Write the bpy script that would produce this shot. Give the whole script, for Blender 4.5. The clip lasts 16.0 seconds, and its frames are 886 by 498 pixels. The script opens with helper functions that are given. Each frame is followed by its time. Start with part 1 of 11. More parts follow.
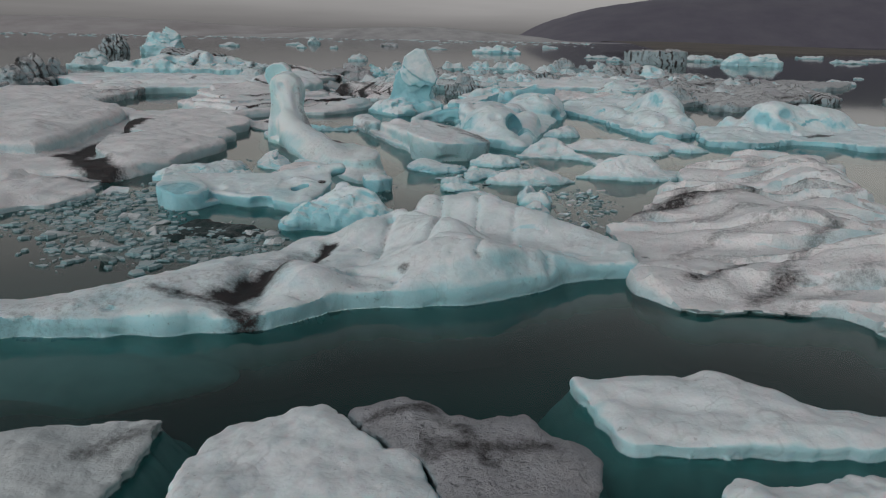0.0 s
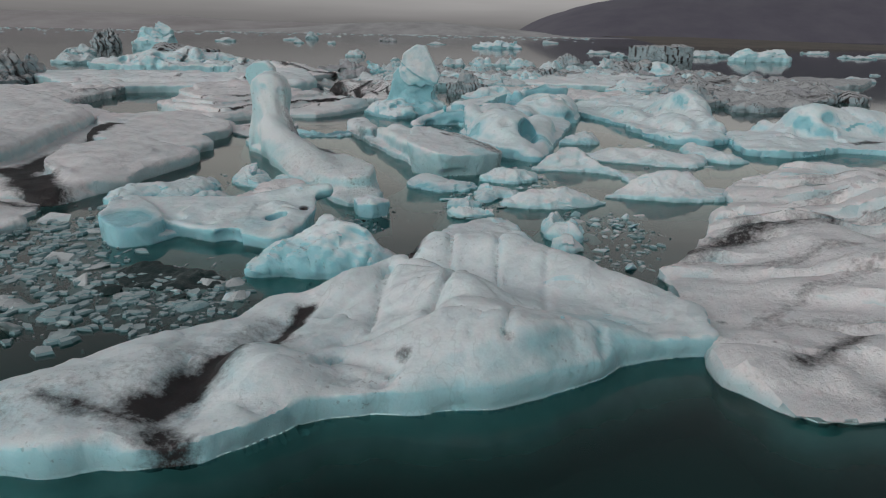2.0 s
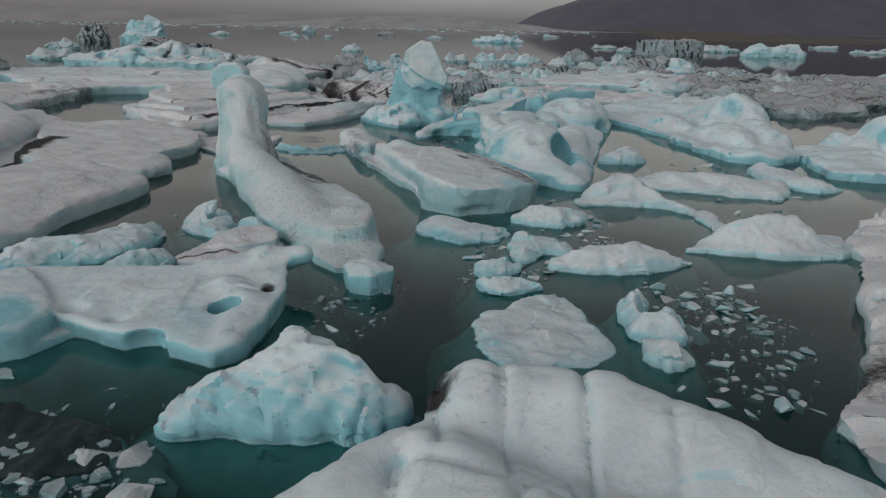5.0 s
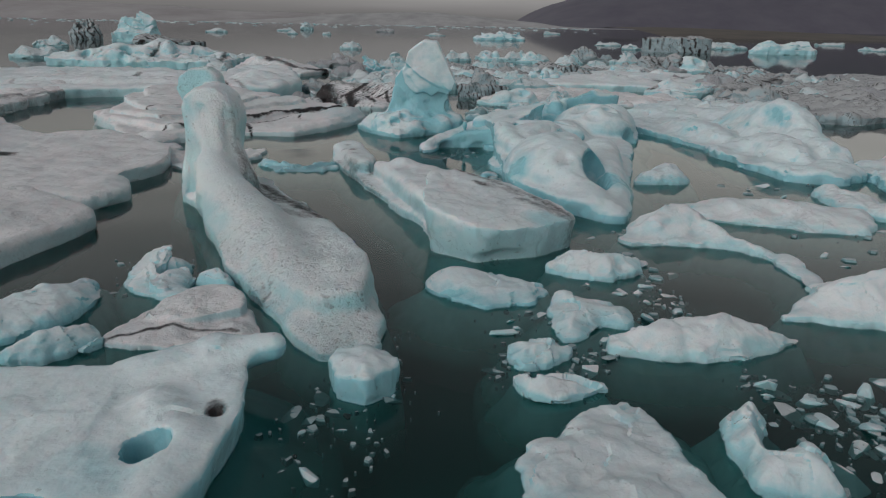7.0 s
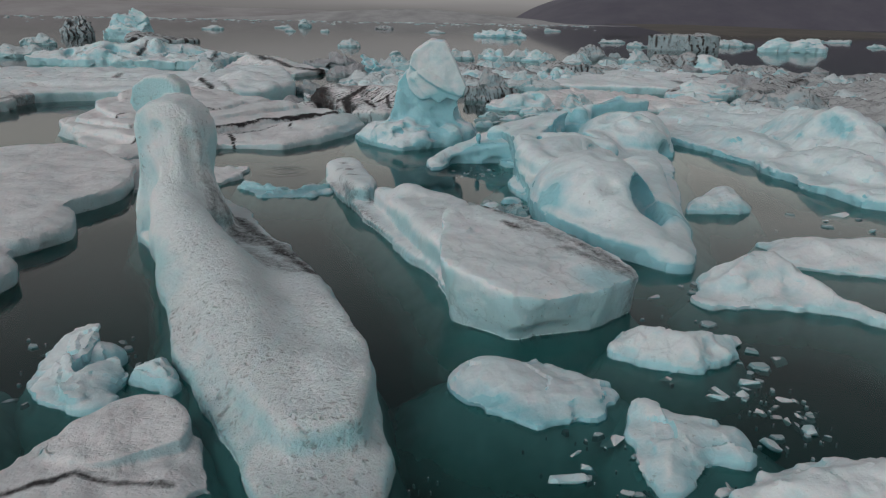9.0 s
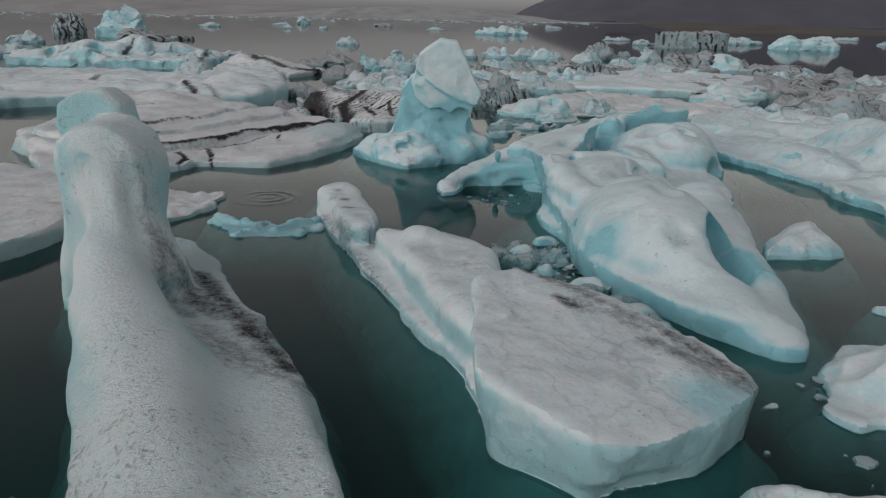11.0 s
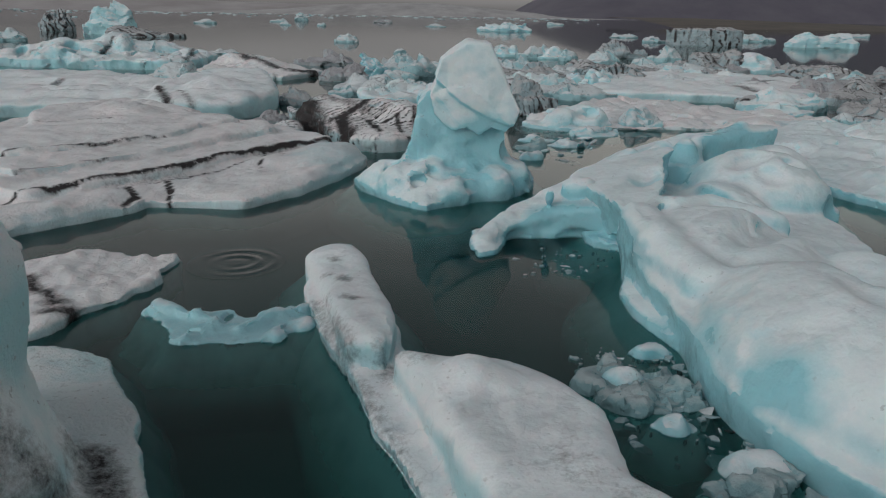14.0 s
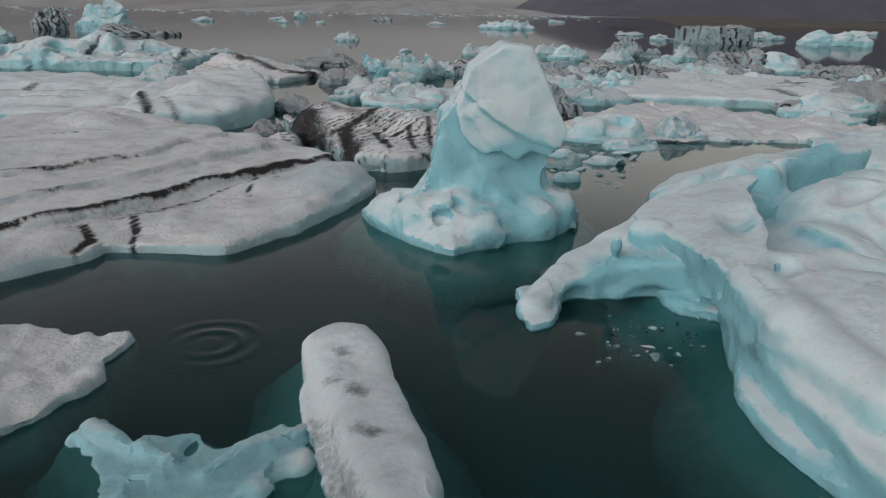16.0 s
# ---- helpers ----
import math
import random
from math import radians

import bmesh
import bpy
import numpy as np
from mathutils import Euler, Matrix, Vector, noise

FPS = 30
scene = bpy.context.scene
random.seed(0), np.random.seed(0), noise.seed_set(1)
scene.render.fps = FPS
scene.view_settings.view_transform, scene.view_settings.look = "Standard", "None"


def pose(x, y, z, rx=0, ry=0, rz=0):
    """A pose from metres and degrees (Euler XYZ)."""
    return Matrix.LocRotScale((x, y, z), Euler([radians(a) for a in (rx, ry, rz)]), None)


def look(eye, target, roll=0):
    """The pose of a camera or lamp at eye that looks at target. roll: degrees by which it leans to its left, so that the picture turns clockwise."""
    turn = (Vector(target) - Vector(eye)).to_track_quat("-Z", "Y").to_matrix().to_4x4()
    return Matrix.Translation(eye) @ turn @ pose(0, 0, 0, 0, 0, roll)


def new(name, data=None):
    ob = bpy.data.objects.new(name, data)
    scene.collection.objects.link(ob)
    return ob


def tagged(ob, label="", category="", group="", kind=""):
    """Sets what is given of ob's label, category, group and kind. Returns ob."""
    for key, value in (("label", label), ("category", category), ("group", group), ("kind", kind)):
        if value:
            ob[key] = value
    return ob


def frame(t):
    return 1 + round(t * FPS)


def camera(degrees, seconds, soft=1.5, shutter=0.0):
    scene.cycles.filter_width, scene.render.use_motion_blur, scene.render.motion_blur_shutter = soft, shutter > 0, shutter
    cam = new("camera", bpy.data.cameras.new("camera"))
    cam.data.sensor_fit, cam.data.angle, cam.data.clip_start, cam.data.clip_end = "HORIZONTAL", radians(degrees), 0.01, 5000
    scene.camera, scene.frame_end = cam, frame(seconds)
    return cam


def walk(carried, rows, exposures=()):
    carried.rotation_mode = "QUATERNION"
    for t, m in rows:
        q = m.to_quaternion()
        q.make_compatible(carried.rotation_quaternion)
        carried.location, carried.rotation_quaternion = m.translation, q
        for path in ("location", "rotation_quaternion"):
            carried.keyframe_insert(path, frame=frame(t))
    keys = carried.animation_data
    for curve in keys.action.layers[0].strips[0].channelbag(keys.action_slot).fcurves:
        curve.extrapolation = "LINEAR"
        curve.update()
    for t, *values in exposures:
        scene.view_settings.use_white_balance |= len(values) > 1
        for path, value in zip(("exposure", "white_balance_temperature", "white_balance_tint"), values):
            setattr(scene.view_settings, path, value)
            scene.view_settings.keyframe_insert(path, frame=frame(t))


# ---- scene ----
cam = camera(63.8, 16.0, soft=1.2)
METRES, EYE, TILT, LEAN, TURN = 50.0, 7.5, 0.4, 0.0, 0.0
ROWS = [
    (0.0, 0.0, 0.0, 0.0, 0.31, -16.89, -1.02),
    (0.5, -0.0015, 0.0329, -0.0005, 0.28, -16.99, -1.0),
    (1.0, -0.003, 0.0633, -0.0008, 0.27, -17.09, -0.99),
    (1.5, -0.0051, 0.0959, -0.0009, 0.24, -17.18, -1.01),
    (2.0, -0.0078, 0.1262, -0.001, 0.22, -17.26, -1.01),
    (2.5, -0.0112, 0.1588, -0.001, 0.18, -17.33, -1.04),
    (3.0, -0.0145, 0.1894, -0.0013, 0.16, -17.41, -1.05),
    (3.5, -0.0178, 0.2226, -0.0018, 0.15, -17.49, -1.03),
    (4.0, -0.0207, 0.2532, -0.0018, 0.13, -17.57, -1.04),
    (6.5, -0.0342, 0.4146, -0.002, 0.01, -17.9, -1.05),
    (7.0, -0.0373, 0.445, -0.0024, 0.0, -17.95, -1.03),
    (7.5, -0.0409, 0.4777, -0.0027, -0.02, -18.02, -1.01),
    (8.0, -0.044, 0.5075, -0.0027, -0.04, -18.08, -1.01),
    (8.5, -0.0471, 0.5399, -0.0029, -0.06, -18.13, -1.01),
    (9.0, -0.0501, 0.5699, -0.0035, -0.09, -18.17, -1.0),
    (11.5, -0.0659, 0.7258, -0.0049, -0.16, -18.43, -1.01),
    (12.0, -0.0693, 0.7556, -0.0055, -0.18, -18.47, -0.99),
    (12.5, -0.0731, 0.7876, -0.006, -0.2, -18.52, -0.99),
    (13.0, -0.0768, 0.8171, -0.0065, -0.23, -18.57, -0.97),
    (13.5, -0.0816, 0.8483, -0.0069, -0.24, -18.6, -0.98),
    (14.0, -0.0864, 0.8769, -0.0079, -0.25, -18.63, -0.98),
    (14.5, -0.0913, 0.9074, -0.0083, -0.26, -18.68, -0.95),
    (15.0, -0.096, 0.9358, -0.0088, -0.28, -18.73, -0.93),
    (15.5, -0.1011, 0.9661, -0.0092, -0.3, -18.77, -0.93),
    (16.0, -0.106, 0.9938, -0.0094, -0.31, -18.81, -0.94),
]
walk(cam, [(t, pose(0, 0, EYE, TILT, LEAN, TURN) @ pose(METRES * x, METRES * y, METRES * z, 90 + pitch, roll, yaw)) for t, x, y, z, yaw, pitch, roll in ROWS],
     exposures=[(0.0, -0.50), (2.0, -0.42), (3.0, -0.65), (3.5, -0.69), (4.2, -0.64), (6.5, -0.51), (9.0, -0.47), (12.0, -0.54), (14.0, -0.46), (16.0, -0.36)])

# ---- sky, sun and exposure ----
scene.view_settings.exposure = 0.0
world = bpy.data.worlds.new("overcast_sky")
scene.world = world
world.use_nodes = True
wn, wl = world.node_tree.nodes, world.node_tree.links
wn.clear()
sky = wn.new("ShaderNodeTexSky")
sky.sky_type, sky.sun_disc = "NISHITA", False
sky.sun_elevation, sky.sun_rotation = radians(35), radians(-137)
sky.air_density, sky.dust_density, sky.ozone_density = 1.0, 1.6, 1.0
grey = wn.new("ShaderNodeHueSaturation")
grey.inputs["Saturation"].default_value = 0.10
back = wn.new("ShaderNodeBackground")
back.inputs["Strength"].default_value = 0.105
wout = wn.new("ShaderNodeOutputWorld")
wl.new(sky.outputs["Color"], grey.inputs["Color"])
# an even cloud cover, dimmed by low mist towards the horizon
coord, parts = wn.new("ShaderNodeTexCoord"), wn.new("ShaderNodeSeparateXYZ")
mist = wn.new("ShaderNodeValToRGB")
el = mist.color_ramp.elements
el[0].position, el[0].color = 0.0, (0.86, 0.84, 0.86, 1)
el[1].position, el[1].color = 0.07, (1.0, 0.96, 0.96, 1)
el.new(0.17).color = (1.92, 1.85, 1.70, 1)
el.new(0.30).color = (1.66, 1.64, 1.60, 1)
el.new(0.50).color = (0.98, 1.03, 1.08, 1)
el.new(1.0).color = (0.46, 0.52, 0.58, 1)
damp = wn.new("ShaderNodeMix")
damp.data_type, damp.blend_type = "RGBA", "MULTIPLY"
damp.inputs[0].default_value = 1.0
streaks, clouds, veil = wn.new("ShaderNodeMapping"), wn.new("ShaderNodeTexNoise"), wn.new("ShaderNodeMapRange")
streaks.inputs["Scale"].default_value = (2.2, 2.2, 26.0)
clouds.inputs["Scale"].default_value, clouds.inputs["Detail"].default_value = 1.6, 6.0
veil.inputs["From Min"].default_value, veil.inputs["From Max"].default_value = 0.3, 0.7
veil.inputs["To Min"].default_value, veil.inputs["To Max"].default_value = 0.88, 1.10
wl.new(coord.outputs["Generated"], streaks.inputs["Vector"])
wl.new(streaks.outputs["Vector"], clouds.inputs["Vector"])
wl.new(clouds.outputs["Fac"], veil.inputs["Value"])
cloudy = wn.new("ShaderNodeVectorMath")
cloudy.operation = "SCALE"
wl.new(damp.outputs[2], cloudy.inputs[0])
wl.new(veil.outputs["Result"], cloudy.inputs["Scale"])
wl.new(coord.outputs["Generated"], parts.inputs[0])
wl.new(parts.outputs["Z"], mist.inputs["Fac"])
wl.new(grey.outputs["Color"], damp.inputs[6])
wl.new(mist.outputs["Color"], damp.inputs[7])
wl.new(cloudy.outputs["Vector"], back.inputs["Color"])
wl.new(back.outputs["Background"], wout.inputs["Surface"])

lamp = bpy.data.lights.new("sun", "SUN")
lamp.energy, lamp.angle, lamp.color = 0.9, radians(45), (0.98, 0.98, 0.97)
new("sun", lamp).matrix_world = look((-48, -52, 50), (0, 0, 0))


# ---- materials ----
def material(name):
    m = bpy.data.materials.new(name)
    m.use_nodes = True
    m.node_tree.nodes.clear()
    return m, m.node_tree.nodes, m.node_tree.links


def ramp(n, l, source, stops):
    r = n.new("ShaderNodeValToRGB")
    e = r.color_ramp.elements
    while len(e) < len(stops):
        e.new(0.5)
    for item, (p, c) in zip(e, stops):
        item.position = p
        item.color = (c, c, c, 1) if isinstance(c, (int, float)) else (*c, 1)
    l.new(source, r.inputs["Fac"])
    return r.outputs["Color"]


def tex(n, l, where, scale, detail=4, rough=0.6, stretch=None):
    t = n.new("ShaderNodeTexNoise")
    t.inputs["Scale"].default_value, t.inputs["Detail"].default_value, t.inputs["Roughness"].default_value = scale, detail, rough
    if stretch:
        mp = n.new("ShaderNodeMapping")
        mp.inputs["Scale"].default_value = stretch
        l.new(where, mp.inputs["Vector"])
        where = mp.outputs["Vector"]
    l.new(where, t.inputs["Vector"])
    return t.outputs["Fac"]


def mix(n, l, fac, a, b):
    m = n.new("ShaderNodeMix")
    m.data_type = "RGBA"
    for socket, v in ((m.inputs[0], fac), (m.inputs[6], a), (m.inputs[7], b)):
        if isinstance(v, (int, float)):
            socket.default_value = v
        elif isinstance(v, tuple):
            socket.default_value = (*v, 1)
        else:
            l.new(v, socket)
    return m.outputs[2]


def calc(n, l, op, a, b=0.0, clamp=False):
    m = n.new("ShaderNodeMath")
    m.operation, m.use_clamp = op, clamp
    for socket, v in ((m.inputs[0], a), (m.inputs[1], b)):
        if isinstance(v, (int, float)):
            socket.default_value = v
        else:
            l.new(v, socket)
    return m.outputs[0]


def ice(name, crust=(0.74, 0.745, 0.75), core=(0.33, 0.60, 0.64), cover=0.5, grime=0.25, pits=0.0, rough=0.45, grit=(0.036, 0.032, 0.033), glow=0.0, wash=0.45, chip=0.30, cracks=0.0, coarse=0.10):
    """Glacier ice: bare blue-green core on steep and hollow faces, a weathered white crust on top, ash as the mesh's dirt attribute says."""
    m, n, l = material(name)
    geo, tc = n.new("ShaderNodeNewGeometry"), n.new("ShaderNodeTexCoord")
    where = geo.outputs["Position"]
    sep = n.new("ShaderNodeSeparateXYZ")
    l.new(geo.outputs["Normal"], sep.inputs[0])
    big, mid, fine = tex(n, l, where, 0.22, 3), tex(n, l, where, 1.3, 5), tex(n, l, where, 9.0, 6, 0.7)
    up = calc(n, l, "ADD", sep.outputs["Z"], calc(n, l, "MULTIPLY", calc(n, l, "SUBTRACT", big, 0.5), 1.0))
    up = calc(n, l, "ADD", up, calc(n, l, "MULTIPLY", calc(n, l, "SUBTRACT", mid, 0.5), 0.5))
    up = calc(n, l, "ADD", up, calc(n, l, "MULTIPLY", calc(n, l, "SUBTRACT", geo.outputs["Pointiness"], 0.5), 2.0))
    place = n.new("ShaderNodeSeparateXYZ")
    l.new(where, place.inputs[0])
    washed = n.new("ShaderNodeMapRange")
    washed.interpolation_type = "SMOOTHSTEP"
    washed.inputs["From Min"].default_value, washed.inputs["From Max"].default_value = 0.0, 0.55
    washed.inputs["To Min"].default_value, washed.inputs["To Max"].default_value = -wash, 0.0
    l.new(calc(n, l, "ADD", place.outputs["Z"], calc(n, l, "MULTIPLY", calc(n, l, "SUBTRACT", mid, 0.5), 0.4)), washed.inputs["Value"])
    up = calc(n, l, "ADD", up, washed.outputs["Result"])
    rime = n.new("ShaderNodeAttribute")
    rime.attribute_name = "frost"
    up = calc(n, l, "ADD", up, rime.outputs["Fac"])
    fac = ramp(n, l, up, [(max(0.0, 0.75 - cover), 0.0), (min(1.0, 1.25 - cover), 1.0)])
    tone = mix(n, l, big, tuple(c * 0.86 for c in core), tuple(min(1, c * 1.18) for c in core))
    col = mix(n, l, fac, tone, crust)
    # thin grey silt lying on the crust
    silt = ramp(n, l, mid, [(0.42, 0.0), (0.75, 1.0)])
    silt = calc(n, l, "MULTIPLY", silt, ramp(n, l, fine, [(0.3, 0.3), (0.7, 1.0)]))
    col = mix(n, l, calc(n, l, "MULTIPLY", silt, grime), col, (0.34, 0.31, 0.30))
    if pits:
        speck = ramp(n, l, tex(n, l, where, 5.0, 8, 0.8), [(0.56, 0.0), (0.66, 1.0)])
        cell = n.new("ShaderNodeTexVoronoi")
        cell.inputs["Scale"].default_value = 5.0
        warp = n.new("ShaderNodeVectorMath")
        warp.operation = "MULTIPLY_ADD"
        shake = n.new("ShaderNodeTexNoise")
        shake.inputs["Scale"].default_value = 4.0
        l.new(where, shake.inputs["Vector"])
        l.new(shake.outputs["Color"], warp.inputs[0])
        warp.inputs[1].default_value = (0.5, 0.5, 0.5)
        l.new(where, warp.inputs[2])
        l.new(warp.outputs[0], cell.inputs["Vector"])
        hole = ramp(n, l, calc(n, l, "ADD", cell.outputs["Distance"], calc(n, l, "MULTIPLY", fine, 0.35)), [(0.30, 1.0), (0.55, 0.0)])
        hole = calc(n, l, "MULTIPLY", hole, ramp(n, l, tex(n, l, where, 0.5, 3), [(0.36, 0.1), (0.58, 1.0)]))
        bare = ramp(n, l, rime.outputs["Fac"], [(0.0, 1.0), (0.14, 0.0)])
        hole = calc(n, l, "MULTIPLY", hole, bare)
        speck = calc(n, l, "MAXIMUM", calc(n, l, "MULTIPLY", calc(n, l, "MULTIPLY", speck, 0.35), bare), hole)
        col = mix(n, l, calc(n, l, "MULTIPLY", speck, 0.8 * pits), col, (0.22, 0.23, 0.23))
        dent = calc(n, l, "MULTIPLY", hole, -1.1 * pits)
    grain = calc(n, l, "ADD", calc(n, l, "MULTIPLY", tex(n, l, where, 17.0, 5, 0.75), 0.55), calc(n, l, "MULTIPLY", tex(n, l, where, 2.6, 6, 0.7), 0.45))
    tint = n.new("ShaderNodeMix")
    tint.data_type, tint.blend_type = "RGBA", "MULTIPLY"
    tint.inputs[0].default_value = 1.0
    l.new(col, tint.inputs[6])
    l.new(ramp(n, l, grain, [(0.30, 0.94), (0.66, 1.03)]), tint.inputs[7])
    col = tint.outputs[2]
    pepper = calc(n, l, "MULTIPLY", ramp(n, l, tex(n, l, where, 7.0, 3, 0.5), [(0.655, 0.0), (0.70, 1.0)]), ramp(n, l, tex(n, l, where, 0.35, 3), [(0.48, 0.0), (0.62, 1.0)]))
    col = mix(n, l, calc(n, l, "MULTIPLY", pepper, 0.4), col, (0.13, 0.12, 0.115))
    if cracks:
        # thin dark seams of old ash
        for scale, stretch in ((0.55, (1, 1, 0.4)), (1.3, (1, 0.6, 0.5))):
            seam = calc(n, l, "ABSOLUTE", calc(n, l, "SUBTRACT", tex(n, l, where, scale, 3, 0.55, stretch), 0.5))
            seam = calc(n, l, "MULTIPLY", ramp(n, l, seam, [(0.003, 1.0), (0.016, 0.0)]), ramp(n, l, tex(n, l, where, 0.3 * scale + 0.1, 2), [(0.52, 0.0), (0.60, 1.0)]))
            col = mix(n, l, calc(n, l, "MULTIPLY", seam, cracks), col, (0.07, 0.065, 0.062))
    att = n.new("ShaderNodeAttribute")
    att.attribute_name = "dirt"
    streak = tex(n, l, where, 4.5, 9, 0.8)
    ash = calc(n, l, "ADD", att.outputs["Fac"], calc(n, l, "MULTIPLY", calc(n, l, "SUBTRACT", streak, 0.5), 1.7))
    ash = calc(n, l, "MULTIPLY", ramp(n, l, ash, [(0.22, 0.0), (0.90, 1.0)]), ramp(n, l, att.outputs["Fac"], [(0.02, 0.0), (0.2, 1.0)]))
    col = mix(n, l, ash, col, grit)
    bs, out = n.new("ShaderNodeBsdfPrincipled"), n.new("ShaderNodeOutputMaterial")
    l.new(col, bs.inputs["Base Color"])
    l.new(ramp(n, l, calc(n, l, "ADD", fac, calc(n, l, "MULTIPLY", fine, 0.3)), [(0.0, rough * 0.6), (1.0, min(1.0, rough + 0.35))]), bs.inputs["Roughness"])
    bs.inputs["IOR"].default_value = 1.31
    if glow:
        bs.inputs["Subsurface Weight"].default_value = glow
        bs.inputs["Subsurface Radius"].default_value = (0.12, 0.5, 0.6)
        bs.inputs["Subsurface Scale"].default_value = 0.6
    # silty murk imitated: below the waterline alpha fades out the ice with depth
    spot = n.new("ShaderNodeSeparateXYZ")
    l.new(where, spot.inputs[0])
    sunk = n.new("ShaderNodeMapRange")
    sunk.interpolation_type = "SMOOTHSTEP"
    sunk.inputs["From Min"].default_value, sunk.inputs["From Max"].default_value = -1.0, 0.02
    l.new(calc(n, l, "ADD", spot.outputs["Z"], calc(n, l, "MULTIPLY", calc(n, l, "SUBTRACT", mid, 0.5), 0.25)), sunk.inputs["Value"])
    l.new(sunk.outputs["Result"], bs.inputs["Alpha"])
    bump = n.new("ShaderNodeBump")
    bump.inputs["Strength"].default_value, bump.inputs["Distance"].default_value = 0.9, coarse + 0.12 * pits
    relief = calc(n, l, "ADD", mid, calc(n, l, "ADD", calc(n, l, "MULTIPLY", fine, 4 * coarse + pits), calc(n, l, "MULTIPLY", tex(n, l, where, 3.2, 4, 0.6, (1, 1, 0.35)), 0.5)))
    if pits:
        relief = calc(n, l, "ADD", relief, dent)
    l.new(relief, bump.inputs["Height"])
    # small broken faces, each leaning its own way
    lean = bump.outputs["Normal"]
    for size, amount in ((1.1, chip), (3.6, 0.7 * chip)):
        face, bend, shift, tilt = n.new("ShaderNodeTexVoronoi"), n.new("ShaderNodeVectorMath"), n.new("ShaderNodeVectorMath"), n.new("ShaderNodeVectorMath")
        face.inputs["Scale"].default_value = size
        swirl = n.new("ShaderNodeTexNoise")
        swirl.inputs["Scale"].default_value, swirl.inputs["Detail"].default_value = size * 0.7, 4
        l.new(where, swirl.inputs["Vector"])
        bend.operation, shift.operation, tilt.operation = "MULTIPLY_ADD", "SUBTRACT", "MULTIPLY_ADD"
        bend.inputs[1].default_value = (1.6 / size,) * 3
        l.new(swirl.outputs["Color"], bend.inputs[0])
        l.new(where, bend.inputs[2])
        l.new(bend.outputs[0], face.inputs["Vector"])
        l.new(face.outputs["Color"], shift.inputs[0])
        shift.inputs[1].default_value = (0.5, 0.5, 0.5)
        l.new(shift.outputs[0], tilt.inputs[0])
        tilt.inputs[1].default_value = (amount,) * 3
        l.new(lean, tilt.inputs[2])
        lean = tilt.outputs[0]
    unit = n.new("ShaderNodeVectorMath")
    unit.operation = "NORMALIZE"
    l.new(lean, unit.inputs[0])
    l.new(unit.outputs[0], bs.inputs["Normal"])
    l.new(bs.outputs[0], out.inputs["Surface"])
    return m


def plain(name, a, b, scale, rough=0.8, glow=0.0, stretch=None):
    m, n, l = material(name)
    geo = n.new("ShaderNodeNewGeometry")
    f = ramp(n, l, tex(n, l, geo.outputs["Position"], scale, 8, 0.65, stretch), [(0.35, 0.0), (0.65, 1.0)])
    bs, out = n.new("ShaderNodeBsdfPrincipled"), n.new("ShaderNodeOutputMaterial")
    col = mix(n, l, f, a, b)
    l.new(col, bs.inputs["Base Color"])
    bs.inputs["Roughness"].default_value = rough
    # faint emission stands in for haze over far land
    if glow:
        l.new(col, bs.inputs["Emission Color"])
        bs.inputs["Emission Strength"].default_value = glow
    l.new(bs.outputs[0], out.inputs["Surface"])
    return m


def water_skin(name, colour, alpha, gloss=True):
    m, n, l = material(name)
    geo = n.new("ShaderNodeNewGeometry")
    body, out = n.new("ShaderNodeBsdfDiffuse"), n.new("ShaderNodeOutputMaterial")
    big = tex(n, l, geo.outputs["Position"], 0.05, 3)
    l.new(mix(n, l, big, tuple(c * 0.75 for c in colour), tuple(c * 1.25 for c in colour)), body.inputs["Color"])
    if not gloss:
        l.new(body.outputs[0], out.inputs["Surface"])
        return m
    clear, blend = n.new("ShaderNodeBsdfTransparent"), n.new("ShaderNodeMixShader")
    clear.inputs["Color"].default_value = (0.55, 0.88, 0.86, 1)
    blend.inputs[0].default_value = alpha
    l.new(clear.outputs[0], blend.inputs[1])
    l.new(body.outputs[0], blend.inputs[2])
    shine, edge, skin = n.new("ShaderNodeBsdfGlossy"), n.new("ShaderNodeFresnel"), n.new("ShaderNodeMixShader")
    shine.inputs["Roughness"].default_value = 0.05
    edge.inputs["IOR"].default_value = 1.333
    bump = n.new("ShaderNodeBump")
    bump.inputs["Strength"].default_value, bump.inputs["Distance"].default_value = 0.045, 0.02
    l.new(tex(n, l, geo.outputs["Position"], 0.9, 3), bump.inputs["Height"])
    l.new(bump.outputs["Normal"], shine.inputs["Normal"])
    l.new(edge.outputs[0], skin.inputs[0])
    l.new(blend.outputs[0], skin.inputs[1])
    l.new(shine.outputs[0], skin.inputs[2])
    l.new(skin.outputs[0], out.inputs["Surface"])
    return m


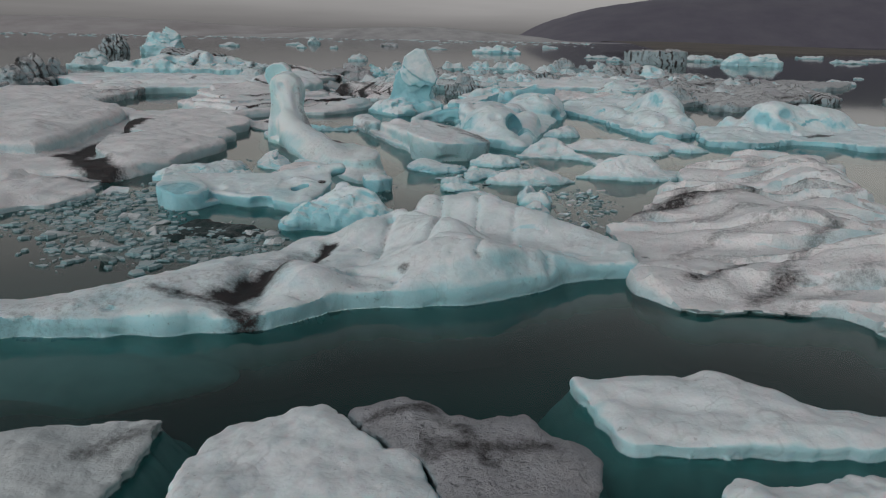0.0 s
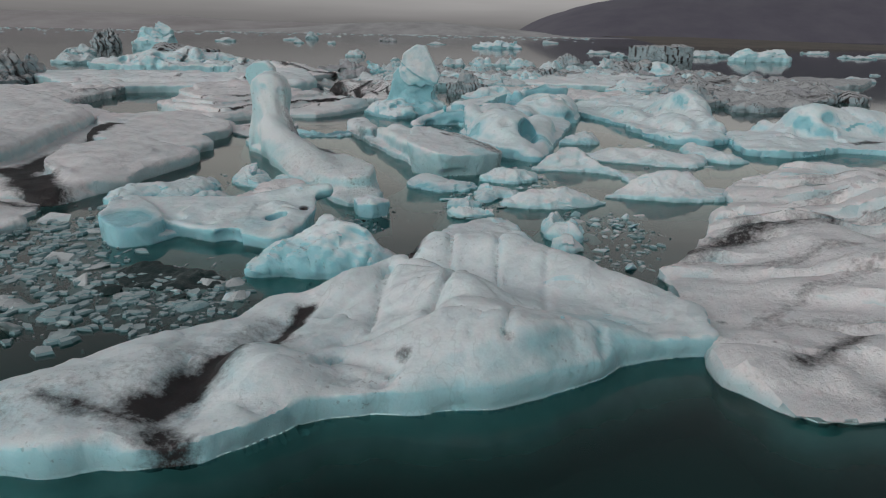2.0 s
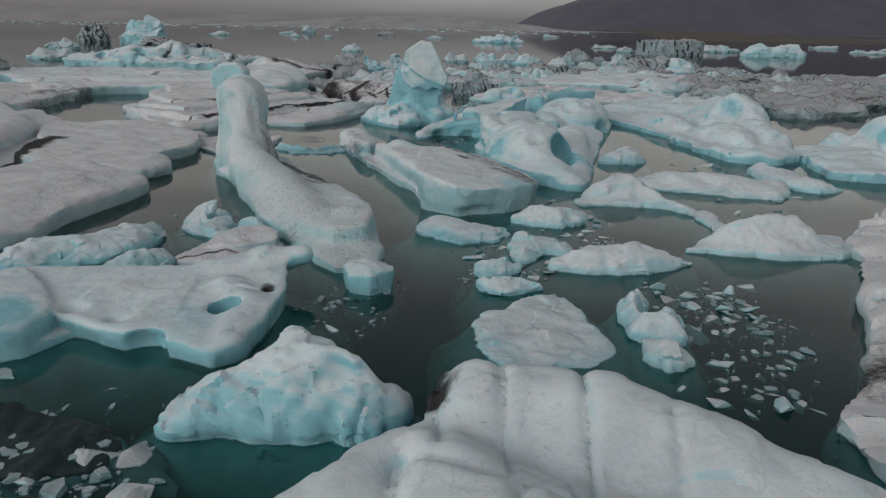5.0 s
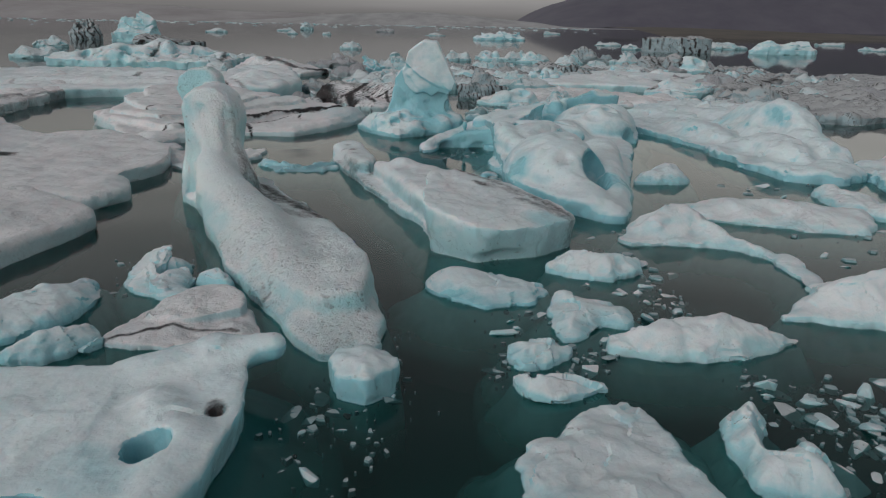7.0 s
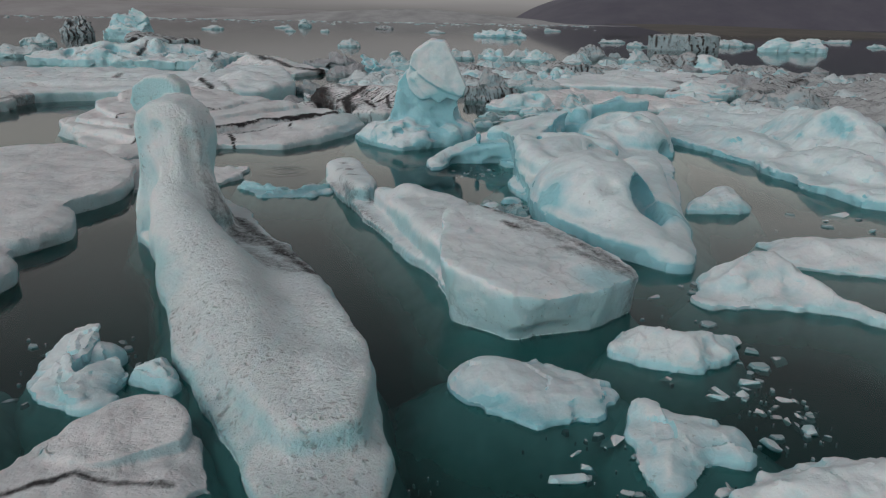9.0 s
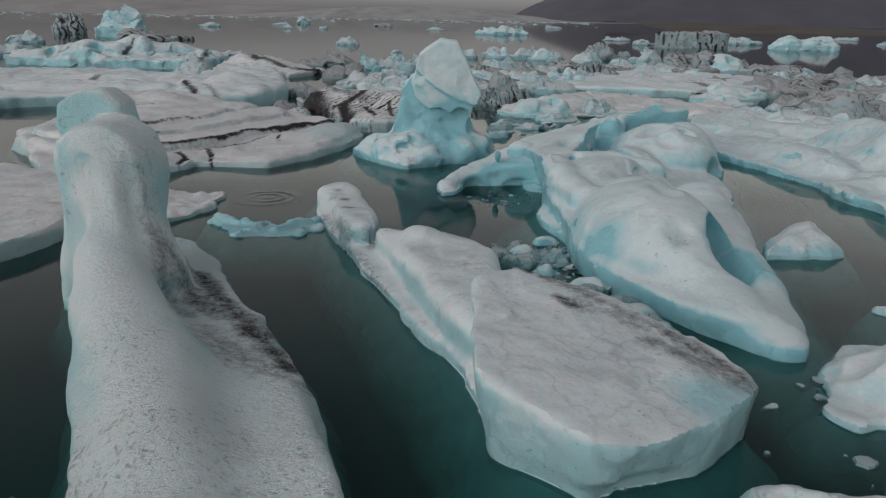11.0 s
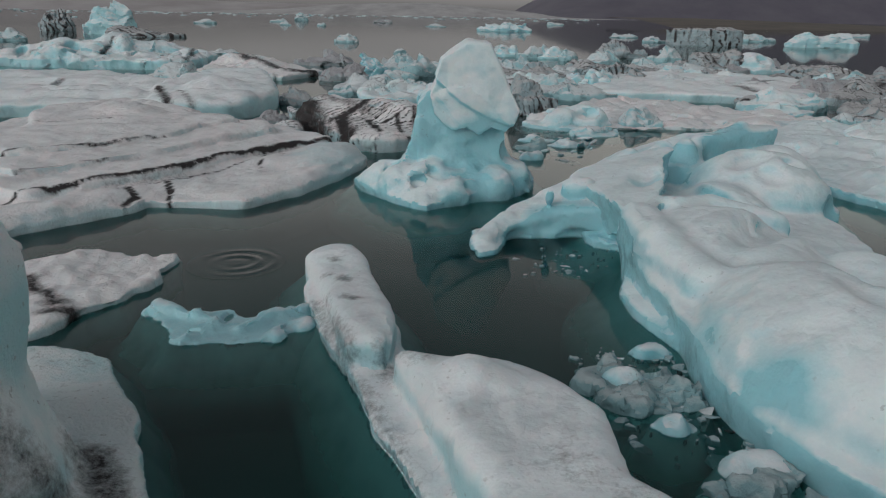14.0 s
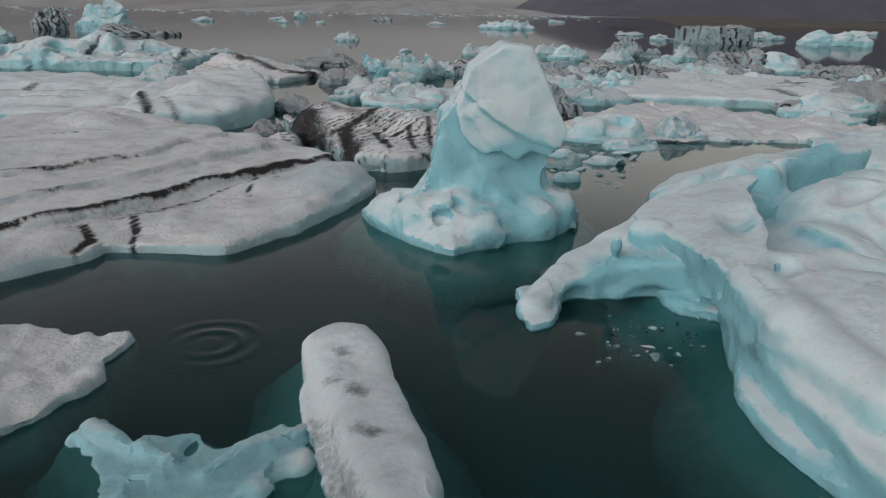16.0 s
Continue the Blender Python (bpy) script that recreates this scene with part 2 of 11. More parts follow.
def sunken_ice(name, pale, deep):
    """Sunken ice, greener and fainter with depth: silty murk painted into colour and alpha."""
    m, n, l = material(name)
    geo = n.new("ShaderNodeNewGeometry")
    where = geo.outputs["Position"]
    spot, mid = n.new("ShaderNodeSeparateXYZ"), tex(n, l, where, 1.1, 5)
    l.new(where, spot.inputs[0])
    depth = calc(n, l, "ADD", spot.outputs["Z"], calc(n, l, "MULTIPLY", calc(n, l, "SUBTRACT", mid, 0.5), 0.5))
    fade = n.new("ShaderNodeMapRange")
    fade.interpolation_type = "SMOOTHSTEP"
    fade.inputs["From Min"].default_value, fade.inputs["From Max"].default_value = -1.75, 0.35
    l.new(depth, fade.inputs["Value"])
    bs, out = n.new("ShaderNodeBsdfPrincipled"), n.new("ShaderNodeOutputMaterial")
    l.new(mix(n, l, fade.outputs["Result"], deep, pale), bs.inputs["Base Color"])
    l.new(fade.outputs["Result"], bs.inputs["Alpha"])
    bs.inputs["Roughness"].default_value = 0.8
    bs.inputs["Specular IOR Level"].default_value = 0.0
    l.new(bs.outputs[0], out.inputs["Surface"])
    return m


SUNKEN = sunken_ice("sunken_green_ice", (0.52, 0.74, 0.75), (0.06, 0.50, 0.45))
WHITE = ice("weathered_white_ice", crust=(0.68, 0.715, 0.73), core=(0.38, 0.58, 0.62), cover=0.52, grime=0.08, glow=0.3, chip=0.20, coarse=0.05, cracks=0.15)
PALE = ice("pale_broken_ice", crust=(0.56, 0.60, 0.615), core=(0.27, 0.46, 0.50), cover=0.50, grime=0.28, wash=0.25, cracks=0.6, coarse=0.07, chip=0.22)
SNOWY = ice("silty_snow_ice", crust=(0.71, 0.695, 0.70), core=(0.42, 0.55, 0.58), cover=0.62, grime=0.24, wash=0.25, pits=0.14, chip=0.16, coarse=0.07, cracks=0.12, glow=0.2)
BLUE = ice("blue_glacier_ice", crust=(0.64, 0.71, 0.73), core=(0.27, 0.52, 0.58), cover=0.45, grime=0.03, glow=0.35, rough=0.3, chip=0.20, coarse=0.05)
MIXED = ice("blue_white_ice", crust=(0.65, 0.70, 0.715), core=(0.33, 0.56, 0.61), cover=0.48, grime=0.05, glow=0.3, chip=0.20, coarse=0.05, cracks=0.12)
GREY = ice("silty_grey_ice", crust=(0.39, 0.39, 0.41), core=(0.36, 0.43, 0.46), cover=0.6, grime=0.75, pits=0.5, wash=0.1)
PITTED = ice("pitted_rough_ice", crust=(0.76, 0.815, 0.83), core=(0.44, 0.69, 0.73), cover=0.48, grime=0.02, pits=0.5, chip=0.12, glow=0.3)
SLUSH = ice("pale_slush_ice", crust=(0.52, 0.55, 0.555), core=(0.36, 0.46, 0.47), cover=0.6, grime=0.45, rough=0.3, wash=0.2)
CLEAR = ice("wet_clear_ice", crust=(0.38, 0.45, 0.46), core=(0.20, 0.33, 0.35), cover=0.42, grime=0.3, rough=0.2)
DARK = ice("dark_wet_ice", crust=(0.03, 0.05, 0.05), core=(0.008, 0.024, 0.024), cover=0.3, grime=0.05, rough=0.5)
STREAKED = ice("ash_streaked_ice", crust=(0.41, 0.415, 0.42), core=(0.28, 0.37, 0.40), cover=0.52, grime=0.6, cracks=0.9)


# ---- ice shapes ----
def hashed(i, j, k, seed):
    h = (i * 374761393 + j * 668265263 + k * 2147483647 + seed * 1274126177) & 0xFFFFFFFF
    h = ((h ^ (h >> 13)) * 1274126177) & 0xFFFFFFFF
    return ((h ^ (h >> 16)) & 0xFFFF) / 32767.5 - 1.0


def lattice(p, seed):
    """Smooth value noise from -1 to 1 at the points p."""
    q = np.floor(p).astype(np.int64)
    f = p - q
    f = f * f * (3 - 2 * f)
    total = 0
    for a in (0, 1):
        for b in (0, 1):
            for c in (0, 1):
                w = (f[:, 0] if a else 1 - f[:, 0]) * (f[:, 1] if b else 1 - f[:, 1]) * (f[:, 2] if c else 1 - f[:, 2])
                total = total + w * hashed(q[:, 0] + a, q[:, 1] + b, q[:, 2] + c, seed)
    return total


def smooth_loop(points, steps=5):
    p, out = np.array(points, float), []
    n = len(p)
    for i in range(n):
        a, b, c, d = p[i - 1], p[i], p[(i + 1) % n], p[(i + 2) % n]
        for s in range(steps):
            t = s / steps
            cr = 0.5 * (2 * b + (c - a) * t + (2 * a - 5 * b + 4 * c - d) * t * t + (3 * b - a - 3 * c + d) * t ** 3)
            out.append(0.5 * cr + 0.5 * (b + (c - b) * t))
    return np.array(out)


def inside_distance(px, py, loop):
    """Distance to the outline, positive inside."""
    best = np.full(px.shape, 1e9)
    odd = np.zeros(px.shape, bool)
    for (ax, ay), (bx, by) in zip(loop, np.roll(loop, -1, 0)):
        dx, dy = bx - ax, by - ay
        t = np.clip(((px - ax) * dx + (py - ay) * dy) / (dx * dx + dy * dy + 1e-9), 0, 1)
        best = np.minimum(best, (px - ax - t * dx) ** 2 + (py - ay - t * dy) ** 2)
        if ay != by:
            odd ^= ((ay > py) != (by > py)) & (px < (bx - ax) * (py - ay) / (by - ay) + ax)
    return np.where(odd, 1, -1) * np.sqrt(best)


def soft_max(a, b, k):
    h = np.clip(0.5 + 0.5 * (a - b) / k, 0, 1)
    return b + (a - b) * h + k * h * (1 - h)


def soft_min(a, b, k):
    return -soft_max(-a, -b, k)


def net(field, origin, step):
    """The surface where the field changes sign, as vertices and quads (naive surface nets)."""
    sign = field < 0
    corners = [(i, j, k) for i in (0, 1) for j in (0, 1) for k in (0, 1)]
    cut = lambda a, c: a[c[0]:a.shape[0] - 1 + c[0], c[1]:a.shape[1] - 1 + c[1], c[2]:a.shape[2] - 1 + c[2]]
    count = sum(cut(sign, c).astype(np.int8) for c in corners)
    live = (count > 0) & (count < 8)
    cells = np.argwhere(live)
    number = np.full(live.shape, -1, np.int64)
    number[live] = np.arange(len(cells))
    total, hits = np.zeros((len(cells), 3)), np.zeros(len(cells))
    value = {c: field[cells[:, 0] + c[0], cells[:, 1] + c[1], cells[:, 2] + c[2]] for c in corners}
    for c in corners:
        for axis in range(3):
            if c[axis]:
                continue
            d = tuple(1 if a == axis else v for a, v in enumerate(c))
            a, b = value[c], value[d]
            cross = (a < 0) != (b < 0)
            t = np.where(cross, a / np.where(cross, a - b, 1), 0)
            spot = np.tile(np.array(c, float), (len(cells), 1))
            spot[:, axis] += t
            total += np.where(cross[:, None], spot, 0)
            hits += cross
    verts = (cells + total / np.maximum(hits, 1)[:, None]) * step + origin
    quads = []
    for axis in range(3):
        u, v = (axis + 1) % 3, (axis + 2) % 3
        lo, hi = [slice(None)] * 3, [slice(None)] * 3
        lo[axis], hi[axis] = slice(0, -1), slice(1, None)
        edge = np.argwhere(sign[tuple(lo)] != sign[tuple(hi)])
        edge = edge[(edge[:, u] > 0) & (edge[:, v] > 0) & (edge[:, u] < field.shape[u] - 1) & (edge[:, v] < field.shape[v] - 1)]
        flip = sign[edge[:, 0], edge[:, 1], edge[:, 2]]
        ring = []
        for du, dv in ((-1, -1), (0, -1), (0, 0), (-1, 0)):
            e = edge.copy()
            e[:, u] += du
            e[:, v] += dv
            ring.append(number[e[:, 0], e[:, 1], e[:, 2]])
        q = np.stack(ring, 1)
        q[~flip] = q[~flip][:, ::-1]
        quads.append(q)
    return verts, np.concatenate(quads)


def mesh_from(name, verts, quads, mat, dirt=None, smooth=True, frost=None):
    me = bpy.data.meshes.new(name)
    me.vertices.add(len(verts))
    me.vertices.foreach_set("co", verts.astype(np.float32).ravel())
    me.loops.add(quads.size)
    me.loops.foreach_set("vertex_index", quads.astype(np.int32).ravel())
    me.polygons.add(len(quads))
    me.polygons.foreach_set("loop_start", np.arange(0, quads.size, quads.shape[1], dtype=np.int32))
    me.polygons.foreach_set("use_smooth", np.full(len(quads), smooth))
    if dirt is not None:
        me.attributes.new("dirt", "FLOAT", "POINT").data.foreach_set("value", dirt.astype(np.float32))
    if frost is not None:
        me.attributes.new("frost", "FLOAT", "POINT").data.foreach_set("value", frost.astype(np.float32))
    me.update(calc_edges=True)
    me.validate()
    me.materials.append(mat)
    return me


def normals_of(verts, quads):
    n = np.zeros_like(verts)
    fn = np.cross(verts[quads[:, 2]] - verts[quads[:, 0]], verts[quads[:, 3]] - verts[quads[:, 1]])
    for c in range(4):
        np.add.at(n, quads[:, c], fn)
    return n / np.maximum(np.linalg.norm(n, axis=1), 1e-9)[:, None]


def segment(px, py, x0, y0, x1, y1):
    dx, dy = x1 - x0, y1 - y0
    t = np.clip(((px - x0) * dx + (py - y0) * dy) / (dx * dx + dy * dy + 1e-9), 0, 1)
    return t, np.hypot(px - x0 - t * dx, py - y0 - t * dy)


def facets(p, seed, wave, amp):
    """Angular relief: crossing folds with sharp creases, as on broken ice."""
    rng = np.random.RandomState(seed)
    q = p + 0.5 * wave * np.stack([lattice(p / (1.5 * wave), seed + k) for k in (21, 22, 23)], 1)
    total = 0
    for k in range(4):
        d = rng.normal(size=3) * (1, 1, 0.8)
        d /= np.linalg.norm(d)
        s = q @ d / (wave * rng.uniform(1.6, 4.2)) + rng.uniform(0, 9)
        total = total + np.abs((s % 1) - 0.5) * 2 - 0.5
    return amp * total * 0.5


def chips(p, seed, size, tilt):
    """Broken flat faces: every cell of a jumbled lattice leans its own way."""
    q = p / size + 0.25 * np.stack([lattice(p / (0.8 * size), seed + k) for k in (31, 32, 33)], 1)
    base = np.floor(q).astype(np.int64)
    best, out = np.full(len(q), 9.0), np.zeros(len(q))
    for a in (-1, 0, 1):
        for b in (-1, 0, 1):
            for c in (-1, 0, 1):
                i, j, k = base[:, 0] + a, base[:, 1] + b, base[:, 2] + c
                d = [v + 0.5 + 0.4 * hashed(i, j, k, seed + s) - q[:, s] for s, v in enumerate((i, j, k))]
                r = d[0] ** 2 + d[1] ** 2 + d[2] ** 2
                lift = 0.35 * hashed(i, j, k, seed + 9) + sum(v * hashed(i, j, k, seed + 5 + s) for s, v in enumerate(d))
                out = np.where(r < best, lift, out)
                best = np.minimum(best, r)
    return out * size * tilt


def form_top(g):
    """How high a form reaches."""
    if g[0] == "limb":
        return max(q[2] + q[3] for q in g[2])
    if g[0] == "egg":
        return g[4] + max(g[5:8])
    if g[0] == "slab":
        mid = np.mean(g[2], 0)
        return max(g[4] + g[5] * (x - mid[0]) + g[6] * (y - mid[1]) for x, y in g[2])
    return 0.0


def chain(X, Y, Z, joints):
    """Distance to a row of tapered limbs."""
    best = None
    for (x0, y0, z0, r0), (x1, y1, z1, r1) in zip(joints, joints[1:]):
        dx, dy, dz = x1 - x0, y1 - y0, z1 - z0
        s = np.clip(((X - x0) * dx + (Y - y0) * dy + (Z - z0) * dz) / (dx * dx + dy * dy + dz * dz), 0, 1)
        d = np.sqrt((X - x0 - s * dx) ** 2 + (Y - y0 - s * dy) ** 2 + (Z - z0 - s * dz) ** 2) - (r0 + (r1 - r0) * s)
        best = d if best is None else soft_min(best, d, 0.2)
    return best


def add_form(f, g, px, py, gz, flat, seed):
    """Joins a form to the field, or carves it away. limb and trench: (kind, blend, joints); egg and dig: (kind, blend, x, y, z, rx, ry, rz, turn, tip);
    slab: (kind, blend, outline, base, top, rise in x, rise in y, rounding, overhang)."""
    X, Y, Z = px[:, :, None], py[:, :, None], gz[None, None, :]
    kind, k = g[0], g[1]
    if kind in ("limb", "trench"):
        d = chain(X, Y, Z, g[2])
    elif kind in ("egg", "dig"):
        x0, y0, z0, rx, ry, rz, turn, tip = g[2:]
        c, sn, ct, st = math.cos(radians(turn)), math.sin(radians(turn)), math.cos(radians(tip)), math.sin(radians(tip))
        u, v0, w0 = (X - x0) * c + (Y - y0) * sn, -(X - x0) * sn + (Y - y0) * c, Z - z0
        v, w = v0 * ct + w0 * st, -v0 * st + w0 * ct
        q = np.sqrt((u / rx) ** 2 + (v / ry) ** 2 + (w / rz) ** 2)
        d = q * (q - 1) / np.maximum(np.sqrt((u / rx ** 2) ** 2 + (v / ry ** 2) ** 2 + (w / rz ** 2) ** 2), 1e-6)
    else:
        plan, z0, z1, gx1, gy1, bend, over = g[2:]
        mid = np.mean(plan, 0)
        d = -inside_distance(px, py, smooth_loop(plan, 4)) + 0.06 * lattice(flat / 0.8, seed + 14).reshape(px.shape)
        lid = (z1 + gx1 * (px - mid[0]) + gy1 * (py - mid[1]) + 0.05 * lattice(flat / 1.3, seed + 15).reshape(px.shape))[:, :, None]
        d = soft_max(d[:, :, None] + over * np.clip(lid - Z, 0, 3), Z - lid, bend)
        d = np.maximum(d, z0 - Z)
    if kind in ("dig", "trench"):
        return soft_max(f, -d, k)
    return soft_min(f, d, k)


made = 0


def ice_mesh(name, outline, mat, rim=0.3, dome=0.0, slope=None, ridges=(), valleys=(), cones=(), blobs=(), prisms=(), tiers=(), cuts=(), shelf=0.12, dirt=(), bands=None, res=None, rough=1.0, edge=0.10, crease=1.0, ragged=1.0, frost=(), blocks=None, deep=None, steps=5, chipped=None, terrace=None, wedges=(), forms=()):
    """An ice body. outline: plan at the waterline. rim: height of the edge; dome: rise inside; ridges: (x, y, z, x, y, z, width) crests;
    valleys: (x, y, x, y, width, depth) grooves; cones: (x, y, z, r, x, y, z, r) tapered limbs; prisms: an upright cross-section (x, z) from y to y; tiers: (outline, z, z) overhanging storeys; blobs and cuts: (x, y, z, rx, ry, rz, turn) lumps and hollows;
    shelf: how far the foot reaches out under water; dirt: (x, y, x, y, width, strength) ash lines; bands: (direction, spacing, strength);
    blocks: (size, depth, width) of a crack network; frost: (x, y, z, radius, strength) patches of thicker white crust, or of bare blue ice where negative;
    chipped: (size, tilt) of broken faces; terrace: (turn, spacing, height, ash) of stepped layers; wedges: (outline, base, top, rise in x, rise in y) sharp blocks;
    forms: limb, egg, slab, dig and trench, in the order in which they are added and carved."""
    global made
    made += 1
    seed = made * 17
    loop = smooth_loop(outline, steps)
    size = loop.max(0) - loop.min(0)
    res = res or float(np.clip(max(size) / 95, 0.05, 0.5))
    pad = shelf + 4 * res + 0.3
    top = max([rim + dome] + [max(r[2], r[5]) for r in ridges] + [max(c[2] + c[3], c[6] + c[7]) for c in cones] + [b[2] + b[5] for b in blobs] + [max(v[1] for v in p[0]) for p in prisms] + [p[2] for p in tiers] + [p[2] + 0.3 for p in wedges] + [form_top(g) for g in forms]) + 0.5
    dz = min(res, 0.16)
    deep = deep or (1.9 if loop[:, 1].min() < 80 else 0.6)
    lo = np.array([loop[:, 0].min() - pad, loop[:, 1].min() - pad, -deep])
    nx, ny, nz = int((size[0] + 2 * pad) / res) + 2, int((size[1] + 2 * pad) / res) + 2, int((top + deep) / dz) + 2
    gx, gy, gz = lo[0] + res * np.arange(nx), lo[1] + res * np.arange(ny), lo[2] + dz * np.arange(nz)
    px, py = np.meshgrid(gx, gy, indexing="ij")
    flat = np.stack([px.ravel(), py.ravel(), np.zeros(px.size)], 1)
    wob = max(size) * 0.012
    e = inside_distance(px, py, loop)
    e = e + wob * rough * lattice(flat / max(0.5, max(size) / 9), seed).reshape(px.shape) + 0.4 * wob * rough * lattice(flat / max(0.2, max(size) / 26), seed + 1).reshape(px.shape)
    jag = float(np.clip(max(size) / 7.0, 0.35, 2.2))
    e = e + ragged * facets(flat, seed + 70, 0.45 * jag, 0.16 * jag).reshape(px.shape) + ragged * facets(flat, seed + 71, 0.16 * jag, 0.06 * jag).reshape(px.shape)
    reach = max(0.3, 0.22 * min(size))
    t = rim + dome * (1 - np.exp(-np.maximum(e, 0) / reach))
    for x0, y0, z0, x1, y1, z1, w in ridges:
        s, d = segment(px, py, x0, y0, x1, y1)
        t = soft_max(t, rim * 0.5 + (z0 + (z1 - z0) * s - rim * 0.5) * np.exp(-(d / w) ** 2), 0.15)
    if slope:
        t = soft_min(t, rim + slope * np.maximum(e, 0), 0.2)
    for x0, y0, x1, y1, w, dp in valleys:
        s, d = segment(px, py, x0, y0, x1, y1)
        t = t - dp * np.exp(-(d / w) ** 2)
    if blocks:
        # a network of cracks between bulging blocks
        cell, sunk, width = blocks
        rng = np.random.RandomState(seed + 30)
        sx, sy = np.meshgrid(np.arange(gx[0], gx[-1], cell), np.arange(gy[0], gy[-1], cell), indexing="ij")
        seeds = np.stack([sx.ravel(), sy.ravel()], 1) + rng.uniform(-0.42, 0.42, (sx.size, 2)) * cell
        wx = px + 0.18 * cell * lattice(flat / (0.5 * cell), seed + 31).reshape(px.shape)
        wy = py + 0.18 * cell * lattice(flat / (0.5 * cell), seed + 32).reshape(px.shape)
        f1, f2 = np.full(px.shape, 1e9), np.full(px.shape, 1e9)
        for qx, qy in seeds:
            d = np.hypot(wx - qx, wy - qy)
            f2 = np.minimum(f2, np.maximum(f1, d))
            f1 = np.minimum(f1, d)
        gap = f2 - f1
        fade = 0.45 + 0.55 * lattice(flat / (1.6 * cell), seed + 33).reshape(px.shape)
        t = t - sunk * np.clip(fade, 0.3, 1) * np.exp(-(gap / width) ** 2) + 0.2 * sunk * np.clip(gap / cell, 0, 1)
    if terrace:
        c, sn = math.cos(radians(terrace[0])), math.sin(radians(terrace[0]))
        s = (px * c + py * sn) / terrace[1] + 0.55 * lattice(flat / (3.5 * terrace[1]), seed + 40).reshape(px.shape) + 0.10 * lattice(flat / (0.7 * terrace[1]), seed + 41).reshape(px.shape)
        fade = np.clip(0.6 + 0.7 * lattice(flat / (2.2 * terrace[1]), seed + 42).reshape(px.shape), 0.1, 1.1)
        t = t + terrace[2] * fade * (0.5 - s % 1)
    t = np.maximum(t, 0.65 * rim)
    t = t + 0.06 * rough * (0.4 + rim + dome) * lattice(flat / (reach * 0.9), seed + 2).reshape(px.shape)
    z = gz[None, None, :]
    low = (np.clip((-gz - 0.1) / 1.0, 0, 1))[None, None, :]
    notch = 0.05 * np.exp(-((gz - 0.04) / 0.12) ** 2)[None, None, :]
    side = -e[:, :, None] - shelf * low + notch
    f = soft_max(z - t[:, :, None], side, edge)
    if cones or blobs or cuts or prisms or tiers or wedges:
        X, Y, Z = px[:, :, None], py[:, :, None], z
        for x0, y0, z0, r0, x1, y1, z1, r1 in cones:
            dx, dy, dw = x1 - x0, y1 - y0, z1 - z0
            s = np.clip(((X - x0) * dx + (Y - y0) * dy + (Z - z0) * dw) / (dx * dx + dy * dy + dw * dw), 0, 1)
            d = np.sqrt((X - x0 - s * dx) ** 2 + (Y - y0 - s * dy) ** 2 + (Z - z0 - s * dw) ** 2) - (r0 + (r1 - r0) * s)
            f = soft_min(f, d, 0.35)
        for plan, z0, z1 in tiers:
            d = -inside_distance(px, py, smooth_loop(plan, 4)) + 0.12 * lattice(flat / 0.9, seed + 12).reshape(px.shape)
            d = soft_max(d[:, :, None], np.abs(Z - (z0 + z1) / 2) - (z1 - z0) / 2, 0.45)
            f = soft_min(f, d, 0.3)
        for plan, z0, z1, gx1, gy1 in wedges:
            d = -inside_distance(px, py, np.array(plan, float))
            mid = np.mean(plan, 0)
            d = soft_max(d[:, :, None], Z - (z1 + gx1 * (px - mid[0]) + gy1 * (py - mid[1]))[:, :, None], 0.05)
            f = soft_min(f, np.maximum(d, z0 - Z), 0.12)
        for poly, y0, y1 in prisms:
            ux, uz = np.meshgrid(gx, gz, indexing="ij")
            d = soft_max(-inside_distance(ux, uz, np.array(poly, float))[:, None, :], np.abs(Y - (y0 + y1) / 2) - (y1 - y0) / 2, 0.07)
            f = soft_min(f, d, 0.12)
        for sign, items, k in ((1, blobs, 0.3), (-1, cuts, 0.12)):
            for x0, y0, z0, rx, ry, rz, turn in items:
                c, sn = math.cos(radians(turn)), math.sin(radians(turn))
                u, v, w = ((X - x0) * c + (Y - y0) * sn) / rx, (-(X - x0) * sn + (Y - y0) * c) / ry, (Z - z0) / rz
                d = (np.sqrt(u * u + v * v + w * w) - 1) * min(rx, ry, rz)
                f = soft_min(f, d, k) if sign > 0 else soft_max(f, -d, k)
    for g in forms:
        f = add_form(f, g, px, py, gz, flat, seed)
    f[0], f[-1], f[:, 0], f[:, -1], f[:, :, -1], f[:, :, 0] = (9.0,) * 6
    verts, quads = net(f, lo, np.array([res, res, dz]))
    nrm = normals_of(verts, quads)
    scale_f = float(np.clip(max(size) / 5.0, 0.6, 3.0)) if max(size) < 40 else 2.2
    above = np.clip((verts[:, 2] + 0.5) / 0.4, 0, 1)
    amp = rough * (0.03 * lattice(verts / 0.9, seed + 3) + 0.02 * lattice(verts / 0.35, seed + 4) + min(0.09, 0.03 * max(size) ** 0.5) * lattice(verts / 2.3, seed + 5))
    amp = amp + crease * (facets(verts, seed, 0.6 * scale_f, 0.13 * scale_f) + facets(verts, seed + 50, 0.2 * scale_f, 0.035 * scale_f))
    if chipped:
        amp = amp + chips(verts, seed + 60, *chipped) + chips(verts, seed + 61, chipped[0] * 0.45, chipped[1] * 0.45)
    amp = np.where(nrm[:, 2] > 0.3, np.maximum(amp, -0.4 * np.maximum(verts[:, 2], 0)), amp)
    verts = verts + nrm * (amp * above)[:, None]
    ash = np.zeros(len(verts))
    for x0, y0, x1, y1, w, strength in dirt:
        s, d = segment(verts[:, 0], verts[:, 1], x0, y0, x1, y1)
        d = d + 0.35 * w * lattice(verts / max(0.4, w), seed + 6)
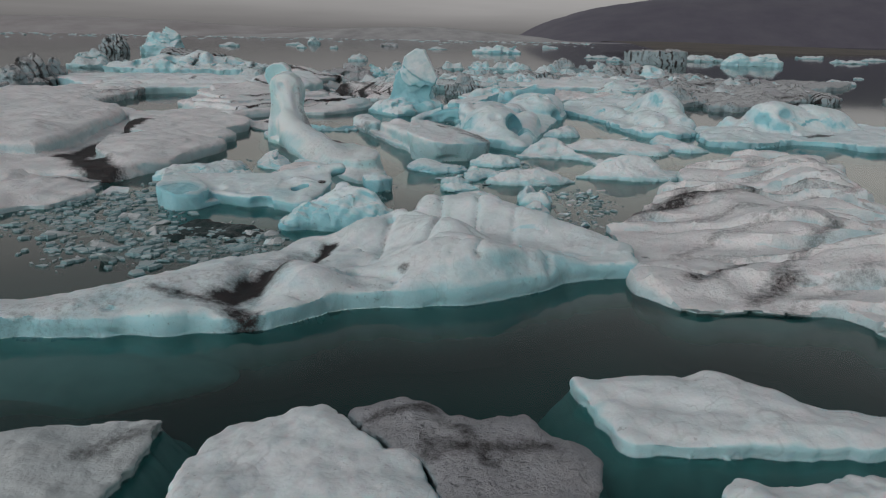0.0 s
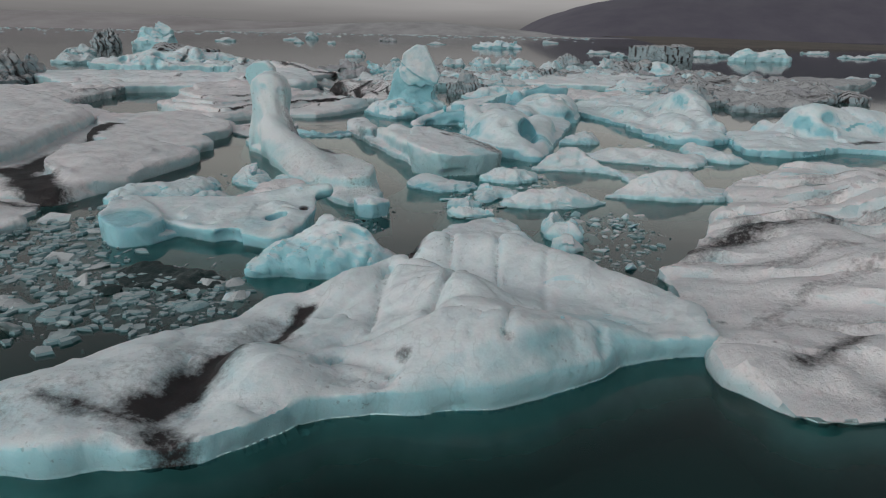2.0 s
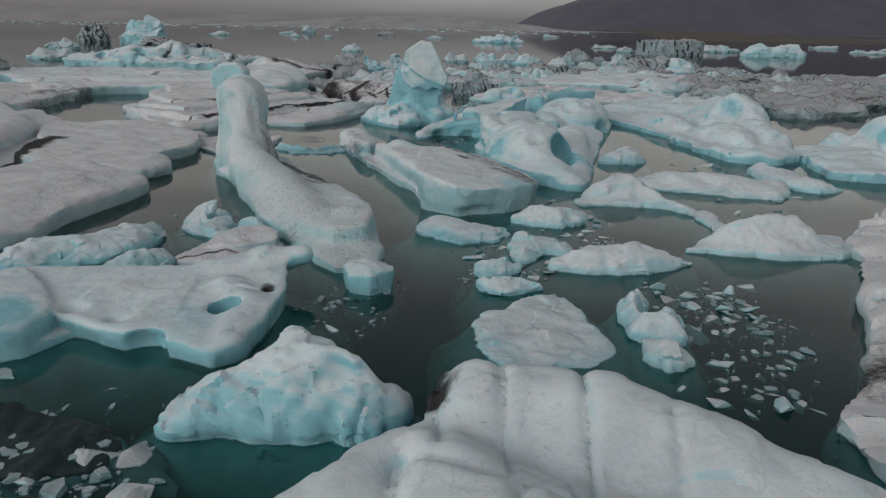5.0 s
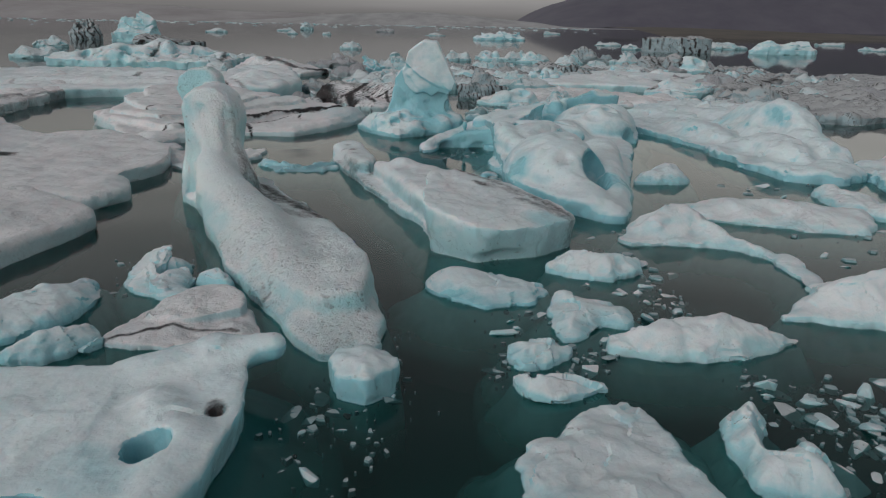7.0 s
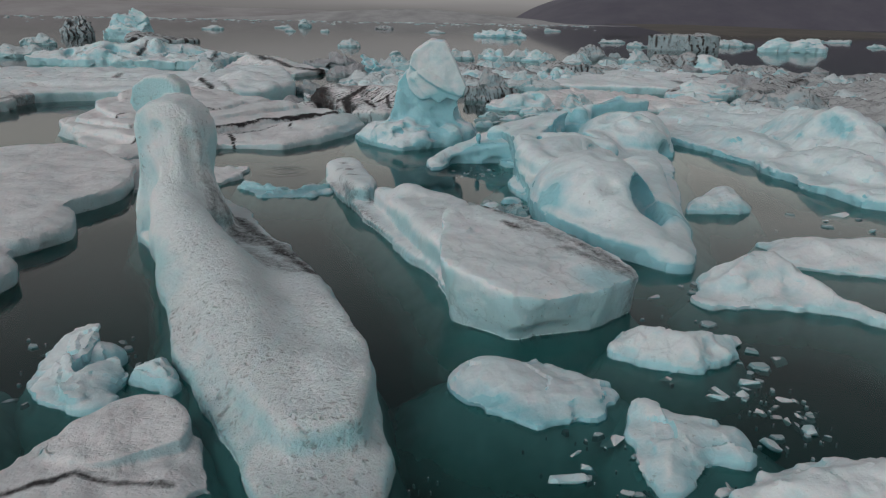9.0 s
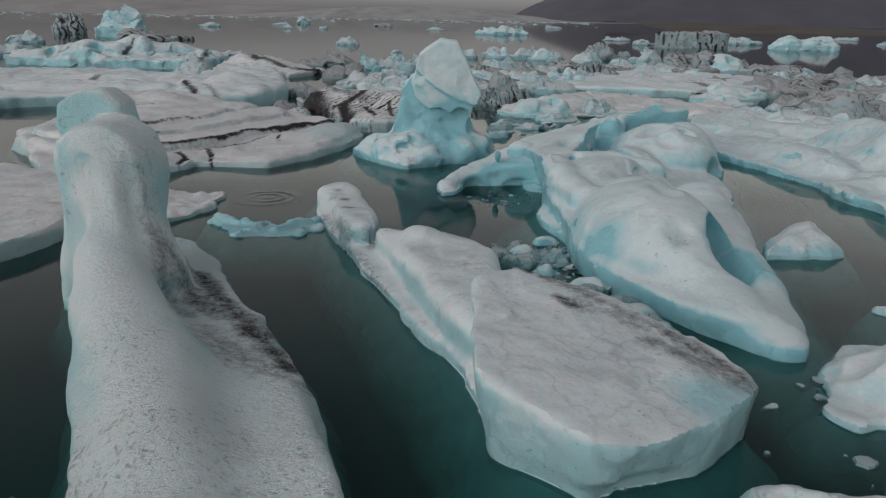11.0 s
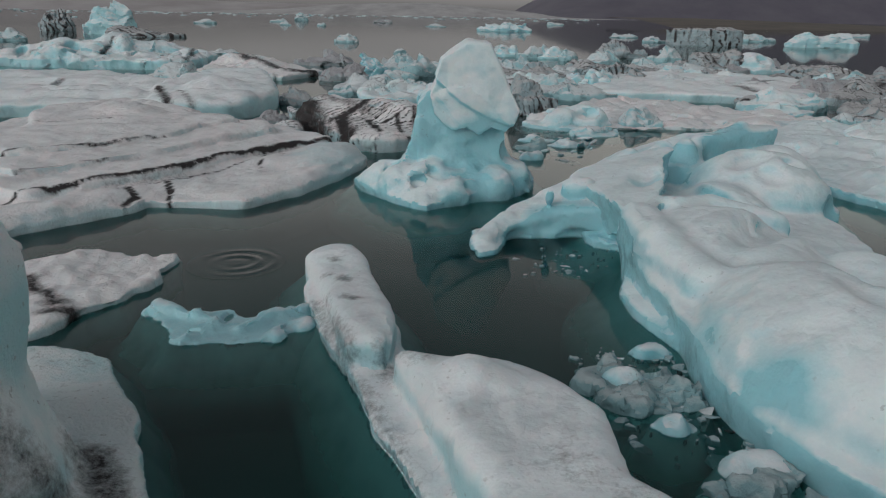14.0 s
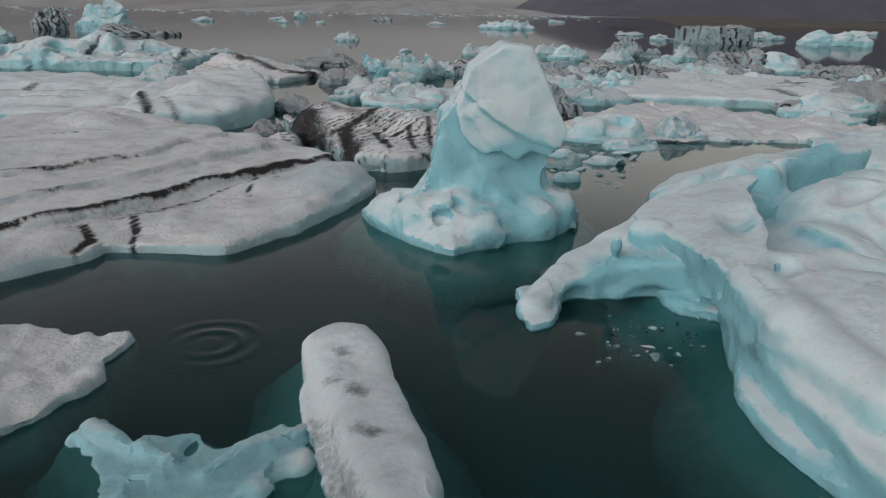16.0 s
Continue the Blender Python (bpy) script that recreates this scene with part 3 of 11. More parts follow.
        ash = np.maximum(ash, strength * np.exp(-(d / w) ** 2))
    if bands:
        turn, space, strength = bands
        c, sn = math.cos(radians(turn)), math.sin(radians(turn))
        s = (verts[:, 0] * c + verts[:, 1] * sn + 0.3 * verts[:, 2]) / space + 0.9 * lattice(verts / (2.6 * space), seed + 7) + 0.35 * lattice(verts / (0.8 * space), seed + 9)
        line = np.abs((s % 1) - 0.5) * 2
        thin = 2.6 + 1.8 * lattice(np.stack([np.floor(s), np.zeros(len(s)), np.zeros(len(s))], 1) * 0.77, seed + 10)
        ash = np.maximum(ash, strength * np.clip(1 - line * thin, 0, 1) * np.clip(0.75 + 0.7 * lattice(verts / (4 * space), seed + 8), 0, 1.2))
    if terrace and terrace[3]:
        c, sn = math.cos(radians(terrace[0])), math.sin(radians(terrace[0]))
        low = verts * (1, 1, 0)
        s = (verts[:, 0] * c + verts[:, 1] * sn) / terrace[1] + 0.55 * lattice(low / (3.5 * terrace[1]), seed + 40) + 0.10 * lattice(low / (0.7 * terrace[1]), seed + 41)
        ash = np.maximum(ash, terrace[3] * np.clip(1 - (1 - s % 1) * 9, 0, 1) * np.clip(0.5 + 1.2 * lattice(low / (1.8 * terrace[1]), seed + 43), 0, 1.1))
    rime = np.zeros(len(verts))
    for x0, y0, z0, r, strength in frost:
        d = np.sqrt(((verts - (x0, y0, z0)) ** 2).sum(1)) + 0.3 * r * lattice(verts / max(0.4, 0.6 * r), seed + 11)
        rime += strength * np.clip(1.6 - 1.6 * d / r, 0, 1)
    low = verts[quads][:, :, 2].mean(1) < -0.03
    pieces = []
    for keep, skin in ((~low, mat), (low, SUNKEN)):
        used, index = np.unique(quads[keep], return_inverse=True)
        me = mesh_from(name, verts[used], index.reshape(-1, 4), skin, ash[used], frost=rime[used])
        if chipped:
            me.set_sharp_from_angle(angle=radians(34))
        pieces.append(me)
    return pieces


def berg(name, label, outline, mat, category="iceberg", group="", parent=None, **shape):
    """A body of ice afloat, with its sunken foot as a part; or, with a parent, a part of a larger iceberg."""
    body, foot = ice_mesh(name, outline, mat, **shape)
    ob = new(name, body)
    if parent:
        ob.parent = parent
        if label:
            tagged(ob, label)
    else:
        tagged(ob, label, category, group)
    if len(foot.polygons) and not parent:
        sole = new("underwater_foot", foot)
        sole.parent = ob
    return ob


def sheet(name, z, mat, label, reach=4800.0):
    """A level sheet with small cells near the walk and large ones far off."""
    far = [130, 180, 260, 400, 640, 1000, 1600, 2500, 3500, reach]
    c = np.array([-v for v in reversed(far)] + list(range(-100, 101, 5)) + far, float)
    v = np.array([(x, y + 60.0, z) for x in c for y in c])
    m = len(c)
    q = np.array([(i * m + j, (i + 1) * m + j, (i + 1) * m + j + 1, i * m + j + 1) for i in range(m - 1) for j in range(m - 1)])
    return tagged(new(name, mesh_from(name, v, q, mat)), label, "water", kind="structure")


# ---- the lagoon ----
sheet("water", 0.0, water_skin("lagoon_surface", (0.016, 0.066, 0.060), 0.20), "still dark teal water of a glacier lagoon")
sheet("water_depth", -2.6, water_skin("deep_murk", (0.018, 0.085, 0.074), 1.0, False), "dark green depth of the lagoon")

# ---- icebergs and floes ----
berg("ice_floe", "flat wet white ice floe, partly awash", [(-10.2, 11.6), (-8.9, 12.0), (-7.2, 12.3), (-5.5, 12.5), (-5.4, 11.8), (-5.4, 10.9), (-5.5, 10.2), (-5.8, 9.1), (-8.4, 9.1)], SLUSH, "ice floe", rim=0.25, dome=0.15, shelf=0.8, dirt=[(-6.3, 11.1, -5.5, 12.2, 0.35, 0.55)])
berg("ice_floe", "thick smooth white ice floe", [(-4.5, 10.3), (-4.5, 11.1), (-4.1, 12.2), (-3.1, 12.5), (-3.0, 12.8), (-2.2, 12.9), (-1.7, 12.2), (-1.0, 11.4), (-0.4, 11.5), (-0.1, 10.4), (-0.1, 9.3), (-3.9, 9.2)], WHITE, "ice floe", rim=0.3, dome=0.25, shelf=0.6, ragged=0.6)
berg("ice_floe", "rough grey ice floe full of dark silt", [(-1.8, 12.8), (-0.9, 13.3), (-0.1, 13.0), (0.8, 12.6), (1.7, 12.6), (2.2, 11.9), (2.8, 11.7), (2.9, 10.4), (2.0, 9.5), (0.2, 9.4), (-0.0, 10.2), (-0.3, 11.1), (-0.9, 11.6)], GREY, "ice floe", rim=0.3, dome=0.35, shelf=0.6, res=0.06, dirt=[(-1.4, 12.3, -0.2, 12.8, 0.25, 0.70), (-0.2, 11.2, 1.9, 11.3, 0.35, 0.75), (0.4, 12.0, 0.9, 10.7, 0.20, 0.70)])
berg("ice_floe", "flat white ice floe with a small dark speck", [(2.9, 14.4), (3.3, 14.4), (4.6, 14.7), (6.4, 14.5), (6.9, 13.8), (8.2, 13.4), (9.6, 13.0), (9.2, 11.8), (7.0, 11.7), (4.5, 11.7), (3.4, 11.9), (3.2, 13.1)], WHITE, "ice floe", rim=0.3, dome=0.2, shelf=0.9, ragged=0.6)
berg("ice_floe", "low white ice floe beside another floe", [(5.1, 10.7), (5.4, 10.6), (6.3, 10.5), (7.1, 10.8), (8.4, 10.6), (7.7, 9.4), (4.5, 9.3)], WHITE, "ice floe", rim=0.3, dome=0.2)
berg("iceberg", "long white iceberg with vertical cracks and a black ash band", [(-13.9, 15.5), (-11.2, 16.6), (-8.5, 17.0), (-5.7, 17.3), (-4.7, 17.6), (-4.0, 18.0), (-2.8, 18.9), (-1.0, 19.1), (0.6, 19.4), (2.0, 20.1), (3.9, 21.6), (6.2, 22.4), (6.3, 22.9), (6.2, 24.8), (6.0, 25.5), (5.2, 26.1), (3.8, 27.6), (2.0, 28.8), (0.3, 29.3), (-1.1, 29.6), (-1.5, 29.1), (-1.6, 27.4), (-2.7, 26.4), (-3.8, 24.9), (-5.1, 24.6), (-5.6, 23.1), (-7.7, 20.9), (-9.4, 19.4), (-14.5, 16.4)], MIXED, rim=0.6, slope=1.1, shelf=0.6, res=0.11, crease=0.4, chipped=(1.7, 0.035), blocks=(4.2, 0.10, 0.10), ragged=0.5, frost=[(2, 22, 0.8, 2.5, -0.15), (-2, 24, 1.3, 4, 0.3), (-8, 17.5, 0.3, 3, -0.35), (4, 22.5, 0.6, 2, -0.3)], blobs=[(-10.0, 15.6, -0.75, 5.0, 1.5, 0.6, 8), (-11.5, 14.6, -0.95, 3.6, 1.6, 0.5, 8)], ridges=[(-0.9, 28.3, 1.5, 1.7, 27.3, 1.6, 1.3), (1.7, 27.3, 1.6, 3.9, 26.1, 1.1, 1.5), (3.9, 26.1, 1.1, 5.8, 25.1, 0.6, 1.2), (-1.4, 25.6, 1.3, -2.7, 24.9, 1.2, 1.3), (0.3, 21.2, 1.6, 2.5, 20.8, 1.4, 2.4), (-1.4, 25.4, 1.4, 0.1, 23.3, 1.7, 1.6), (-3.7, 19.7, 1.1, -5.2, 20.5, 0.9, 1.3), (-6.4, 20.0, 0.9, -9.5, 17.8, 0.8, 1.4), (-13.3, 15.8, 0.6, -9.5, 17.8, 0.8, 1.2)], dirt=[(-3.9, 23.7, -4.4, 21.4, 0.26, 1.4), (-4.4, 21.4, -5.1, 20.4, 0.36, 1.4), (-5.1, 20.4, -5.9, 18.5, 0.5, 1.4), (-5.0, 20.6, -6.2, 18.2, 0.85, 0.55), (-4.2, 21.8, -5.2, 19.6, 0.55, 0.5), (-5.4, 17.6, -5.1, 17.3, 0.45, 0.9), (-7.9, 18.3, -5.6, 17.9, 0.22, 0.8), (-7.3, 18.0, -5.4, 17.8, 0.25, 0.6), (-1.2, 20.3, -1.1, 20.2, 0.16, 0.7), (1.0, 20.5, 1.1, 20.4, 0.13, 0.6), (-1.4, 27.9, -1.5, 29.2, 0.40, 1.10), (-11.1, 16.6, -6.2, 19.4, 1.30, 0.28), (-4.6, 22.8, -5.6, 20.6, 0.6, 0.35), (-6.2, 20.4, -6.9, 18.8, 0.5, 0.3), (-0.07, 28.3, -0.17, 25.4, 0.06, 0.35), (1.42, 28.2, 1.13, 25.0, 0.06, 0.35), (-1.92, 25.2, -2.07, 22.6, 0.08, 0.4)], valleys=[(-1.27, 28.6, -1.26, 25.7, 0.13, 0.18), (-0.07, 28.6, -0.17, 25.0, 0.11, 0.14), (1.42, 28.4, 1.13, 24.6, 0.11, 0.16), (2.76, 26.8, 2.3, 23.2, 0.11, 0.13), (-1.92, 25.3, -2.07, 22.1, 0.14, 0.18), (-0.13, 24.2, -0.58, 22.1, 0.13, 0.17), (1.31, 22.1, 0.99, 20.4, 0.11, 0.14), (-2.6, 21.6, -0.7, 21.7, 0.18, 0.17), (-0.7, 21.7, -0.1, 24.2, 0.13, 0.12), (-3.7, 20.9, -2.4, 21.9, 0.15, 0.13), (-3.3, 23.15, -1.8, 25.45, 0.20, 0.18), (-1.8, 25.45, 0.33, 24.56, 0.18, 0.18), (0.33, 24.56, 1.95, 23.38, 0.18, 0.16), (1.95, 23.38, 3.3, 21.75, 0.15, 0.13), (3.3, 21.75, 3.42, 20.6, 0.11, 0.13), (-3.1, 20.0, -2.6, 20.8, 0.14, 0.13), (-2.6, 20.8, -1.4, 19.9, 0.17, 0.15), (-1.6, 19.5, -1.2, 20.05, 0.13, 0.12), (-5.4, 20.7, -5.4, 17.7, 0.60, 0.25), (-3.9, 23.7, -5.6, 19.4, 0.35, 0.22)])
berg("ice_floe", "broad dirty white ice slab with dark ash streaks", [(6.2, 22.4), (6.2, 20.9), (6.5, 19.5), (7.3, 18.7), (9.0, 19.0), (11.3, 19.0), (11.8, 18.5), (11.9, 17.6), (13.7, 16.3), (17.7, 20.9), (19.1, 27.1), (20.2, 32.3), (20.6, 34.3), (22.5, 39.4), (25.9, 48.0), (22.3, 47.4), (20.9, 48.7), (15.5, 43.5), (12.0, 36.9), (8.8, 31.0), (6.4, 27.4)], SNOWY, "ice floe", rim=0.35, dome=0.4, slope=0.35, res=0.28, crease=1.5, ragged=0.4, chipped=(1.4, 0.06), terrace=(80, 1.9, 0.6, 0.55), ridges=[(21.7, 41.8, 1.3, 16.9, 31.7, 1.4, 2.5), (13.4, 32.4, 1.2, 14.7, 23.3, 1.3, 3.0)], dirt=[(8.5, 30.2, 11.3, 31.6, 1.10, 0.90), (11.2, 31.1, 14.1, 32.1, 0.70, 0.75), (14.4, 32.9, 18.6, 33.3, 0.80, 0.50), (7.8, 21.0, 10.1, 22.7, 0.40, 0.80), (9.2, 19.8, 15.0, 26.4, 0.40, 0.60), (9.5, 20.1, 10.9, 21.3, 0.45, 0.80), (15.6, 36.5, 21.5, 38.8, 0.50, 0.50), (22.5, 39.4, 20.7, 33.2, 0.40, 0.50), (7.7, 23.5, 10.6, 26.1, 0.30, 0.50), (9.8, 25.6, 17.7, 28.0, 0.50, 0.42), (8.2, 23.9, 13.7, 23.3, 0.40, 0.40), (9.0, 28.1, 13.1, 28.6, 0.50, 0.50), (16.4, 40.0, 24.3, 42.9, 0.40, 0.50), (8.9, 18.5, 13.6, 21.4, 0.50, 0.40)], valleys=[(7.8, 21.0, 10.2, 23.0, 0.60, 0.20), (9.1, 19.5, 15.0, 26.4, 0.80, 0.25)])
berg("iceberg", "low blue iceberg pierced by melt holes with a raised horn", [(-14.0, 34.6), (-13.4, 33.2), (-12.9, 31.6), (-11.9, 30.6), (-10.9, 31.0), (-10.2, 32.2), (-9.0, 31.9), (-7.6, 31.7), (-6.8, 31.6), (-6.2, 32.0), (-5.7, 33.0), (-5.6, 34.4), (-5.9, 35.4), (-6.6, 36.0), (-7.6, 35.5), (-9.2, 35.4), (-11.4, 35.3), (-13.0, 35.2)], BLUE,
    rim=0.2, slope=0.5, shelf=1.9, res=0.075, rough=0.6, crease=0.22, edge=0.10, ragged=0.3, chipped=(1.3, 0.03), frost=[(-12.2, 31.2, 0.4, 1.7, -0.9), (-9, 33.4, 0.9, 3.2, 0.45), (-6.2, 35.4, 1.0, 1.6, 0.3), (-8.0, 31.6, 0.3, 1.6, -0.5)],
    forms=[("slab", 0.15, [(-13.6, 34.4), (-13.0, 33.2), (-11.6, 32.4), (-10.4, 32.0), (-9.0, 31.3), (-7.4, 30.9), (-6.4, 30.4), (-6.0, 31.0), (-5.5, 32.4), (-5.35, 34.0), (-5.6, 35.2), (-6.4, 35.9), (-7.6, 35.3), (-9.2, 35.2), (-11.4, 35.1), (-13.0, 35.0)], -0.3, 0.72, 0.01, 0.11, 0.22, 0.32),
           ("slab", 0.12, [(-13.5, 33.6), (-13.0, 31.6), (-11.9, 30.5), (-11.0, 31.0), (-10.9, 32.2), (-11.8, 33.6), (-12.8, 34.6)], -0.9, 0.86, -0.10, 0.06, 0.12, -0.05),
           ("limb", 0.35, [(-7.8, 35.2, 0.55, 0.45), (-6.4, 35.7, 0.85, 0.42), (-5.3, 35.8, 1.05, 0.26)]), ("limb", 0.3, [(-7.0, 34.0, 0.5, 0.5), (-6.2, 33.0, 0.4, 0.45), (-6.2, 31.2, 0.2, 0.4)]),
           ("dig", 0.08, -6.75, 32.65, 0.6, 0.42, 0.40, 0.8, 0, 0), ("dig", 0.05, -5.88, 33.7, 0.85, 0.13, 0.13, 0.3, 0, 0), ("dig", 0.08, -10.5, 32.5, 0.75, 0.40, 0.32, 0.4, 0, 0), ("dig", 0.08, -9.2, 32.0, 0.75, 0.34, 0.28, 0.4, 0, 0), ("dig", 0.1, -9.6, 33.2, 0.95, 0.5, 0.3, 0.25, 0, 0), ("dig", 0.15, -8.2, 31.2, 0.1, 0.6, 0.5, 0.5, 0, 0), ("dig", 0.25, -5.1, 34.6, 0.4, 0.45, 0.6, 0.6, 0, 0)],
    dirt=[(-5.9, 33.7, -5.85, 33.72, 0.2, 1.2), (-6.0, 33.9, -5.95, 33.95, 0.1, 0.8)])
berg("iceberg", "rounded blue iceberg with a white lumpy crest", [(-6.7, 27.6), (-6.4, 29.0), (-5.8, 29.0), (-5.5, 29.5), (-4.3, 30.4), (-3.7, 30.3), (-2.9, 29.3), (-2.1, 28.9), (-1.8, 28.2), (-2.8, 27.4), (-4.4, 27.5), (-5.7, 27.6)], BLUE, rim=0.3, slope=1.6, shelf=1.5, res=0.07, crease=1.6, frost=[(-4, 29, 1.4, 1.4, 0.5), (-4.6, 27.6, 0.2, 1.8, -0.4)], blobs=[(-4.2, 29.0, 1.2, 0.5, 0.45, 0.5, 0), (-3.6, 28.8, 1.15, 0.4, 0.4, 0.45, 0), (-4.7, 28.7, 1.0, 0.5, 0.45, 0.4, 0), (-3.0, 28.4, 0.8, 0.5, 0.5, 0.5, 0), (-3.6, 28.34, 0.58, 0.35, 0.31, 1.08, 0), (-3.18, 28.33, 0.57, 0.29, 0.26, 1.06, 0), (-2.75, 28.23, 0.52, 0.32, 0.28, 0.96, 0), (-4.22, 28.21, 0.5, 0.41, 0.37, 0.92, 0)], chipped=(0.9, 0.1), ridges=[(-5.2, 28.4, 1.1, -4.0, 28.5, 1.6, 0.9), (-4.0, 28.5, 1.6, -2.8, 27.9, 1.3, 0.9), (-4.8, 28.4, 0.9, -2.7, 28.0, 0.8, 1.2)])
berg("iceberg", "small blue ice block at an iceberg foot", [(-4.2, 36.7), (-3.9, 36.9), (-3.3, 36.9), (-2.7, 36.4), (-2.7, 35.8), (-3.3, 35.2), (-4.0, 35.5)], BLUE, rim=0.6, dome=0.2)
berg("iceberg", "long wedge iceberg with a brown silty top and blue front", [(-8.4, 64.2), (-7.7, 61.4), (-6.7, 58.9), (-5.6, 56.0), (-4.6, 53.5), (-3.4, 50.4), (-2.7, 49.1), (-2.3, 47.2), (-2.0, 45.8), (-1.2, 45.1), (-0.5, 44.6), (0.7, 44.9), (1.9, 45.7), (2.8, 46.6), (2.6, 47.6), (2.0, 48.4), (1.1, 49.5), (0.6, 50.8), (-0.2, 52.2), (-1.0, 53.1), (-1.2, 55.0), (-2.0, 56.3), (-3.5, 57.1), (-4.8, 57.5), (-5.2, 59.2), (-5.8, 61.6), (-6.6, 63.8), (-7.5, 64.4)], WHITE,
    rim=0.3, dome=0.25, slope=0.8, shelf=1.1, res=0.11, rough=0.7, crease=0.3, edge=0.08, ragged=0.3, chipped=(1.3, 0.03), frost=[(2.0, 45.8, 0.7, 1.7, -0.8), (-1.3, 45.2, 1.0, 1.5, 0.5), (0.4, 44.6, 0.5, 1.3, -0.35), (-1, 50, 1, 4, 0.3), (-6.6, 61, 0.9, 3.5, 0.5), (-3.4, 55, 1.2, 2.6, 0.5)],
    forms=[("slab", 0.18, [(-8.1, 63.5), (-7.6, 61.8), (-6.9, 59.8), (-6.2, 57.6), (-5.4, 57.1), (-5.15, 58.6), (-5.5, 60.4), (-6.0, 62.0), (-6.7, 63.8), (-7.5, 64.3)], -0.6, 0.92, 0.05, -0.015, 0.45, 0.05),
           ("slab", 0.15, [(-5.2, 56.7), (-4.5, 54.8), (-3.4, 51.6), (-2.5, 49.0), (-1.4, 48.2), (0.6, 49.0), (0.5, 50.4), (-0.5, 51.6), (-1.3, 52.7), (-1.35, 54.6), (-2.1, 55.9), (-3.5, 56.7)], -0.6, 1.22, 0.0, -0.02, 0.55, 0.02),
           ("slab", 0.06, [(-2.45, 47.9), (-2.45, 46.0), (-2.0, 45.3), (-0.55, 44.25), (0.5, 44.5), (2.0, 45.6), (3.0, 46.7), (2.7, 47.7), (1.6, 48.9), (0.3, 50.2), (-1.2, 50.6), (-2.3, 49.6)], -0.6, 1.55, -0.14, 0.085, 0.08, 0.16),
           ("egg", 0.3, -3.6, 55.4, 0.75, 0.8, 0.7, 0.75, 0, 0), ("dig", 0.2, -3.5, 55.6, 1.75, 0.6, 0.28, 0.3, 10, 0), ("dig", 0.15, -4.2, 53.9, 1.5, 0.22, 0.22, 0.22, 0, 0), ("trench", 0.1, [(-2.5, 45.6, 0.1, 0.35), (-0.7, 44.1, 0.05, 0.4), (1.5, 45.0, 0.0, 0.35)])],
    dirt=[(1.2, 47.6, 2.7, 46.7, 0.45, 0.6), (0.0, 49.0, 1.4, 48.2, 0.4, 0.45), (-7.5, 60.9, -4.6, 53.4, 0.25, 0.45), (-1.2, 51.0, 1.7, 48.2, 0.35, 0.55), (1.7, 48.2, 2.8, 46.9, 0.3, 0.7), (-1.25, 50.6, -1.0, 50.5, 0.2, 0.9), (-0.48, 49.2, -0.2, 48.9, 0.2, 0.8), (-7.2, 62.6, -7.1, 62.5, 0.2, 0.6), (-6.8, 61.2, -6.6, 61.0, 0.22, 0.65), (-6.5, 59.8, -6.2, 59.6, 0.22, 0.6), (-7.3, 61.6, -7.1, 61.5, 0.18, 0.5), (-5.3, 57.1, -4.6, 56.4, 0.4, 0.5), (-2.4, 53.0, -0.6, 50.8, 0.6, 0.3)])
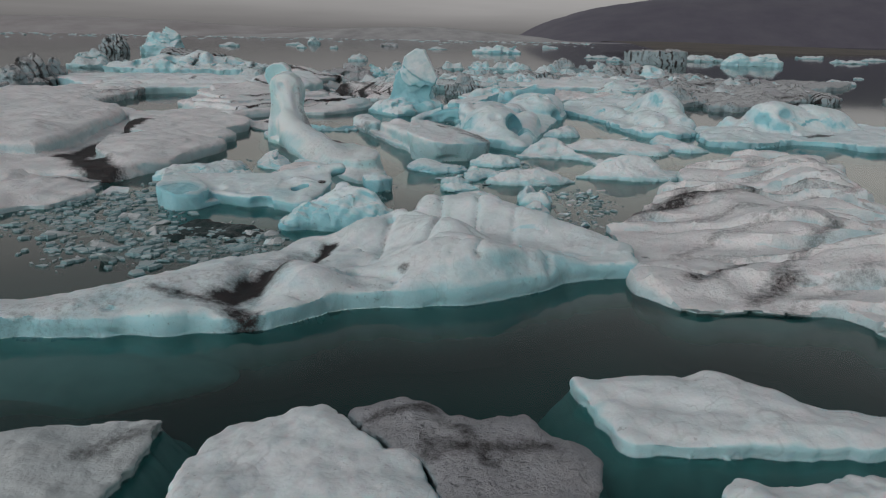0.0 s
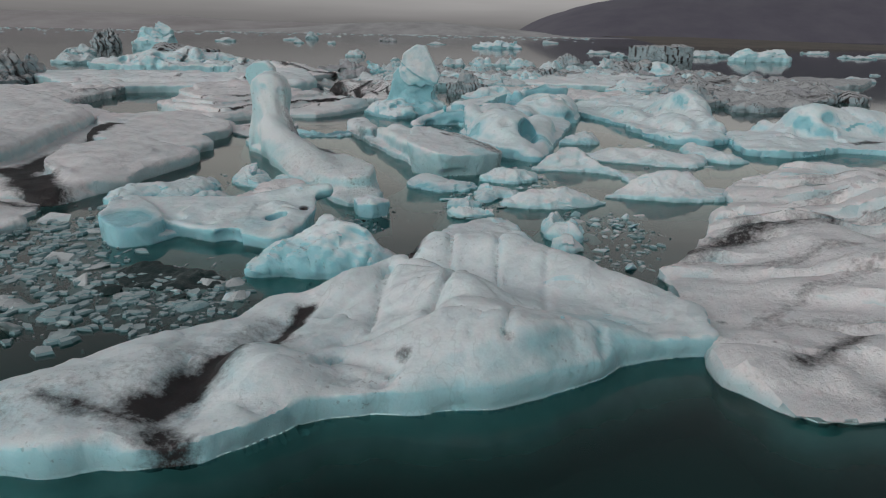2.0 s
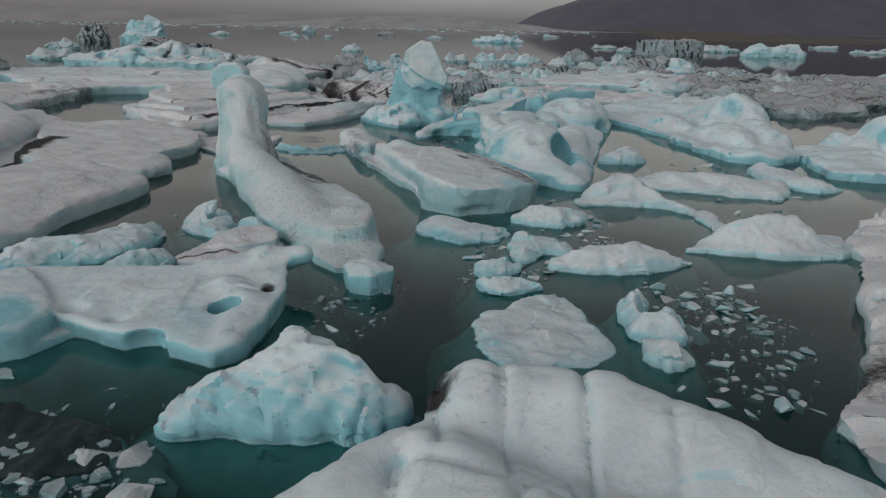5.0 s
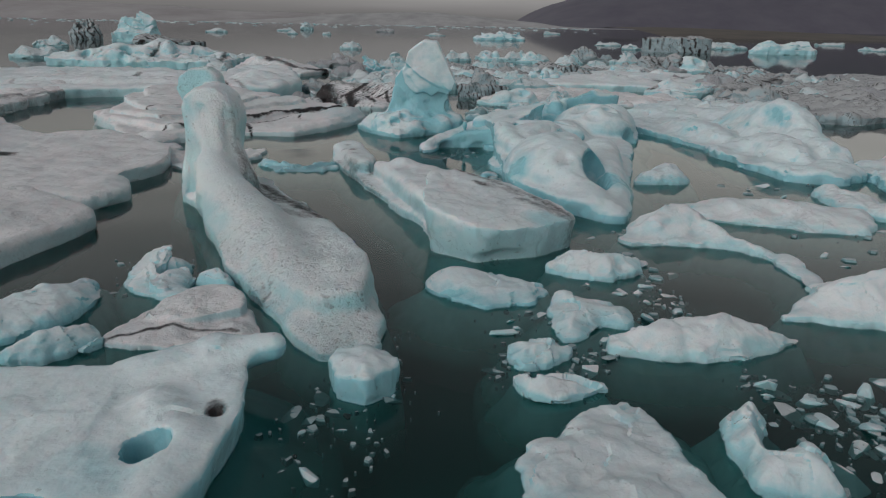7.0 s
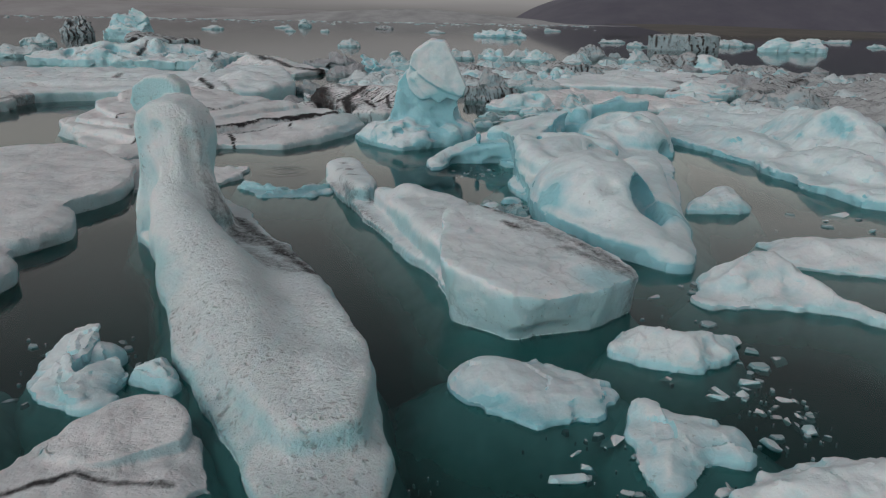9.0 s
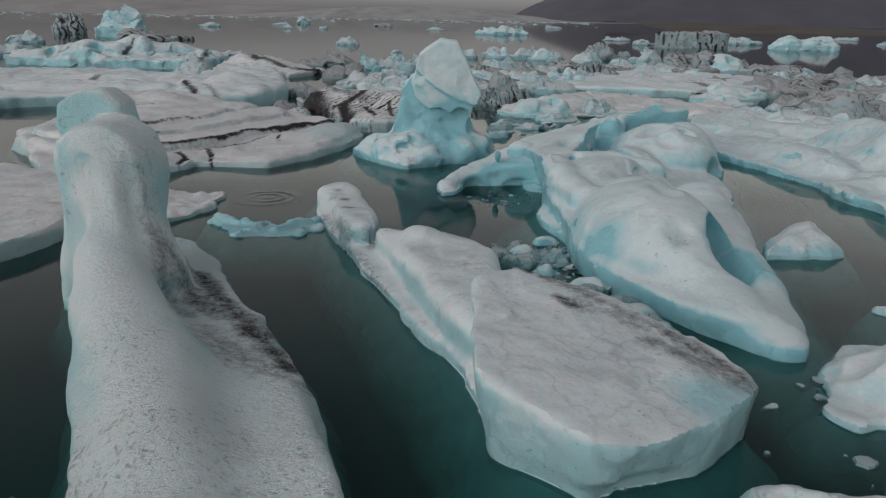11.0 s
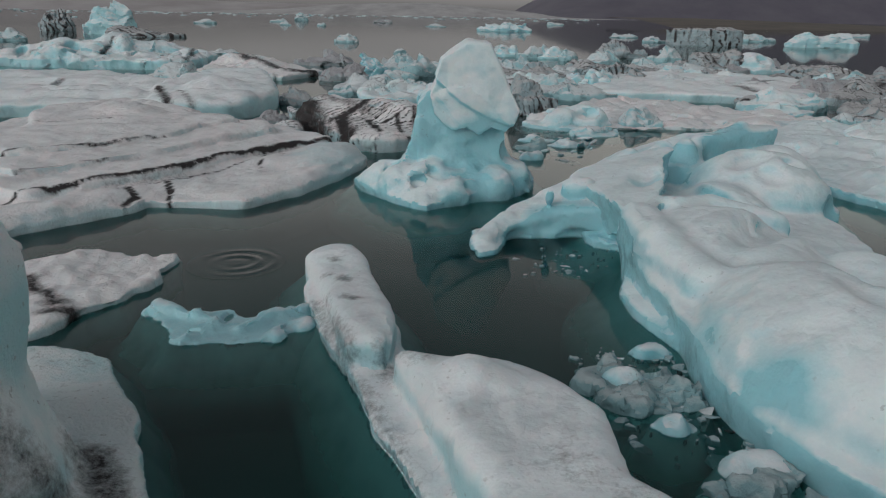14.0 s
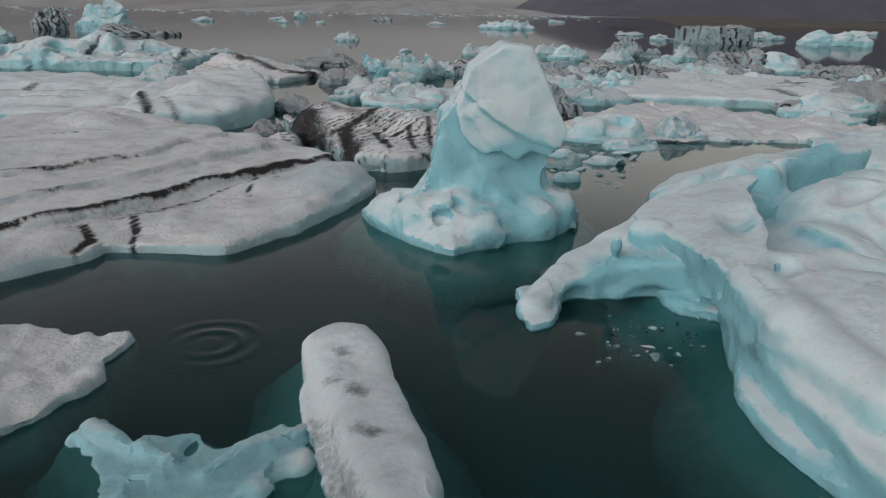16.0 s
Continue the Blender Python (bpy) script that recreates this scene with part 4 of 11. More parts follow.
sculpted = berg("iceberg", "large sculpted blue and white iceberg with smooth hollows", [(2.0, 65.9), (0.8, 62.6), (1.0, 60.8), (1.3, 59.1), (1.8, 57.4), (2.4, 55.4), (3.0, 53.9), (3.6, 52.7), (4.2, 51.2), (4.9, 49.9), (5.6, 49.9), (6.6, 52.9), (8.0, 58.2), (9.6, 64.5), (10.6, 68.5), (11.8, 71.5), (12.4, 74.0), (12.6, 77.5), (11.4, 80.2), (8.0, 79.8), (4.5, 78.5), (2.2, 75.8), (1.2, 72.8), (0.8, 70.4), (0.9, 68.6), (0.9, 66.6)], BLUE,
    rim=0.3, dome=0.5, slope=0.8, shelf=1.5, res=0.12, rough=0.6, crease=0.2, edge=0.15, ragged=0.25, chipped=(1.5, 0.03),
    frost=[(1.75, 54.9, 1.7, 1.2, -0.6), (5.4, 54.2, 0.8, 1.7, -0.9), (3.5, 60, 2.3, 4.5, 0.45), (3.2, 53.6, 1.8, 2.0, 0.3), (1.2, 58.5, 0.5, 2.6, -0.25), (3.1, 68.4, 1.5, 1.3, -0.5), (8.3, 75.6, 2.8, 1.2, -0.9), (5.6, 73.6, 1.8, 1.5, -0.5), (9.0, 71.4, 2.0, 2.0, 0.3), (1.0, 67.2, 0.7, 1.2, -0.5), (4.6, 76.2, 1.6, 2.0, -0.4)],
    forms=[("egg", 0.3, 8.6, 72.0, 0.4, 2.9, 2.9, 2.1, 20, 0), ("egg", 0.4, 6.0, 69.4, 0.3, 2.0, 2.4, 1.35, 0, 0), ("egg", 0.4, 10.6, 74.6, 0.4, 1.7, 2.6, 1.8, 0, 0), ("egg", 0.4, 7.8, 77.0, 0.2, 3.4, 2.2, 2.1, 12, 0),
           ("slab", 0.2, [(6.9, 75.0), (8.4, 75.1), (9.8, 75.6), (11.4, 76.6), (11.8, 78.6), (9.4, 79.0), (7.2, 77.6)], -0.4, 2.55, 0.10, -0.16, 0.35, 0.2), ("limb", 0.25, [(7.4, 75.6, 2.0, 0.3), (9.3, 76.0, 2.75, 0.32), (10.6, 77.0, 2.3, 0.45)]), ("egg", 0.15, 6.4, 74.4, 1.9, 0.5, 0.55, 0.62, 0, 0), ("slab", 0.2, [(2.8, 76.4), (4.4, 76.0), (6.2, 76.4), (7.4, 77.4), (6.6, 78.8), (4.2, 78.4)], -0.4, 1.55, 0.28, -0.1, 0.4, 0.25), ("dig", 0.2, 4.4, 76.2, 1.9, 0.5, 0.9, 0.7, -20, 0), ("dig", 0.2, 5.9, 76.4, 2.4, 0.45, 0.9, 0.7, -10, 0), ("limb", 0.4, [(3.4, 74.8, 0.4, 1.1), (4.2, 75.2, 1.5, 0.42)]), ("limb", 0.4, [(4.9, 74.8, 0.6, 1.1), (5.7, 75.2, 1.9, 0.42)]), ("limb", 0.3, [(6.4, 74.2, 0.8, 1.0), (7.0, 75.0, 2.0, 0.4)]),
           ("slab", 0.2, [(1.25, 65.4), (1.05, 62.5), (1.2, 60.0), (1.25, 57.5), (1.15, 55.6), (1.9, 53.4), (3.4, 51.3), (4.6, 50.5), (5.4, 53.0), (5.6, 57.0), (6.8, 62.0), (6.4, 66.0), (3.6, 66.9), (2.0, 66.6)], -0.5, 1.0, 0.0, 0.035, 0.32, 0.30),
           ("egg", 0.22, 3.75, 57.3, 0.3, 2.55, 4.3, 2.25, -4, -6), ("egg", 0.22, 3.9, 62.8, 0.2, 2.7, 4.2, 2.1, 0, 0), ("limb", 0.4, [(2.2, 59.8, 1.3, 0.6), (1.75, 62.3, 1.55, 0.58), (1.8, 64.6, 1.6, 0.55)]), ("limb", 0.5, [(3.6, 54.2, 0.7, 1.2), (4.4, 52.4, 0.3, 0.9), (4.9, 50.9, 0.0, 0.6)]),
           ("limb", 0.35, [(6.9, 61.5, 0.5, 1.2), (6.5, 57.5, 0.3, 0.9), (5.95, 53.6, 0.15, 0.7), (5.3, 50.7, -0.1, 0.5)]),
           ("slab", 0.16, [(0.65, 70.4), (0.95, 68.4), (1.2, 66.4), (1.5, 64.6), (2.3, 64.4), (3.1, 66.6), (4.1, 69.4), (5.5, 72.4), (5.0, 73.6), (2.8, 72.8), (1.3, 71.8)], 0.5, 1.98, 0.17, -0.02, 0.2, 0.25),
           ("limb", 0.25, [(3.2, 65.6, 1.6, 0.55), (4.6, 66.2, 1.5, 0.55), (6.2, 65.4, 1.2, 0.6)]), ("limb", 0.2, [(4.4, 67.4, 1.2, 0.35), (5.6, 68.0, 1.35, 0.35), (6.8, 67.6, 1.2, 0.35)]),
           ("dig", 0.18, 3.0, 68.6, 2.65, 0.75, 1.9, 0.95, -22, 0), ("dig", 0.2, 5.0, 70.4, 1.9, 0.7, 1.6, 1.0, -24, 0), ("trench", 0.08, [(7.0, 73.9, 2.45, 0.3), (8.5, 74.8, 2.6, 0.42), (9.8, 75.4, 2.95, 0.24)]), ("trench", 0.25, [(6.2, 73.4, 2.0, 0.4), (5.2, 71.6, 1.75, 0.6), (4.9, 69.6, 1.6, 0.75), (5.8, 67.6, 1.5, 0.6), (7.4, 66.4, 1.4, 0.4)]), ("trench", 0.3, [(2.6, 60.2, 2.6, 0.5), (4.0, 61.6, 2.5, 0.7), (5.6, 63.4, 2.1, 0.65), (7.2, 64.8, 1.8, 0.5)]), ("dig", 0.1, 1.7, 63.2, 2.75, 0.6, 0.9, 0.7, 0, 0), ("dig", 0.12, 5.2, 58.4, 2.75, 1.0, 1.5, 0.75, -20, 0), ("dig", 0.1, 9.6, 71.0, 2.3, 0.6, 0.5, 0.4, 0, 0), ("dig", 0.1, 2.2, 70.6, 2.6, 0.8, 0.7, 0.6, 30, 0), ("dig", 0.15, 5.1, 73.9, 2.0, 0.45, 0.7, 0.8, 0, 0),
           ("dig", 0.07, 0.85, 53.85, 3.30, 2.2, 2.2, 2.2, 0, 0), ("dig", 0.15, 5.3, 54.4, 1.3, 0.7, 2.3, 1.1, -4, -8), ("dig", 0.25, 3.3, 61.4, 3.55, 1.3, 1.6, 1.5, 20, 0), ("dig", 0.2, 5.9, 60.2, 2.4, 0.8, 1.8, 1.0, -10, 0), ("dig", 0.2, 11.2, 69.6, 0.4, 1.0, 1.0, 0.9, 0, 0), ("dig", 0.25, 9.2, 67.6, 1.9, 1.2, 1.4, 1.0, 20, 0), ("dig", 0.2, 10.9, 71.6, 2.1, 0.7, 1.2, 0.9, 0, 0), ("dig", 0.2, 7.6, 71.2, 2.8, 1.5, 0.8, 0.95, 30, 0), ("dig", 0.15, 1.6, 58.4, 2.6, 0.9, 1.3, 0.95, 0, 0), ("dig", 0.2, 4.1, 56.6, 3.2, 0.7, 1.3, 0.85, -15, 0), ("dig", 0.15, 3.6, 53.6, 2.4, 0.6, 0.9, 0.75, -30, 0), ("dig", 0.12, 5.5, 63.4, 2.5, 0.9, 0.5, 0.5, 10, 0), ("dig", 0.15, 4.5, 67.9, 1.9, 0.9, 0.8, 0.8, 30, 0), ("dig", 0.2, 6.6, 67.4, 1.9, 1.3, 0.8, 0.75, -10, 0), ("dig", 0.2, 5.4, 71.6, 2.4, 0.6, 1.3, 0.8, -30, 0), ("dig", 0.15, 8.3, 69.4, 2.3, 0.9, 1.3, 0.8, 25, 0), ("dig", 0.15, 9.9, 73.6, 2.7, 0.7, 1.3, 0.8, 15, 0)])
berg("arm", "hollowed deep blue ice arm", [(-3.1, 68.0), (-3.0, 65.6), (-2.2, 66.0), (-1.8, 67.2), (-0.7, 67.8), (0.3, 67.6), (1.3, 67.0), (2.3, 66.6), (2.9, 70.3), (1.7, 72.1), (-0.1, 71.1), (-1.4, 69.9), (-2.2, 68.9), (-2.5, 68.3)], BLUE, parent=sculpted, rim=0.2, slope=0.7, shelf=0.9, res=0.07, rough=0.7, crease=0.2, ragged=0.3, chipped=(0.8, 0.05),
    frost=[(0.4, 67.3, 0.3, 1.5, -0.9), (-0.8, 68.0, 0.3, 1.2, -0.7), (-2.7, 66.5, 0.4, 1.1, 0.5), (-0.6, 69.8, 1.4, 1.5, 0.3)],
    forms=[("limb", 0.15, [(-2.8, 66.6, 0.15, 0.40), (-2.4, 67.2, 0.2, 0.38), (-1.8, 68.1, 0.45, 0.45)]), ("slab", 0.2, [(-2.3, 67.2), (-1.5, 67.5), (-0.3, 67.9), (1.2, 67.5), (2.3, 67.2), (2.6, 70.3), (0.8, 70.7), (-0.6, 69.9), (-1.8, 69.0)], -0.5, 1.12, 0.24, 0.12, 0.28, 0.05), ("egg", 0.12, -0.35, 68.2, 1.35, 0.14, 0.18, 0.34, 0, 25), ("egg", 0.2, 0.9, 69.0, 1.4, 0.7, 0.6, 0.5, 20, 0),
           ("dig", 0.10, 0.5, 66.9, 0.0, 1.15, 1.1, 0.6, 6, 0), ("dig", 0.10, -1.3, 67.2, 0.05, 0.65, 0.6, 0.5, 20, 0), ("dig", 0.2, -0.9, 67.3, 1.1, 0.9, 0.5, 0.5, 10, 0)])
tower = berg("iceberg", "tall blue iceberg tower with a leaning white cap", [(-8.1, 75.8), (-7.6, 74.2), (-6.2, 72.3), (-4.7, 71.2), (-2.8, 72.6), (-1.2, 73.3), (0.0, 75.6), (0.2, 77.5), (-1.0, 78.4), (-3.2, 78.8), (-6.0, 78.4), (-7.6, 77.6)], BLUE,
    rim=0.35, dome=0.8, slope=0.7, shelf=1.3, res=0.12, rough=0.8, crease=0.5, ragged=0.5, chipped=(1.1, 0.07), frost=[(-3.2, 73.4, 1.9, 2.3, -0.7), (-4.5, 72.6, 0.6, 3.0, 0.3), (-7.0, 75.2, 0.8, 1.6, 0.3), (-4.9, 75, 3.6, 1.4, 0.2)],
    prisms=[([(-5.2, 3.9), (-4.7, 4.4), (-2.0, 4.2), (-1.45, 2.9), (-1.35, 1.9), (-1.0, 1.1), (-0.2, 0.1), (-6.6, 0.1), (-5.7, 1.4), (-5.35, 2.6)], 74.0, 77.4)],
    forms=[("limb", 0.5, [(-6.6, 74.8, 0.3, 1.0), (-4.8, 73.3, 0.35, 1.1), (-2.6, 73.9, 0.4, 1.1), (-0.9, 75.6, 0.3, 0.9)]), ("limb", 0.4, [(-3.6, 74.6, 1.0, 1.2), (-3.3, 75.0, 2.6, 0.9)]),
           ("dig", 0.15, -6.3, 73.9, 1.25, 0.5, 0.5, 0.5, 0, 0), ("dig", 0.12, -4.55, 72.7, 1.35, 0.3, 0.35, 0.28, 0, 0), ("dig", 0.15, -1.7, 73.2, 1.3, 0.45, 0.5, 0.45, 0, 0), ("dig", 0.2, -3.0, 73.5, 2.1, 0.9, 0.4, 0.4, 0, 0), ("dig", 0.15, -3.6, 73.2, 1.5, 0.5, 0.4, 0.3, 10, 0), ("dig", 0.15, -2.3, 73.3, 1.6, 0.4, 0.4, 0.35, 0, 0), ("dig", 0.2, -5.2, 73.7, 1.7, 0.5, 0.4, 0.5, 0, 0), ("dig", 0.25, -0.4, 77.4, 1.2, 0.8, 1.0, 0.8, 0, 0), ("egg", 0.2, -5.9, 73.6, 0.4, 1.0, 0.9, 0.9, 20, 0), ("egg", 0.2, -3.9, 72.4, 0.3, 1.0, 0.8, 0.75, 0, 0), ("egg", 0.2, -1.9, 73.5, 0.5, 0.9, 0.8, 0.9, -15, 0), ("egg", 0.2, -0.9, 74.8, 0.6, 0.7, 1.0, 0.8, 0, 0), ("dig", 0.12, -3.0, 72.9, 1.9, 0.55, 0.5, 0.75, 0, 0), ("dig", 0.12, -4.3, 73.2, 2.6, 0.45, 0.35, 0.6, 0, 0), ("dig", 0.12, -2.2, 73.4, 2.8, 0.4, 0.35, 0.5, 0, 0), ("dig", 0.12, -1.2, 74.2, 1.9, 0.45, 0.6, 0.5, 0, 0), ("dig", 0.1, -5.1, 72.6, 0.9, 0.4, 0.4, 0.3, 0, 0), ("dig", 0.1, -2.9, 72.3, 0.8, 0.35, 0.4, 0.3, 0, 0)])
berg("cap", "smooth white leaning cap", [(-4.6, 73.3), (-0.8, 73.4), (-1.0, 76.0), (-4.4, 76.4)], BLUE, parent=tower, rim=-1.5, shelf=0.0, res=0.08, rough=0.5, crease=0.25, ragged=0.0, chipped=(1.6, 0.035), frost=[(-2.8, 73.8, 4.8, 3.2, 0.9), (-2.4, 73.6, 2.9, 1.2, -0.4)], deep=0.1,
    prisms=[([(-4.5, 4.9), (-4.25, 5.7), (-3.1, 6.42), (-2.25, 6.35), (-1.3, 4.5), (-0.88, 3.65), (-1.15, 3.0), (-2.2, 3.3), (-3.4, 4.0)], 73.5, 76.0), ([(-4.7, 4.3), (-4.3, 5.1), (-3.0, 4.8), (-1.2, 3.7), (-1.1, 3.1), (-1.5, 2.75), (-2.1, 2.95), (-2.6, 2.6), (-3.1, 2.95), (-3.7, 2.8), (-4.2, 3.15), (-4.5, 3.5)], 73.62, 75.8)])
berg("ice_floe", "broad white ice floe crossed by thin black ash bands", [(-20.1, 65.5), (-18.6, 67.1), (-16.1, 69.9), (-15.7, 71.0), (-14.5, 70.9), (-11.8, 70.9), (-10.3, 73.0), (-8.9, 76.0), (-7.9, 80.3), (-8.1, 80.9), (-10.1, 82.8), (-11.3, 84.9), (-14.8, 87.9), (-17.6, 89.4), (-21.6, 91.1), (-26.0, 94.6), (-27.0, 87.4), (-28.7, 84.6), (-29.3, 78.9)], SNOWY, "ice floe", rim=0.4, slope=0.3, res=0.19, rough=0.6, crease=0.5, ragged=0.45, frost=[(-9.37, 79.48, 0.4, 5.0, -0.7), (-17.62, 68.51, 0.4, 3.0, -0.3)], chipped=(1.8, 0.04),
    forms=[("slab", 0.12, [(-14.6, 71.2), (-12.0, 71.2), (-10.5, 73.3), (-9.1, 76.2), (-8.2, 80.2), (-8.8, 81.6), (-10.6, 82.4), (-12.9, 79.0), (-15.0, 74.6)], -0.6, 0.62, 0.03, 0.02, 0.5, 0.0), ("egg", 0.4, -9.9, 79.4, 0.1, 1.3, 2.3, 0.95, -15, 0), ("slab", 0.1, [(-19.9, 66.2), (-18.5, 67.6), (-16.6, 69.8), (-16.2, 71.0), (-17.2, 71.8), (-19.4, 70.0), (-21.6, 69.0)], -0.6, 0.62, 0.0, 0.0, 0.35, 0.0),
           ("slab", 0.08, [(-20.4, 70.2), (-19.2, 71.0), (-17.0, 73.3), (-15.2, 76.0), (-13.6, 80.0), (-11.8, 82.6), (-10.4, 83.8), (-13.0, 87.0), (-17.8, 89.7), (-22.0, 89.0), (-28.0, 82.0), (-27.0, 75.0)], -0.6, 0.82, 0.012, -0.014, 0.10, -0.5),
           ("slab", 0.08, [(-21.6, 72.2), (-18.9, 75.2), (-16.9, 78.6), (-15.2, 82.4), (-13.6, 84.8), (-15.0, 87.6), (-18.6, 89.6), (-27.6, 84.0), (-26.6, 76.0)], -0.6, 1.10, 0.012, -0.014, 0.12, 0.0),
           ("slab", 0.08, [(-23.4, 74.8), (-20.6, 77.6), (-18.4, 80.6), (-17.6, 84.0), (-16.2, 86.4), (-17.6, 89.2), (-21.6, 91.0), (-26.0, 94.3), (-28.5, 83.0)], -0.6, 1.38, 0.0, -0.01, 0.16, 0.0),
           ("slab", 0.2, [(-26.4, 82.6), (-22.8, 84.2), (-20.2, 86.0), (-18.8, 88.6), (-21.6, 90.8), (-26.0, 94.2), (-28.2, 88.0)], -0.6, 1.60, -0.03, 0.0, 0.3, -0.2), ("egg", 0.5, -23.4, 87.6, 0.9, 2.2, 1.8, 1.15, 20, 0),
           ("limb", 0.25, [(-19.2, 73.4, 0.62, 0.24), (-16.4, 77.4, 0.66, 0.26), (-14.2, 82.0, 0.66, 0.26)]), ("trench", 0.08, [(-16.2, 69.4, 0.5, 0.22), (-16.0, 71.2, 0.55, 0.2), (-17.0, 72.6, 0.75, 0.16)]), ("trench", 0.08, [(-14.8, 70.4, 0.45, 0.22), (-15.3, 72.2, 0.55, 0.2), (-15.8, 73.8, 0.7, 0.14)]), ("trench", 0.06, [(-12.6, 76.4, 0.72, 0.14), (-12.9, 78.6, 0.74, 0.16), (-13.2, 80.2, 0.8, 0.12)])],
    dirt=[(-21.4, 69.5, -19.2, 70.9, 0.07, 1.2), (-19.2, 70.9, -17.0, 73.2, 0.07, 1.2), (-17.0, 73.2, -15.2, 75.9, 0.09, 1.3), (-15.2, 75.9, -13.6, 79.9, 0.10, 1.4), (-13.6, 79.9, -11.8, 82.5, 0.11, 1.4), (-11.8, 82.5, -10.2, 83.7, 0.09, 1.3), (-19.0, 70.3, -16.4, 73.0, 0.05, 0.9), (-16.4, 73.0, -14.2, 76.4, 0.06, 1.0), (-14.2, 76.4, -12.6, 80.2, 0.06, 1.0), (-14.4, 78.4, -11.9, 82.0, 0.28, 0.45), (-17.6, 72.2, -14.6, 75.6, 0.40, 0.35),
          (-17.0, 72.4, -16.1, 71.0, 0.14, 1.6), (-16.1, 71.0, -16.2, 70.0, 0.11, 1.3), (-15.8, 73.6, -15.2, 72.2, 0.11, 1.5), (-15.2, 72.2, -14.8, 70.8, 0.09, 1.2), (-13.2, 80.2, -12.6, 76.6, 0.08, 1.2), (-12.3, 80.6, -12.0, 78.4, 0.07, 1.1),
          (-23.4, 74.8, -20.6, 77.6, 0.07, 1.1), (-20.6, 77.6, -18.4, 80.6, 0.06, 0.9), (-21.6, 72.2, -18.9, 75.2, 0.05, 0.7), (-26.4, 83.0, -22.8, 84.4, 0.07, 0.8), (-23.6, 88.8, -22.4, 87.9, 0.4, 0.4)])
berg("iceberg", "steep iceberg heavily streaked with black volcanic ash", [(-15.7, 97.7), (-13.4, 91.7), (-11.1, 87.5), (-9.0, 84.0), (-7.6, 83.4), (-5.2, 84.9), (-4.5, 87.8), (-4.5, 90.2), (-5.8, 91.1), (-7.8, 92.0), (-9.9, 93.6), (-13.1, 96.1), (-14.6, 96.4)], SNOWY, rim=0.8, dome=0.6, slope=1.3, res=0.14, crease=0.6, bands=(118, 0.40, 1.25), chipped=(1.2, 0.08), forms=[("slab", 0.3, [(-13.6, 92.6), (-10.6, 87.8), (-8.4, 84.6), (-6.4, 84.2), (-5.0, 85.6), (-4.7, 89.6), (-7.4, 91.7), (-11.8, 94.6)], -0.6, 1.45, 0.06, 0.13, 0.25, 0.05), ("egg", 0.4, -6.6, 88.4, 0.6, 1.6, 2.4, 1.5, 0, 0), ("trench", 0.15, [(-9.6, 84.2, 0.3, 0.3), (-10.2, 88.0, 1.6, 0.3), (-11.0, 91.0, 2.0, 0.25)]), ("egg", 0.2, -13.6, 89.8, 0.1, 1.3, 1.0, 0.8, 20, 0)], ridges=[(-12.6, 93.3, 2.2, -5.4, 88.2, 2.1, 2.0)], dirt=[(-13.9, 94.0, -11.6, 86.5, 0.9, 1.2), (-9.4, 84.4, -10.4, 89.0, 0.5, 1.2), (-7.6, 84.2, -8.6, 87.6, 0.25, 1.1), (-6.4, 84.4, -6.8, 86.8, 0.2, 1.0), (-5.6, 85.2, -5.8, 87.6, 0.2, 0.9), (-11.0, 88.4, -8.4, 90.6, 0.5, 1.0), (-12.7, 93.8, -8.6, 88.8, 0.5, 0.7), (-10.5, 87.9, -7.2, 88.3, 0.6, 0.5)])
berg("ice_floe", "long thick white floe ending in a blue rounded block", [(-42.8, 90.5), (-34.7, 94.8), (-29.2, 95.4), (-25.0, 97.9), (-22.8, 95.3), (-19.4, 95.6), (-17.3, 100.4), (-17.9, 105.7), (-20.7, 115.9), (-28.7, 115.2), (-34.3, 118.6), (-45.4, 123.8), (-55.8, 121.4), (-60.4, 112.6)], WHITE, "ice floe", rim=1.0, dome=0.3, slope=0.9, res=0.38, forms=[("slab", 0.3, [(-25.2, 94.8), (-23.2, 94.2), (-18.9, 94.6), (-17.1, 100.2), (-18.0, 105.5), (-21.0, 114.9), (-26.6, 114.1), (-27.4, 103.7)], -0.6, 1.75, -0.01, 0.035, 0.8, 0.12), ("egg", 0.6, -22.0, 101.5, 0.4, 3.0, 5.0, 1.9, 0, 0), ("egg", 0.5, -19.4, 99.6, 0.2, 1.8, 4.2, 1.7, 0, 0), ("limb", 0.6, [(-47.0, 98.0, 0.1, 1.1), (-38.0, 98.4, 0.3, 1.1), (-31.0, 98.8, 0.4, 1.2), (-27.5, 99.4, 0.5, 1.2)]), ("trench", 0.15, [(-25.6, 93.5, 0.4, 0.25), (-25.9, 97.0, 1.6, 0.28), (-26.6, 102.0, 2.3, 0.2)]), ("dig", 0.4, -30.5, 104.0, 2.4, 3.0, 1.6, 0.9, 15, 0)], blocks=(4.0, 0.2, 0.25), ridges=[(-24.6, 105.3, 2.0, -18.7, 103.8, 2.0, 3.2), (-42.0, 107.9, 1.5, -30.0, 107.9, 1.6, 5.0)], dirt=[(-26.2, 100.8, -22.3, 92.2, 0.35, 1.10), (-24.2, 99.2, -21.1, 93.5, 0.30, 0.70), (-36.9, 105.6, -36.8, 106.6, 0.50, 0.90)])
